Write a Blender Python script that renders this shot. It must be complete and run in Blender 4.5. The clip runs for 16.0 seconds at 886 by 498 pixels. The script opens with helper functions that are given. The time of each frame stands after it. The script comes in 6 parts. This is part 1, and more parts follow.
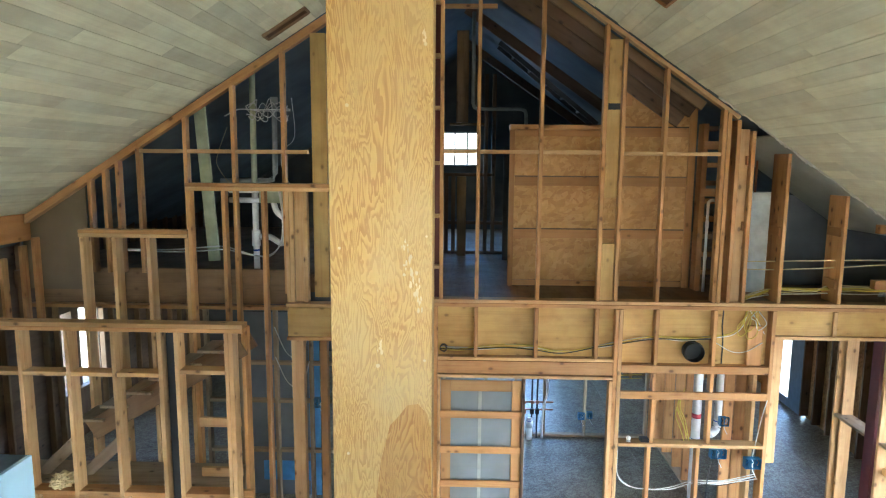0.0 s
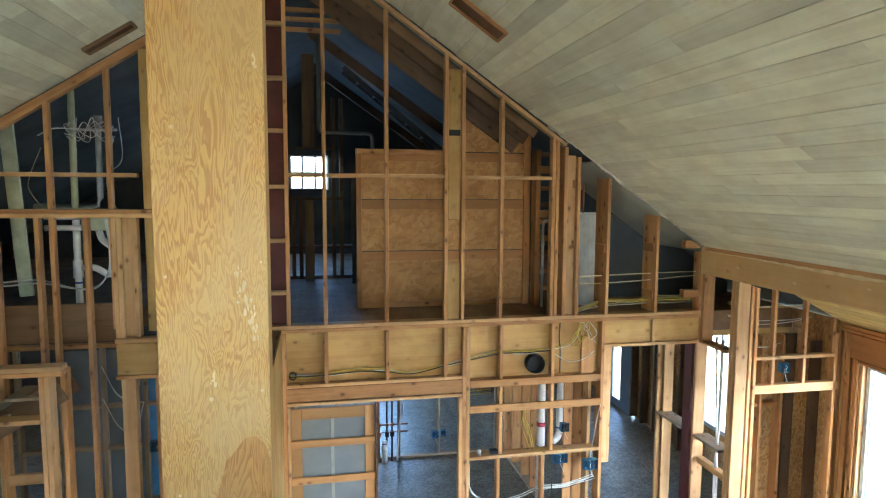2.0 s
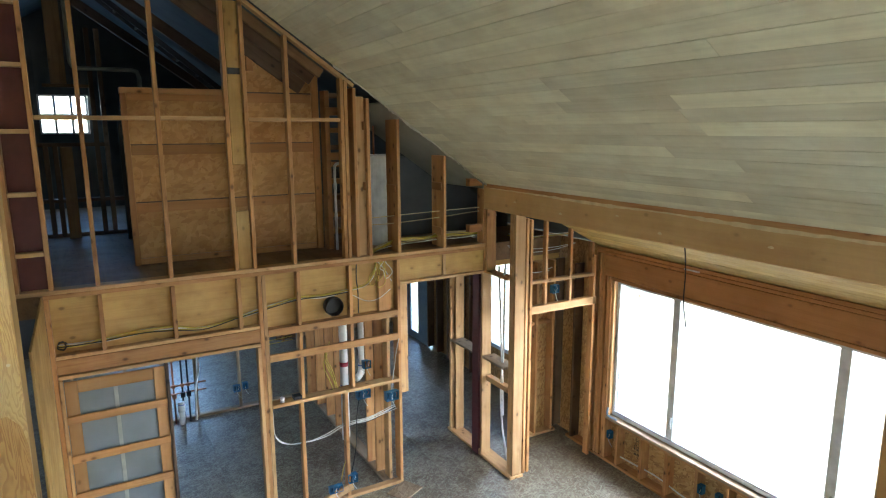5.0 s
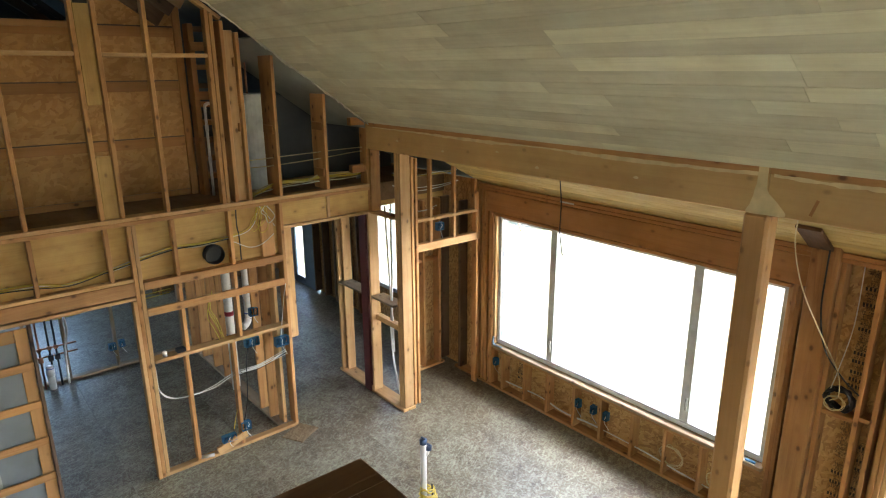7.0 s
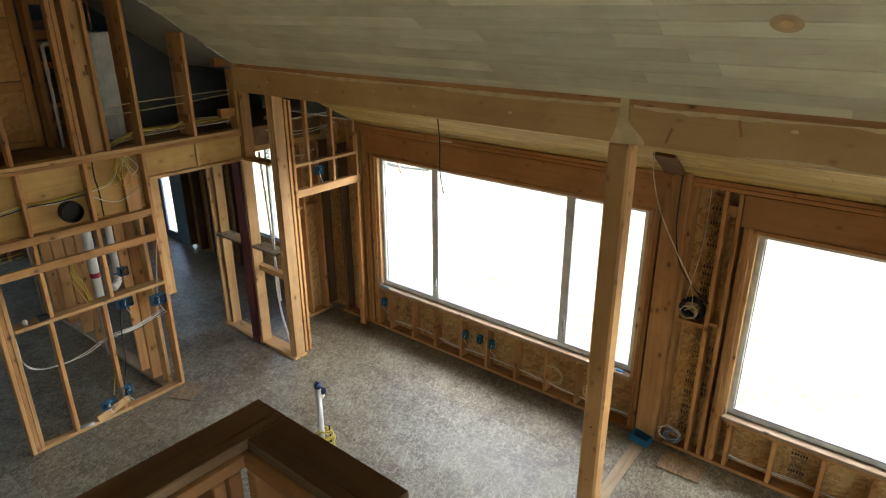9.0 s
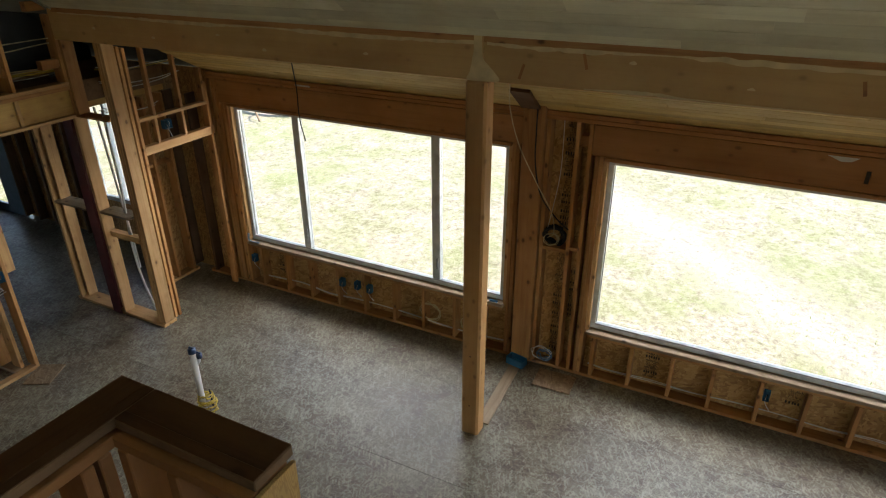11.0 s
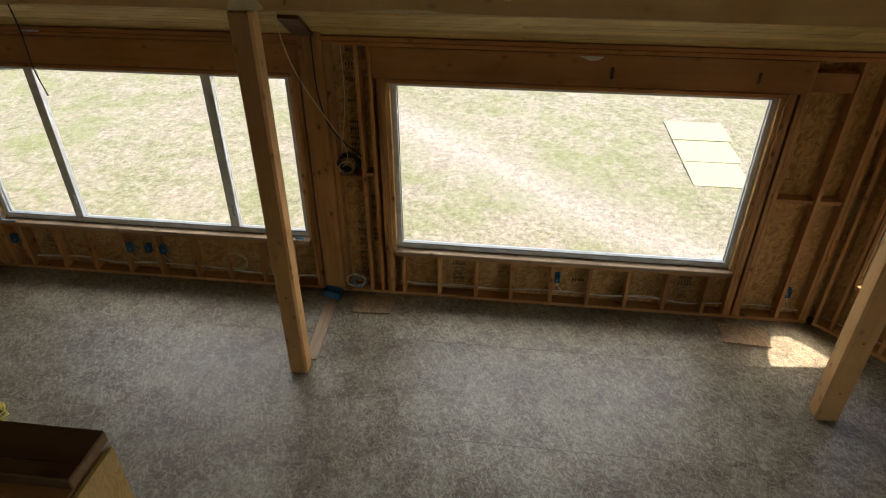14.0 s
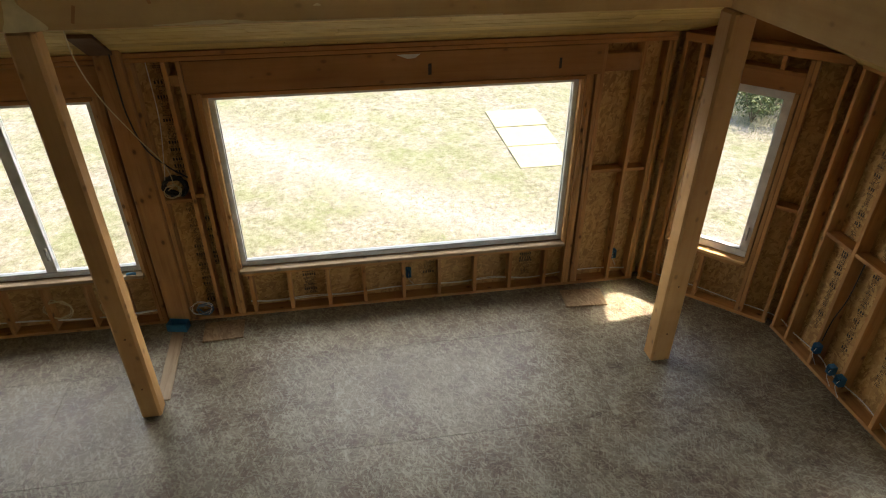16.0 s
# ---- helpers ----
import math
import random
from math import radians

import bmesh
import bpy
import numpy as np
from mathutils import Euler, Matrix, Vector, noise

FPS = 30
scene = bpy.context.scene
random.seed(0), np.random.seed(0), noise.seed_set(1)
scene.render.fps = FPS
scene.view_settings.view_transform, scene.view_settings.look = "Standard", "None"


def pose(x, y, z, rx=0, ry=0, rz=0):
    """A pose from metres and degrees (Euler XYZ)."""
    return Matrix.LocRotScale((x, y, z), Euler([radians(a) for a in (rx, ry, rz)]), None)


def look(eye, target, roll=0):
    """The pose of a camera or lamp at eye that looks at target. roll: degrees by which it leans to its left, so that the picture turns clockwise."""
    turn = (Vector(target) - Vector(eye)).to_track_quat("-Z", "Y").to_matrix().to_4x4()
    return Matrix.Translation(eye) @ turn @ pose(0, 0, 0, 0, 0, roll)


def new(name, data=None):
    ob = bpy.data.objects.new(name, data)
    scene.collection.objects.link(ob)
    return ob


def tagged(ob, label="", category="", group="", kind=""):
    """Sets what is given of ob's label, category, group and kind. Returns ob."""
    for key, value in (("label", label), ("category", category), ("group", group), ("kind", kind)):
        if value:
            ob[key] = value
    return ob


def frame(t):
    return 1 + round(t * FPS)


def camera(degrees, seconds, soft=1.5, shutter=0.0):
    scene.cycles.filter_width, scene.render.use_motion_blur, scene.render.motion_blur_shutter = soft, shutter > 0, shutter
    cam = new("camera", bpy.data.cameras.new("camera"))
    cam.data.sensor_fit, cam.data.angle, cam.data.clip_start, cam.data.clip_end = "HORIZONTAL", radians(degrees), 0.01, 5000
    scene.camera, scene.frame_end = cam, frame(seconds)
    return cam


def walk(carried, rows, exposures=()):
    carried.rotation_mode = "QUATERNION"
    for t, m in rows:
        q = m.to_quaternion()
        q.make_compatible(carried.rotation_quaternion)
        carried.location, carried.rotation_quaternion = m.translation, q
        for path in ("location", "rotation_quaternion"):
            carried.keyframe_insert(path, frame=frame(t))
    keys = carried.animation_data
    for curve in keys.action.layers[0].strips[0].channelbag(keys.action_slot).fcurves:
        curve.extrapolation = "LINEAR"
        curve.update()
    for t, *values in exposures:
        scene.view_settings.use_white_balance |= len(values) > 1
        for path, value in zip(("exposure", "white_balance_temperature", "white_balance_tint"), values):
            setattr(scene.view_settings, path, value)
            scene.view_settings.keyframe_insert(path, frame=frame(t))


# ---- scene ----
cam = camera(70.2, 16.0, soft=1.1)
PATH = [
    (0, (0.419, 0.254, 4.246), (0.325, 2.233, 3.977), 0.4),
    (0.5, (0.43, 0.25, 4.246), (0.446, 2.235, 3.999), 0.4),
    (1, (0.44, 0.248, 4.245), (0.567, 2.231, 4.02), 0.4),
    (1.5, (0.454, 0.239, 4.246), (0.697, 2.213, 4.037), 0.4),
    (2, (0.468, 0.227, 4.247), (0.835, 2.184, 4.054), 0.3),
    (2.5, (0.481, 0.222, 4.248), (0.972, 2.152, 4.063), 0.2),
    (3, (0.497, 0.216, 4.251), (1.109, 2.11, 4.06), 0.0),
    (3.5, (0.515, 0.205, 4.249), (1.224, 2.061, 4.018), -0.0),
    (4, (0.531, 0.202, 4.249), (1.322, 2.018, 3.971), -0.1),
    (6.5, (0.505, 0.189, 4.229), (1.666, 1.737, 3.722), -0.3),
    (7, (0.505, 0.178, 4.226), (1.727, 1.662, 3.674), -0.3),
    (7.5, (0.496, 0.176, 4.234), (1.778, 1.59, 3.635), -0.3),
    (8, (0.506, 0.162, 4.226), (1.841, 1.506, 3.584), -0.3),
    (8.5, (0.495, 0.162, 4.22), (1.882, 1.43, 3.537), -0.2),
    (9, (0.468, 0.158, 4.206), (1.911, 1.341, 3.484), -0.2),
    (11.5, (0.479, 0.124, 4.224), (2.102, 0.839, 3.3), -0.2),
    (12, (0.475, 0.116, 4.228), (2.119, 0.734, 3.272), -0.2),
    (12.5, (0.473, 0.109, 4.234), (2.131, 0.63, 3.244), -0.2),
    (13, (0.471, 0.108, 4.236), (2.139, 0.525, 3.214), -0.1),
    (13.5, (0.47, 0.108, 4.238), (2.141, 0.418, 3.184), -0.0),
    (14, (0.467, 0.107, 4.24), (2.135, 0.307, 3.154), -0.0),
    (14.5, (0.466, 0.114, 4.237), (2.133, 0.198, 3.136), 0.1),
    (15, (0.459, 0.106, 4.248), (2.135, 0.073, 3.157), 0.1),
    (15.5, (0.446, 0.11, 4.251), (2.12, -0.047, 3.169), 0.2),
    (16, (0.415, 0.093, 4.236), (2.079, -0.18, 3.162), 0.1),
]
walk(cam, [(t, look(eye, target, roll)) for t, eye, target, roll in PATH],
     [(0, 5.0, 5850, 8), (4, 4.3, 5850, 8), (7, 3.97, 7000, 10), (9, 3.35, 7300, 11), (11.5, 2.27, 7350, 12), (12.5, 2.1, 7650, 14), (14, 2.05, 7900, 13), (16, 2.3, 8100, 13)])

# ---- daylight ----
SUN_ELEVATION, SUN_EAST = radians(55), radians(5)
world = bpy.data.worlds.new("sky")
scene.world = world
world.use_nodes = True
wt = world.node_tree
sky = wt.nodes.new("ShaderNodeTexSky")
sky.sky_type, sky.sun_disc = "NISHITA", False
sky.sun_elevation, sky.sun_rotation = SUN_ELEVATION, radians(180) - SUN_EAST
wt.links.new(sky.outputs[0], wt.nodes["Background"].inputs[0])
wt.nodes["Background"].inputs[1].default_value = 0.15
sun = new("sun", bpy.data.lights.new("sun", "SUN"))
sun.data.energy, sun.data.angle, sun.data.color = 3.2, radians(0.53), (1, 0.95, 0.87)
sun.matrix_world = look((20 * math.sin(SUN_EAST) * math.cos(SUN_ELEVATION), -20 * math.cos(SUN_EAST) * math.cos(SUN_ELEVATION), 20 * math.sin(SUN_ELEVATION)), (0, 0, 0))


def opening_light(name, eye, target, w, h, power, color=(0.9, 0.95, 1.0)):
    """An area lamp added at or just outside an opening, to strengthen its daylight."""
    lamp = new(name, bpy.data.lights.new(name, "AREA"))
    lamp.data.shape, lamp.data.size, lamp.data.size_y = "RECTANGLE", w, h
    lamp.data.energy, lamp.data.color = power, color
    lamp.matrix_world = look(eye, target)
    return lamp


# added fill lamp hung outside the east windows, brightens the floor beyond the sky's share
opening_light("east_sky_light", (7.0, 1.5, 2.45), (5.0, 1.5, 0.95), 8.2, 0.6, 22, (0.94, 0.98, 1.0))
opening_light("north_window_light", (1.3, 14.05, 1.55), (1.5, 9, 0.6), 1.7, 1.2, 1.3, (0.3, 0.62, 1.0))
opening_light("attic_window_light", (0.15, 14.13, 4.56), (0.3, 10, 2.6), 0.74, 0.7, 1.1, (0.2, 0.52, 1.0))


# ---- materials ----
def material(name, rough=0.6, metal=0.0):
    m = bpy.data.materials.new(name)
    m.use_nodes = True
    b = m.node_tree.nodes["Principled BSDF"]
    b.inputs["Roughness"].default_value, b.inputs["Metallic"].default_value = rough, metal
    return m, m.node_tree, b


def node(nt, kind, **values):
    n = nt.nodes.new(kind)
    for k, v in values.items():
        n.inputs[k].default_value = v
    return n


def ramp(nt, fac, stops):
    r = nt.nodes.new("ShaderNodeValToRGB")
    while len(r.color_ramp.elements) < len(stops):
        r.color_ramp.elements.new(0.5)
    for e, (p, c) in zip(r.color_ramp.elements, stops):
        e.position, e.color = p, (*c, 1)
    nt.links.new(fac, r.inputs[0])
    return r.outputs[0]


def mix(nt, a, b, fac, mode="MIX"):
    n = nt.nodes.new("ShaderNodeMix")
    n.data_type, n.blend_type = "RGBA", mode
    for socket, v in ((n.inputs[0], fac), (n.inputs[6], a), (n.inputs[7], b)):
        if isinstance(v, (int, float)):
            socket.default_value = v
        elif isinstance(v, tuple):
            socket.default_value = (*v, 1)
        else:
            nt.links.new(v, socket)
    return n.outputs[2]


def shifted(nt, scale, island=False):
    """Object coordinates, stretched and moved by a random step for each piece. Gives the vector and the random value."""
    co = nt.nodes.new("ShaderNodeTexCoord")
    rnd = nt.nodes.new("ShaderNodeNewGeometry").outputs["Random Per Island"] if island else nt.nodes.new("ShaderNodeObjectInfo").outputs["Random"]
    mul = nt.nodes.new("ShaderNodeVectorMath")
    mul.operation = "MULTIPLY"
    nt.links.new(co.outputs["Object"], mul.inputs[0])
    mul.inputs[1].default_value = scale
    sc = nt.nodes.new("ShaderNodeMath")
    sc.operation = "MULTIPLY"
    nt.links.new(rnd, sc.inputs[0])
    sc.inputs[1].default_value = 57.0
    add = nt.nodes.new("ShaderNodeVectorMath")
    nt.links.new(mul.outputs[0], add.inputs[0])
    nt.links.new(sc.outputs[0], add.inputs[1])
    return add.outputs[0], rnd


def bump(nt, b, height, strength, distance=0.002):
    n = nt.nodes.new("ShaderNodeBump")
    n.inputs["Strength"].default_value, n.inputs["Distance"].default_value = strength, distance
    nt.links.new(height, n.inputs["Height"])
    nt.links.new(n.outputs[0], b.inputs["Normal"])


def math_node(nt, op, a, b):
    n = nt.nodes.new("ShaderNodeMath")
    n.operation = op
    for socket, v in zip(n.inputs, (a, b)):
        if isinstance(v, (int, float)):
            socket.default_value = v
        else:
            nt.links.new(v, socket)
    return n.outputs[0]


def wood(name, light, dark, knots=0.8, rough=0.62, spread=0.3, stain=0.45, island=False, along=0.9, fine=1.0):
    """Sawn timber with grain along local x, round knots, blotches, and each piece in a tone of its own."""
    m, nt, b = material(name, rough)
    v, rnd = shifted(nt, (along, 14, 14), island)
    n1 = node(nt, "ShaderNodeTexNoise", Scale=1.6, Detail=6.0, Roughness=0.66, Distortion=0.7)
    nt.links.new(v, n1.inputs["Vector"])
    half = tuple(d + (l - d) * (1 - 0.75 * fine) for l, d in zip(light, dark))
    col = ramp(nt, n1.outputs[0], [(0.28, half), (0.5, light), (0.75, tuple(min(1, c * (1 + 0.1 * fine)) for c in light))])
    # broad heartwood streaks
    vh, _ = shifted(nt, (0.4, 5, 5), island)
    nh = node(nt, "ShaderNodeTexNoise", Scale=1.3, Detail=3.0)
    nt.links.new(vh, nh.inputs["Vector"])
    col = mix(nt, col, dark, ramp(nt, nh.outputs[0], [(0.48, (0, 0, 0)), (0.72, (0.65, 0.65, 0.65))]))
    v2, _ = shifted(nt, (5.2, 8.2, 8.2), island)
    vo = node(nt, "ShaderNodeTexVoronoi", Scale=1.0)
    nt.links.new(v2, vo.inputs["Vector"])
    k = ramp(nt, vo.outputs["Distance"], [(0.07, (1, 1, 1)), (0.17, (0, 0, 0))])
    halo = ramp(nt, vo.outputs["Distance"], [(0.1, (0.6, 0.6, 0.6)), (0.34, (0, 0, 0))])
    col = mix(nt, col, dark, mix(nt, (0, 0, 0), halo, knots))
    col = mix(nt, col, tuple(c * 0.28 for c in dark), mix(nt, (0, 0, 0), k, knots))
    v3, _ = shifted(nt, (2.2, 2.2, 2.2), island)
    n3 = node(nt, "ShaderNodeTexNoise", Scale=1.0, Detail=5.0, Roughness=0.6)
    nt.links.new(v3, n3.inputs["Vector"])
    col = mix(nt, col, ramp(nt, n3.outputs[0], [(0.35, (0.7, 0.62, 0.55)), (0.65, (1, 1, 1))]), stain, "MULTIPLY")
    col = mix(nt, col, ramp(nt, rnd, [(0, (1 - spread,) * 3), (1, (1, 1, 1))]), 1.0, "MULTIPLY")
    nt.links.new(col, b.inputs["Base Color"])
    nt.links.new(ramp(nt, n3.outputs[0], [(0.3, (rough + 0.15,) * 3), (0.7, (rough - 0.08,) * 3)]), b.inputs["Roughness"])
    bump(nt, b, n1.outputs[0], 0.25, 0.001)
    return m


def flakes(nt, v, scale, warp, slim=1.0):
    """Layers of pressed flakes at four angles, bent out of line. Gives each layer's two random values."""
    nw = node(nt, "ShaderNodeTexNoise", Scale=7.0, Detail=2.0)
    nt.links.new(v, nw.inputs["Vector"])
    sub = nt.nodes.new("ShaderNodeVectorMath")
    sub.operation = "MULTIPLY_ADD"
    nt.links.new(nw.outputs["Color"], sub.inputs[0])
    sub.inputs[1].default_value = (warp, warp, warp)
    nt.links.new(v, sub.inputs[2])
    out = []
    for turn, sx, sy in ((0.35, 9, 44), (1.25, 11, 50), (2.05, 8, 38), (2.85, 10, 46)):
        mp = nt.nodes.new("ShaderNodeMapping")
        mp.inputs["Rotation"].default_value = (0, 0, turn)
        mp2 = nt.nodes.new("ShaderNodeMapping")
        mp2.inputs["Scale"].default_value = (sx * scale, sy * scale * slim, 6 * scale)
        nt.links.new(sub.outputs[0], mp.inputs["Vector"])
        nt.links.new(mp.outputs[0], mp2.inputs["Vector"])
        vo = node(nt, "ShaderNodeTexVoronoi", Scale=1.0, Randomness=1.0)
        nt.links.new(mp2.outputs[0], vo.inputs["Vector"])
        sep = nt.nodes.new("ShaderNodeSeparateColor")
        nt.links.new(vo.outputs["Color"], sep.inputs[0])
        out.append((sep.outputs[0], sep.outputs[1]))
    return out


def strands(name, tones, scale=1.0, dirt=None, rough=0.75, island=False, mottled=0.5, warp=0.05, slim=1.0):
    """Pressed strand board: overlapping flakes at four angles, with stains."""
    m, nt, b = material(name, rough)
    v, rnd = shifted(nt, (1, 1, 1), island)
    layers = flakes(nt, v, scale, warp, slim)
    col = None
    for tone, gate in layers:
        c = ramp(nt, tone, [(0.1, tones[0]), (0.5, tones[1]), (0.92, tones[2])])
        col = c if col is None else mix(nt, col, c, ramp(nt, gate, [(0.52, (0, 0, 0)), (0.6, (1, 1, 1))]))
    n = node(nt, "ShaderNodeTexNoise", Scale=1.3, Detail=7.0, Roughness=0.65)
    nt.links.new(v, n.inputs["Vector"])
    col = mix(nt, col, ramp(nt, n.outputs[0], [(0.32, dirt or (0.6, 0.55, 0.5)), (0.62, (1, 1, 1))]), mottled, "MULTIPLY")
    col = mix(nt, col, ramp(nt, rnd, [(0, (0.84, 0.84, 0.84)), (1, (1, 1, 1))]), 1.0, "MULTIPLY")
    nt.links.new(col, b.inputs["Base Color"])
    bump(nt, b, layers[0][0], 0.2, 0.001)
    return m


def worn_strands(name, base, pale, dark):
    """Walked-on strand board subfloor: brown-grey ground, bleached flakes gathered in patches, scuffs and stains."""
    m, nt, b = material(name, 0.6)
    v, rnd = shifted(nt, (1, 1, 1))
    patch = node(nt, "ShaderNodeTexNoise", Scale=3.2, Detail=8.0, Roughness=0.7)
    broad = node(nt, "ShaderNodeTexNoise", Scale=0.75, Detail=4.0, Roughness=0.6)
    grit = node(nt, "ShaderNodeTexNoise", Scale=34.0, Detail=6.0, Roughness=0.75)
    for n in (patch, broad, grit):
        nt.links.new(v, n.inputs["Vector"])
    col = ramp(nt, grit.outputs[0], [(0.22, dark), (0.5, base), (0.78, tuple(x + 0.35 * (y - x) for x, y in zip(base, pale)))])
    col = mix(nt, col, pale, ramp(nt, patch.outputs[0], [(0.42, (0, 0, 0)), (0.66, (0.42, 0.42, 0.42))]))
    layers = flakes(nt, v, 1.8, 0.012, 1.1)
    for tone, gate in layers:
        push = math_node(nt, "ADD", gate, math_node(nt, "MULTIPLY", patch.outputs[0], 0.85))
        amount = math_node(nt, "MULTIPLY", math_node(nt, "GREATER_THAN", push, 1.14), 0.45)
        col = mix(nt, col, ramp(nt, tone, [(0.1, base), (0.6, pale), (0.95, tuple(min(1, x * 1.12) for x in pale))]), amount)
        low = math_node(nt, "MULTIPLY", math_node(nt, "LESS_THAN", push, 0.45), 0.4)
        col = mix(nt, col, dark, low)
    bright = tuple(min(1, x * 1.35) for x in pale)
    for tone, gate in flakes(nt, v, 2.4, 0.015, 0.8)[1:3]:
        push = math_node(nt, "ADD", gate, math_node(nt, "MULTIPLY", patch.outputs[0], 0.6))
        col = mix(nt, col, bright, math_node(nt, "MULTIPLY", math_node(nt, "GREATER_THAN", push, 1.22), 0.42))
    col = mix(nt, col, ramp(nt, broad.outputs[0], [(0.36, (0.7, 0.64, 0.58)), (0.6, (1, 1, 1))]), 0.6, "MULTIPLY")
    col = mix(nt, col, ramp(nt, rnd, [(0, (0.96, 0.95, 0.94)), (1, (1, 1, 1))]), 1.0, "MULTIPLY")
    nt.links.new(col, b.inputs["Base Color"])
    nt.links.new(ramp(nt, patch.outputs[0], [(0.35, (0.38,) * 3), (0.65, (0.5,) * 3)]), b.inputs["Roughness"])
    bump(nt, b, grit.outputs[0], 0.15, 0.001)
    return m


def plain(name, color, rough=0.5, metal=0.0, vary=0.25, scale=9.0):
    """One colour with slight mottling and wear."""
    m, nt, b = material(name, rough, metal)
    v, _ = shifted(nt, (scale, scale, scale))
    n = node(nt, "ShaderNodeTexNoise", Scale=1.0, Detail=5.0)
    nt.links.new(v, n.inputs["Vector"])
    col = ramp(nt, n.outputs[0], [(0.3, tuple(c * (1 - vary) for c in color)), (0.65, color)])
    nt.links.new(col, b.inputs["Base Color"])
    bump(nt, b, n.outputs[0], 0.1, 0.001)
    return m


def fir_plywood(name, tone=(1, 1, 1)):
    """Rotary-cut fir face veneer: wild contour grain in ochre and brown, with patches."""
    m, nt, b = material(name, 0.55)
    v, _ = shifted(nt, (1.9, 10, 10))
    n = node(nt, "ShaderNodeTexNoise", Scale=1.15, Detail=4.0, Roughness=0.5, Distortion=0.5)
    nt.links.new(v, n.inputs["Vector"])
    mul = nt.nodes.new("ShaderNodeMath")
    mul.operation = "MULTIPLY"
    nt.links.new(n.outputs[0], mul.inputs[0])
    mul.inputs[1].default_value = 25.0
    fr = nt.nodes.new("ShaderNodeMath")
    fr.operation = "FRACT"
    nt.links.new(mul.outputs[0], fr.inputs[0])
    col = ramp(nt, fr.outputs[0], [(0.0, (0.63, 0.4, 0.12)), (0.42, (0.6, 0.37, 0.105)), (0.72, (0.45, 0.235, 0.06)), (0.95, (0.47, 0.245, 0.064)), (1.0, (0.63, 0.4, 0.12))])
    v2, _ = shifted(nt, (2.5, 3.5, 3.5))
    n2 = node(nt, "ShaderNodeTexNoise", Scale=1.0, Detail=3.0)
    nt.links.new(v2, n2.inputs["Vector"])
    col = mix(nt, col, (0.58, 0.41, 0.165), ramp(nt, n2.outputs[0], [(0.47, (0, 0, 0)), (0.66, (0.6, 0.6, 0.6))]))
    v3, _ = shifted(nt, (5, 11, 11))
    vo = node(nt, "ShaderNodeTexVoronoi", Scale=0.55)
    nt.links.new(v3, vo.inputs["Vector"])
    col = mix(nt, col, (0.7, 0.5, 0.25), ramp(nt, vo.outputs["Distance"], [(0.03, (0.6, 0.6, 0.6)), (0.06, (0, 0, 0))]))
    col = mix(nt, col, tone, 1.0, "MULTIPLY")
    nt.links.new(col, b.inputs["Base Color"])
    bump(nt, b, fr.outputs[0], 0.12, 0.001)
    return m


def meadow(name):
    m, nt, b = material(name, 0.95)
    co = nt.nodes.new("ShaderNodeTexCoord").outputs["Object"]
    n1 = node(nt, "ShaderNodeTexNoise", Scale=1.3, Detail=8.0, Roughness=0.74)
    n2 = node(nt, "ShaderNodeTexNoise", Scale=9.0, Detail=8.0, Roughness=0.85)
    n3 = node(nt, "ShaderNodeTexNoise", Scale=0.16, Detail=5.0, Roughness=0.6)
    for n in (n1, n2, n3):
        nt.links.new(co, n.inputs["Vector"])
    grass = ramp(nt, n2.outputs[0], [(0.36, (0.05, 0.056, 0.025)), (0.5, (0.122, 0.128, 0.078)), (0.63, (0.205, 0.205, 0.15))])
    dry = ramp(nt, n2.outputs[0], [(0.36, (0.09, 0.078, 0.058)), (0.5, (0.172, 0.157, 0.137)), (0.63, (0.265, 0.248, 0.225))])
    n4 = node(nt, "ShaderNodeTexNoise", Scale=0.55, Detail=5.0)
    nt.links.new(co, n4.inputs["Vector"])
    grass = mix(nt, grass, (0.1, 0.128, 0.048), ramp(nt, n4.outputs[0], [(0.48, (0, 0, 0)), (0.65, (0.5, 0.5, 0.5))]))
    col = mix(nt, grass, dry, ramp(nt, n1.outputs[0], [(0.42, (0, 0, 0)), (0.58, (0.75, 0.75, 0.75))]))
    # a bare track worn slantwise across the lawn
    dot = nt.nodes.new("ShaderNodeVectorMath")
    dot.operation = "DOT_PRODUCT"
    nt.links.new(co, dot.inputs[0])
    dot.inputs[1].default_value = (0.77, -0.64, 0)
    wander = math_node(nt, "MULTIPLY", math_node(nt, "SUBTRACT", n3.outputs[0], 0.5), 2.4)
    off = math_node(nt, "ABSOLUTE", math_node(nt, "ADD", math_node(nt, "SUBTRACT", dot.outputs["Value"], 8.0), wander), 0)
    ragged = math_node(nt, "MULTIPLY", math_node(nt, "ADD", off, math_node(nt, "MULTIPLY", math_node(nt, "ADD", n1.outputs[0], math_node(nt, "SUBTRACT", n2.outputs[0], 0.5)), 2.6)), 0.33)
    col = mix(nt, col, ramp(nt, n2.outputs[0], [(0.36, (0.11, 0.098, 0.088)), (0.5, (0.22, 0.206, 0.2)), (0.63, (0.335, 0.318, 0.31))]), ramp(nt, ragged, [(0.4, (0.75, 0.75, 0.75)), (0.72, (0, 0, 0))]))
    nt.links.new(col, b.inputs["Base Color"])
    bump(nt, b, n2.outputs[0], 0.6, 0.03)
    return m


def clear_glass(name):
    m, nt, b = material(name, 0.0)
    b.inputs["Base Color"].default_value = (1, 1, 1, 1)
    b.inputs["Transmission Weight"].default_value = 1.0
    b.inputs["IOR"].default_value = 1.1
    return m


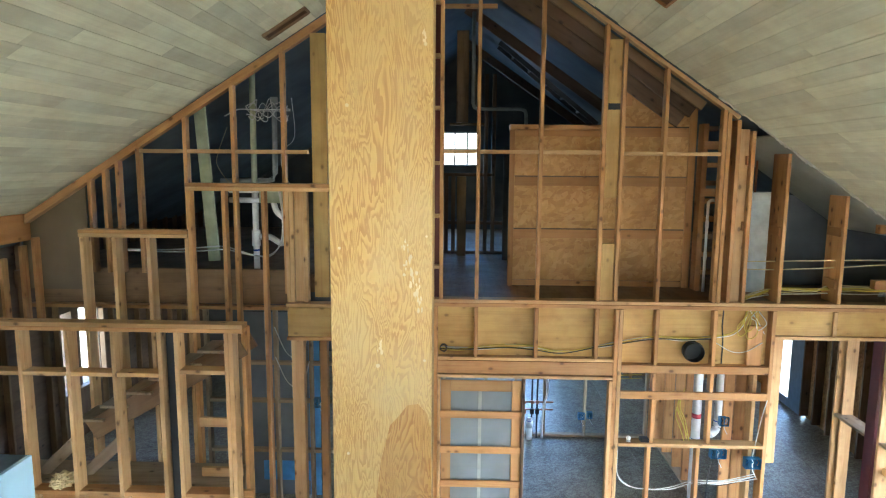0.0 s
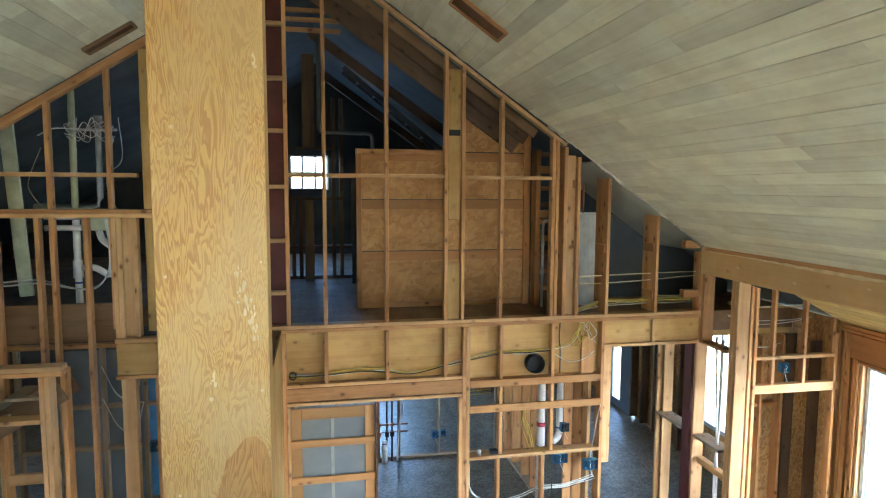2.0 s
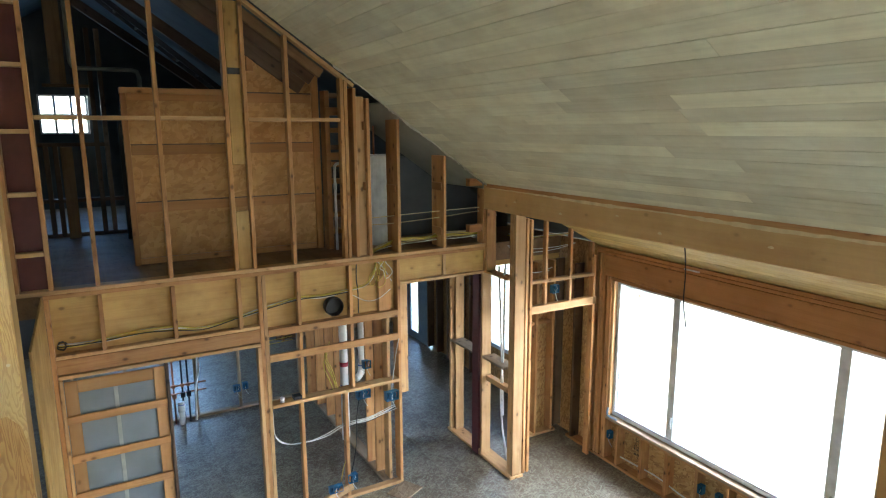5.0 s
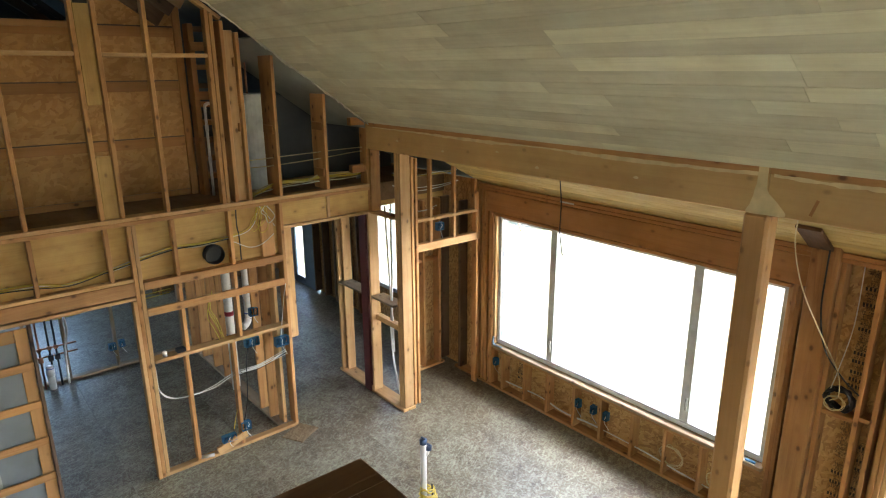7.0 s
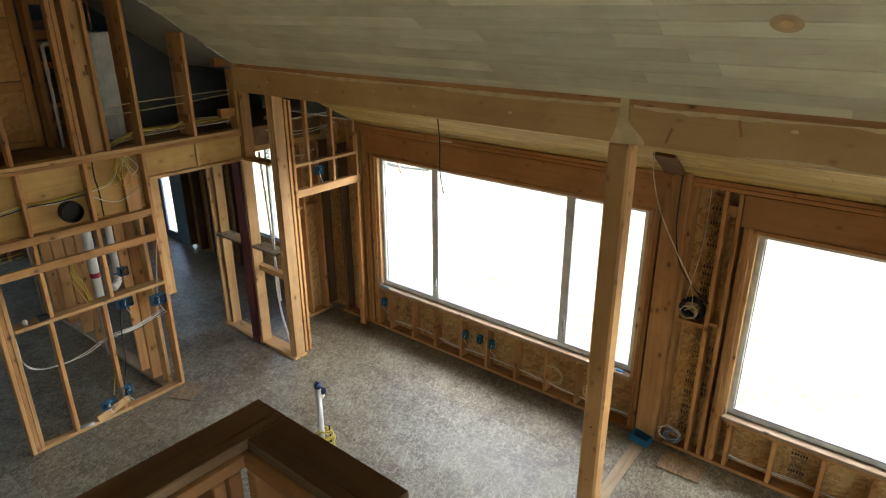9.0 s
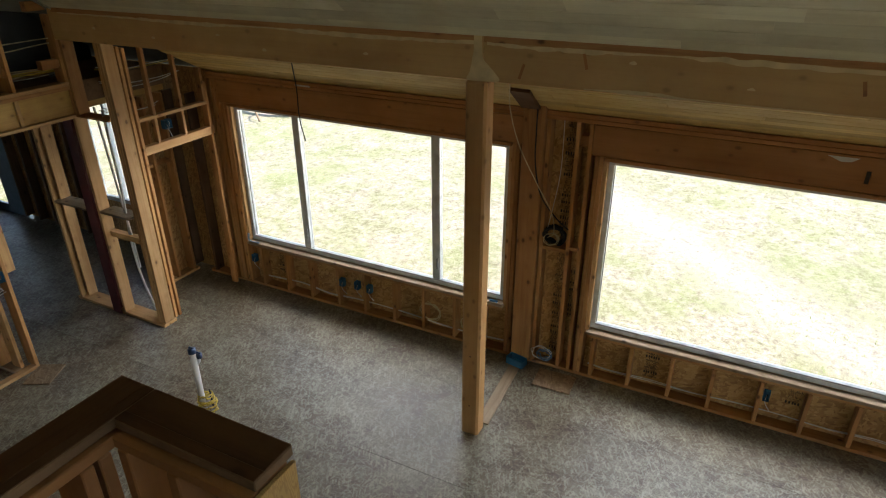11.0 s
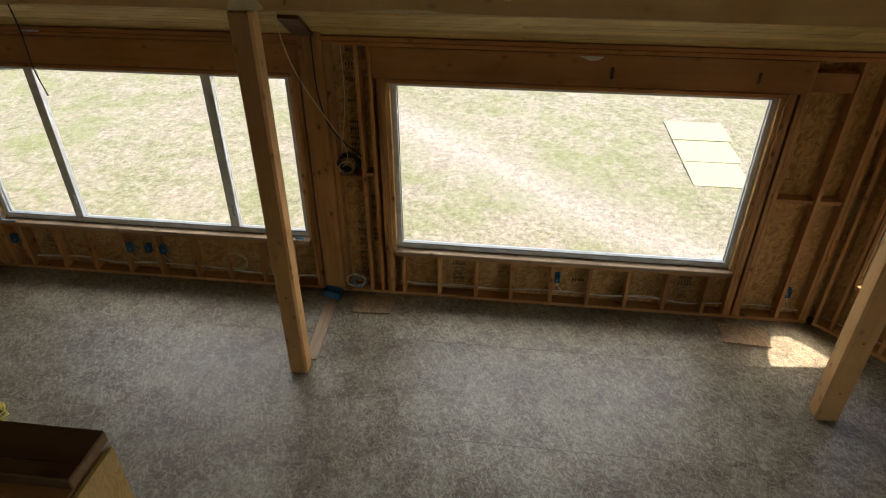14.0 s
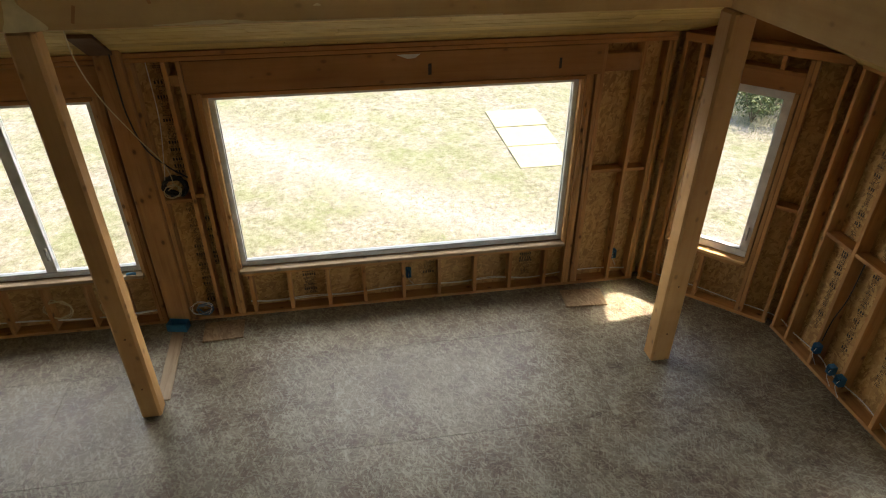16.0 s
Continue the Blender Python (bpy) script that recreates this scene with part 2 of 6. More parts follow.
PINE = wood("pine_lumber", (0.59, 0.308, 0.112), (0.37, 0.155, 0.048))
PALE = wood("fresh_lumber", (0.66, 0.41, 0.185), (0.46, 0.235, 0.085))
GREY_PINE = wood("weathered_lumber", (0.42, 0.32, 0.21), (0.27, 0.185, 0.11))
FIR = wood("fir_header", (0.5, 0.238, 0.078), (0.35, 0.145, 0.042), knots=0.5, along=0.35, fine=0.6)
BEAM = wood("smooth_fir_beam", (0.7, 0.45, 0.19), (0.58, 0.335, 0.12), knots=0.35, along=0.3, fine=0.5)
POST = wood("fir_post", (0.51, 0.287, 0.108), (0.4, 0.195, 0.062), knots=0.5, along=0.4, fine=0.6)
RIM = wood("laminated_veneer", (0.62, 0.395, 0.125), (0.42, 0.225, 0.06), knots=0.6, along=0.5, stain=0.85, fine=0.7)
CAP = wood("dark_planed_cap", (0.15, 0.072, 0.027), (0.09, 0.042, 0.015), knots=0.4, rough=0.62)
BROWN = wood("brown_rafter", (0.27, 0.16, 0.075), (0.17, 0.095, 0.04), knots=0.4)
CAP.node_tree.nodes["Principled BSDF"].inputs["Specular IOR Level"].default_value = 0.2
# lumber darkened for deep recesses: their shade is in the base colour
DARK = wood("shade_toned_wood", (0.17, 0.1, 0.055), (0.1, 0.055, 0.03))
OSB_WALL = strands("strand_board_wall", ((0.36, 0.195, 0.068), (0.52, 0.3, 0.108), (0.62, 0.39, 0.16)), 1.6, warp=0.02, slim=0.6)
OSB_FLOOR = worn_strands("strand_board_floor", (0.14, 0.104, 0.072), (0.29, 0.297, 0.23), (0.07, 0.049, 0.034))
PLY_COLUMN = fir_plywood("fir_plywood_face")
PLY_PATCH = fir_plywood("darker_fir_plywood", (0.84, 0.74, 0.62))
WHITEWASH = wood("whitewashed_boards", (0.775, 0.76, 0.555), (0.66, 0.645, 0.455), knots=0.08, spread=0.24, stain=0.5, island=True, along=0.5)
NATURAL = wood("natural_pine_boards", (0.68, 0.49, 0.165), (0.54, 0.36, 0.105), knots=0.2, spread=0.3, island=True, along=0.5)
LOFT_PLY = strands("aged_sheathing_plywood", ((0.54, 0.275, 0.09), (0.63, 0.335, 0.115), (0.69, 0.39, 0.15)), 1.1, dirt=(0.5, 0.42, 0.34), mottled=0.75, warp=0.03, slim=0.5)
DRYWALL = plain("bare_grey_drywall", (0.42, 0.42, 0.35), 0.8, vary=0.2, scale=2)
PUTTY = plain("wood_filler", (0.76, 0.61, 0.33), 0.7)
VINYL = plain("grey_vinyl_frame", (0.64, 0.68, 0.69), 0.4)
WHITE_VINYL = plain("white_vinyl_frame", (0.72, 0.73, 0.74), 0.4)
GLASS = clear_glass("window_glass")
BLUE = plain("blue_plastic", (0.02, 0.16, 0.32), 0.45)
CREAM = plain("cream_cable_sheath", (0.6, 0.5, 0.28), 0.5)
RAGGED = plain("torn_pale_board_edge", (0.74, 0.72, 0.62), 0.8)
GREY_PVC = plain("grey_pipe_plastic", (0.36, 0.38, 0.37), 0.5)
PVC = plain("white_pvc", (0.78, 0.78, 0.76), 0.35, vary=0.1)
PURPLE = plain("pipe_primer_blue", (0.04, 0.1, 0.4), 0.5)
YELLOW = plain("yellow_cable_sheath", (0.62, 0.46, 0.06), 0.45)
WHITE_CABLE = plain("white_cable_sheath", (0.7, 0.7, 0.66), 0.45)
BLACK = plain("black_rubber", (0.02, 0.02, 0.022), 0.55)
INK = plain("black_stamp_ink", (0.05, 0.04, 0.03), 0.8)
STEEL = plain("red_primer_steel", (0.11, 0.018, 0.02), 0.5)
MAROON = plain("maroon_primer", (0.13, 0.03, 0.022), 0.6)
RED_PRIMER = plain("red_pipe_primer", (0.45, 0.04, 0.06), 0.5)
COPPER = plain("copper_pipe", (0.55, 0.22, 0.12), 0.35, 0.9)
CELADON = plain("pale_green_paint", (0.55, 0.6, 0.4), 0.6)
CARTON = plain("pale_blue_carton", (0.45, 0.68, 0.82), 0.6, vary=0.12, scale=2)
TANK = plain("white_enamel", (0.68, 0.71, 0.7), 0.35)
ROOF_DARK = plain("grey_roof_underside", (0.11, 0.13, 0.14), 0.75, vary=0.5, scale=1.5)
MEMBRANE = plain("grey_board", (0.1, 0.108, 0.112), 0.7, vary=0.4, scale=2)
SIDING = plain("plain_brown_wall", (0.2, 0.145, 0.085), 0.8, vary=0.3, scale=1.5)
DOOR_BLUE = plain("blue_grey_door_paint", (0.16, 0.24, 0.34), 0.5)
FROST = plain("grey_hardboard_panel", (0.2, 0.23, 0.26), 0.5, vary=0.3, scale=2)
NAVY = plain("navy_pipe_cap", (0.025, 0.06, 0.14), 0.5)
SKY_PAINT = plain("bright_blue_door_paint", (0.1, 0.34, 0.72), 0.5)
PANEL_YELLOW = plain("pale_yellow_panel", (0.275, 0.27, 0.158), 0.7, vary=0.1)
GRASS = meadow("dry_meadow")
LEAF = plain("shrub_leaf", (0.07, 0.1, 0.03), 0.7, vary=0.5)
BARK = plain("shrub_bark", (0.12, 0.09, 0.06), 0.9)
METAL = plain("galvanized_metal", (0.45, 0.46, 0.47), 0.4, 0.8)
AMBER = plain("amber_lamp_lens", (0.75, 0.5, 0.2), 0.3)
LAMP_WARM = plain("lamp_trim", (0.55, 0.38, 0.18), 0.5)

# ---- building helpers ----
XF = Matrix()          # where boards are laid: the wall frame in use
MESHES = {}


def box_mesh(l, w, h, b, mat):
    key = (round(l, 3), round(w, 3), round(h, 3), round(b, 4), mat.name)
    if key not in MESHES:
        bm = bmesh.new()
        bmesh.ops.create_cube(bm, size=1)
        for v in bm.verts:
            v.co = Vector((v.co.x * l, v.co.y * w, v.co.z * h))
        b = min(b, 0.3 * min(l, w, h))
        if b > 0:
            bmesh.ops.bevel(bm, geom=list(bm.edges), offset=b, segments=1, affect="EDGES")
        me = bpy.data.meshes.new("board")
        bm.to_mesh(me)
        me.materials.append(mat)
        MESHES[key] = me
    return MESHES[key]


def hang(ob, parent, m):
    """Puts ob at the world pose m, under parent if there is one."""
    if parent is not None:
        ob.parent = parent
        ob.matrix_parent_inverse = parent.matrix_basis.inverted()
    ob.matrix_basis = m
    return ob


def thing(name, at, label="", category="", group="", kind=""):
    ob = new(name)
    ob.empty_display_size = 0.1
    ob.matrix_basis = XF @ Matrix.Translation(at)
    return tagged(ob, label, category, group, kind)


def part(name, bm, mat, parent, label="", smooth=False, m=None):
    me = bpy.data.meshes.new(name)
    bm.to_mesh(me)
    bm.free()
    me.materials.append(mat)
    if smooth:
        for p in me.polygons:
            p.use_smooth = True
    return tagged(hang(new(name, me), parent, m or XF.copy()), label)


def bd(name, parent, mat, x0, x1, y0, y1, z0, z1, b=0.004, label=""):
    """A board between two corners: local x along its longest side, local z through its thickness."""
    d = [abs(x1 - x0), abs(y1 - y0), abs(z1 - z0)]
    order = sorted(range(3), key=lambda k: -d[k])
    ax = [Vector([float(k == o) for k in range(3)]) for o in order]
    ax[2] = ax[0].cross(ax[1])
    r = Matrix(ax).transposed().to_4x4()
    me = box_mesh(d[order[0]], d[order[1]], d[order[2]], b, mat)
    c = Matrix.Translation(((x0 + x1) / 2, (y0 + y1) / 2, (z0 + z1) / 2))
    return tagged(hang(new(name, me), parent, XF @ c @ r), label)


def stick(name, parent, mat, p, q, w, h, side=(0, 1, 0), b=0.004, label=""):
    """A board from p to q: w wide along side, h the other way."""
    p, q = Vector(p), Vector(q)
    x = (q - p).normalized()
    y = (Vector(side) - x * x.dot(Vector(side))).normalized()
    z = x.cross(y)
    r = Matrix((x, y, z)).transposed().to_4x4()
    me = box_mesh((q - p).length, w, h, b, mat)
    return tagged(hang(new(name, me), parent, XF @ Matrix.Translation((p + q) / 2) @ r), label)


def glide(points, steps=8):
    """Points along a smooth curve through the given ones."""
    p = [Vector(v) for v in points]
    p = [2 * p[0] - p[1]] + p + [2 * p[-1] - p[-2]]
    out = []
    for i in range(1, len(p) - 2):
        for k in range(steps):
            t = k / steps
            out.append(0.5 * (2 * p[i] + (p[i + 1] - p[i - 1]) * t + (2 * p[i - 1] - 5 * p[i] + 4 * p[i + 1] - p[i + 2]) * t * t
                              + (3 * p[i] - p[i - 1] - 3 * p[i + 1] + p[i + 2]) * t ** 3))
    return out + [p[-2]]


def tube(name, parent, mat, pts, r, sides=8, label="", straight=False, bm=None):
    own = bm is None
    bm = bm or bmesh.new()
    path = [Vector(p) for p in pts] if straight else glide(pts)
    rings, up = [], Vector((0.3, 0.2, 0.93)).normalized()
    for i, p in enumerate(path):
        d = (path[min(i + 1, len(path) - 1)] - path[max(i - 1, 0)]).normalized()
        u = up - d * d.dot(up)
        u = (u if u.length > 0.05 else Vector((1, 0, 0)) - d * d.x).normalized()
        w = d.cross(u)
        rings.append([bm.verts.new(p + r * (math.cos(6.28319 * k / sides) * u + math.sin(6.28319 * k / sides) * w)) for k in range(sides)])
    for a, c in zip(rings, rings[1:]):
        for k in range(sides):
            bm.faces.new((a[k], a[(k + 1) % sides], c[(k + 1) % sides], c[k]))
    bm.faces.new(rings[0][::-1])
    bm.faces.new(rings[-1])
    return part(name, bm, mat, parent, label, smooth=True) if own else bm


def loops(name, parent, mat, centre, axis, radius, turns, r, seed, label=""):
    """A loose coil of cable."""
    rng = random.Random(seed)
    axis = Vector(axis).normalized()
    u = axis.orthogonal().normalized()
    w = axis.cross(u)
    pts, n = [], int(turns * 9)
    for i in range(n):
        a = i / 9 * 6.28319
        rr = radius * (1 + rng.uniform(-0.16, 0.16))
        pts.append(Vector(centre) + rr * (math.cos(a) * u + math.sin(a) * w * 0.95) + axis * rng.uniform(-1, 1) * r * 4)
    return tube(name, parent, mat, pts, r, 5, label)


def outlet_box(at, face, w=0.055, h=0.095, d=0.07, group="electrical boxes", tail=None):
    """An open blue device box on the side of a stud, with its cable tail."""
    global XF
    ob = thing("electrical_box", at, "blue plastic electrical box with cable nailed to a stud", "electrical box", group)
    f = Vector(face).normalized()
    s = Vector((0, 0, 1)).cross(f)
    r = Matrix((s, f, Vector((0, 0, 1)))).transposed().to_4x4()
    bm = bmesh.new()
    bmesh.ops.create_cube(bm, size=1)
    for v in bm.verts:
        v.co = Vector((v.co.x * w, v.co.y * d, v.co.z * h))
    front = max(bm.faces, key=lambda q: q.calc_center_median().y)
    bmesh.ops.inset_region(bm, faces=[front], thickness=0.005)
    for v in front.verts:
        v.co.y -= d * 0.8
    shell = part("box", bm, BLUE, ob, m=XF @ Matrix.Translation(at) @ r)
    bases = XF, XF @ Matrix.Translation(at) @ r
    XF = bases[1]
    for k in range(1, round(w / 0.055)):
        x = -w / 2 + w * k / round(w / 0.055)
        bd("divider", shell, BLUE, x - 0.002, x + 0.002, -d * 0.3, d * 0.42, -h / 2 + 0.006, h / 2 - 0.006, 0.0005)
    for k in (-1, 1):
        bd("nail_ear", shell, BLUE, -w * 0.15, w * 0.15, -d * 0.1, d * 0.15, k * (h / 2 + 0.006) - 0.005, k * (h / 2 + 0.006) + 0.005, 0.002)
        bd("screw_tab", shell, BLUE, -0.009, 0.009, d * 0.4, d * 0.5 + 0.003, k * (h / 2 - 0.009) - 0.006, k * (h / 2 - 0.009) + 0.006, 0.001)
    for k in range(max(1, round(w / 0.055))):
        x = -w / 2 + w * (k + 0.5) / max(1, round(w / 0.055))
        tube("wire", ob, (BLACK, PVC, COPPER)[k % 3], [(x, -d * 0.2, h * 0.3), (x + 0.008, d * 0.2, h * 0.1), (x - 0.01, d * 0.35, -h * 0.1), (x + 0.004, d * 0.1, -h * 0.25)], 0.0028, 4)
    XF = bases[0]
    a = Vector(at)
    tube("cable", ob, WHITE_CABLE, tail or [a + f * d * 0.1, a + f * d * 0.4 - Vector((0, 0, 0.07)), a + s * 0.05 - Vector((0, 0, 0.16))], 0.004, 5)
    return ob


def glazing(name, s0, s1, z0, z1, bars, depth=0.08, fr=0.05, mat=VINYL, back=0.07):
    """A window in the wall frame XF: s along local x, outside towards local +y."""
    ob = thing(name, ((s0 + s1) / 2, back, z0), "large grey vinyl window with clear panes", "window", "", "structure")
    bd("window_frame", ob, mat, s0, s1, back, back + depth, z0, z0 + fr)
    bd("window_frame", ob, mat, s0, s1, back, back + depth, z1 - fr, z1)
    bd("window_frame", ob, mat, s0, s0 + fr, back, back + depth, z0 + fr, z1 - fr)
    bd("window_frame", ob, mat, s1 - fr, s1, back, back + depth, z0 + fr, z1 - fr)
    bd("track", ob, GREY_PVC, s0 + fr, s1 - fr, back - 0.004, back + depth * 0.5, z0 + fr, z0 + fr + 0.014, 0.002, "grey window track")
    for a, c in ((s0 + fr, s0 + fr + 0.008), (s1 - fr - 0.008, s1 - fr)):
        bd("glazing_bead", ob, GREY_PVC, a, c, back + depth * 0.35, back + depth * 0.55, z0 + fr + 0.014, z1 - fr, 0.001)
    edges = [s0 + fr]
    for c, w in bars:
        bd("mullion", ob, mat, c - w / 2, c + w / 2, back + 0.004, back + depth - 0.004, z0 + fr, z1 - fr)
        edges += [c - w / 2, c + w / 2]
    edges.append(s1 - fr)
    for a, c in zip(edges[::2], edges[1::2]):
        pane = bd("pane", ob, GLASS, a, c, back + depth * 0.6, back + depth * 0.6 + 0.006, z0 + fr, z1 - fr, 0)
        pane.visible_shadow = False
    for c, w in bars:
        if w > 0.06:
            latch = bd("latch", ob, GREY_PVC, c + w * 0.1, c + w * 0.35, back - 0.022, back + 0.003, z0 + 0.2, z0 + 0.34, 0.006, "small grey sash latch")
            bd("thumb_turn", latch, GREY_PVC, c + w * 0.15, c + w * 0.3, back - 0.034, back - 0.022, z0 + 0.25, z0 + 0.3, 0.004)
    return ob


def stamp(parent, x, y, z0, z1, w, along, seed):
    """Printed grade marks on a sheet: lines of small unreadable print. along: 'x' or 'y', the way the sheet runs."""
    rng = random.Random(seed)
    bm = bmesh.new()

    def mark(a, c, lo, hi):
        q = [(x + a, y, lo), (x + c, y, lo), (x + c, y, hi), (x + a, y, hi)] if along == "x" else [(x, y + a, lo), (x, y + c, lo), (x, y + c, hi), (x, y + a, hi)]
        bm.faces.new([bm.verts.new(p) for p in q])

    z = z0
    while z < z1:
        kind = rng.random()
        if kind < 0.62:
            # a line of small characters, each of two or three strokes
            h, a = rng.choice((0.012, 0.016, 0.022)), rng.uniform(0, 0.3) * w
            end = w * rng.uniform(0.7, 1)
            while a < end:
                cw = h * rng.uniform(0.45, 0.6)
                if rng.random() < 0.86:
                    mark(a, a + cw * 0.3, z, z + h)
                    if rng.random() < 0.7:
                        mark(a + cw * 0.7, a + cw, z + (h * 0.4 if rng.random() < 0.4 else 0), z + h)
                    k = rng.choice((0, 0.42, 0.8))
                    mark(a + cw * 0.3, a + cw * 0.7, z + h * k, z + h * (k + 0.2))
                a += cw * 1.35
        elif kind < 0.86:
            h = 0.005
            mark(rng.uniform(0, 0.1) * w, w * rng.uniform(0.85, 1), z, z + h)
        else:
            h, a = 0.03, 0.0
            while a < w * 0.9:
                mark(a, a + 0.016, z, z + h)
                a += rng.uniform(0.02, 0.03)
        z += h + rng.uniform(0.002, 0.006)
    return part("grade_stamp", bm, INK, parent, "black printed grade marks")

# ---- ground, floor ----


def wall_frame(origin, u, n):
    u, n = Vector((*u, 0)).normalized(), Vector((*n, 0)).normalized()
    m = Matrix((u, n, Vector((0, 0, 1)))).transposed().to_4x4()
    return Matrix.Translation((*origin, 0)) @ m


EAST = wall_frame((6.0, 0), (0, -1), (1, 0))
BAY = wall_frame((6.0, -3.09), (-1, -1), (1, -1))
SOUTH = wall_frame((4.97, -4.12), (-1, 0), (0, -1))
NORTH = Matrix.Translation((4.7, 6.65, 0)) @ Matrix.Rotation(radians(0.9), 4, "Z") @ Matrix.Translation((-4.7, -6.65, 0))
RIDGE_X, RIDGE_Z, SLOPE_E, SLOPE_W = 0.34, 6.59, 0.69, 0.63


def roof_z(x):
    return RIDGE_Z - (SLOPE_E * (x - RIDGE_X) if x > RIDGE_X else SLOPE_W * (RIDGE_X - x))


# ground, with the lawn falling gently away
bm = bmesh.new()
bmesh.ops.create_grid(bm, x_segments=60, y_segments=60, size=60)
for v in bm.verts:
    v.co.z = -0.45 + 0.12 * noise.noise(v.co * 0.12) - 0.0 * v.co.x
ground = tagged(part("ground", bm, GRASS, None, m=Matrix.Identity(4)), "dry patchy lawn with bare sandy strips", "ground", kind="structure")
bm = bmesh.new()
bmesh.ops.create_circle(bm, cap_ends=True, radius=900, segments=48)
tagged(part("far_ground", bm, GRASS, None, m=Matrix.Translation((0, 0, -0.75))), "dry grassland reaching the horizon", "ground", kind="structure")

# grass tufts, thick where the windows look out
rng = random.Random(5)
bm = bmesh.new()
for _ in range(9000):
    x, y = rng.uniform(6.8, 20), rng.uniform(-12, 13)
    if noise.noise(Vector((x * 0.35, y * 0.35, 3))) < -0.05 or (9.9 < x < 13.2 and -4.2 < y < -2.7):
        continue
    z = -0.45 + 0.12 * noise.noise(Vector((x, y, 0)) * 0.12)
    for _ in range(3):
        a, h = rng.uniform(0, 6.28), rng.uniform(0.015, 0.04)
        dx, dy = math.cos(a), math.sin(a)
        o = Vector((x + rng.uniform(-.05, .05), y + rng.uniform(-.05, .05), z - 0.005))
        bm.faces.new([bm.verts.new(o + Vector((-dy * .006, dx * .006, 0))), bm.verts.new(o + Vector((dy * .006, -dx * .006, 0))), bm.verts.new(o + Vector((dx * .03, dy * .03, h)))])
BLADE = plain("grass_blade", (0.17, 0.215, 0.09), 0.8, vary=0.4)
tagged(part("grass", bm, BLADE, None, m=Matrix.Identity(4)), "short dry grass tufts on the lawn", "grass", kind="stuff")

# floor panels
floor = thing("floor", (0, 0, 0), "worn grey strand board subfloor panels", "floor", "", "structure")


def bay_cut(ob):
    """Cuts a board off along the outer face of the angled bay wall."""
    bm = bmesh.new()
    bm.from_mesh(ob.data)
    bm.transform(ob.matrix_basis)
    n = Vector((1, -1, 0)).normalized()
    bmesh.ops.bisect_plane(bm, geom=bm.verts[:] + bm.edges[:] + bm.faces[:], plane_co=Vector((6, -3.09, 0)) + n * 0.145, plane_no=n, clear_outer=True)
    bm.transform(ob.matrix_basis.inverted())
    me = ob.data.copy()
    bm.to_mesh(me)
    bm.free()
    ob.data = me


bay_cut(bd("floor_base", floor, DARK, -5.7, 6.14, -4.26, 14.2, -0.4, -0.022, 0))
for i in range(-8, 2):
    x0 = 4.04 + 1.22 * i
    y = -6.0 + (0.3 if i % 2 else 1.52)
    while y < 14:
        a, c = max(y, -4.2), min(y + 2.44, 14)
        if c - a > 0.1:
            panel = bd("floor_panel", floor, OSB_FLOOR, max(x0, -5.6) + 0.0011, min(x0 + 1.22, 6.13) - 0.0011, a + 0.0004, c - 0.0004, -0.02, 0, 0.0006)
            if x0 > 3.5 and a < -2.9:
                bay_cut(panel)
        y += 2.44


# ---- roof and ceilings ----
def boards(name, mat, origin, along, down, length, run, width, seed, label, ragged=0.0):
    """A sloping boarded ceiling: random-length boards with bevelled edges, in one mesh."""
    rng = random.Random(seed)
    x, y = Vector(along).normalized(), Vector(down).normalized()
    z = x.cross(y)
    m = Matrix.Translation(origin) @ Matrix((x, y, z)).transposed().to_4x4()
    bm = bmesh.new()
    rows = math.ceil(run / width)
    for r in range(rows):
        b0, b1 = r * width, min((r + 1) * width, run)
        a = -rng.uniform(0, 2.5)
        while a < length:
            n = rng.uniform(0.9, 3.4)
            a0, a1 = max(a, 0), min(a + n, length - rng.uniform(0, ragged))
            a += n
            if a1 - a0 < 0.02:
                continue
            t, e = 0.012 + rng.uniform(-0.0012, 0.0012), rng.choice((0.0009, 0.0016, 0.0026)) if width > 0.12 else 0.005
            lo = [bm.verts.new(q) for q in ((a0, b0, 0), (a1, b0, 0), (a1, b1, 0), (a0, b1, 0))]
            hi = [bm.verts.new(q) for q in ((a0 + e / 2, b0 + e, t), (a1 - e / 2, b0 + e, t), (a1 - e / 2, b1 - e, t), (a0 + e / 2, b1 - e, t))]
            bm.faces.new(hi)
            for k in range(4):
                bm.faces.new((lo[k], lo[(k + 1) % 4], hi[(k + 1) % 4], hi[k]))
    return tagged(part(name, bm, mat, None, m=m), label, "ceiling", kind="structure")


Y0, Y1 = -2.7, 6.60
run_e = math.hypot(4.66 - RIDGE_X, SLOPE_E * (4.66 - RIDGE_X))
boards("ceiling_east", WHITEWASH, (RIDGE_X, Y0, RIDGE_Z), (0, 1, 0), (1, 0, -SLOPE_E), Y1 - Y0, run_e, 0.135, 11, "sloping ceiling of whitewashed tongue and groove boards", 0.025)
run_w = math.hypot(4.6, SLOPE_W * 4.6)
boards("ceiling_west", WHITEWASH, (RIDGE_X, Y1, RIDGE_Z), (0, -1, 0), (-1, 0, -SLOPE_W), Y1 - Y0, run_w, 0.135, 12, "sloping ceiling of whitewashed tongue and groove boards")
LOW = (2.80 - 3.50) / (6.06 - 4.72)
boards("ceiling_low", NATURAL, (4.72, -3.6, 3.50), (0, 1, 0), (1, 0, LOW), 9.7, math.hypot(1.34, 0.70), 0.10, 13, "low sloping ceiling of natural yellow pine boards")
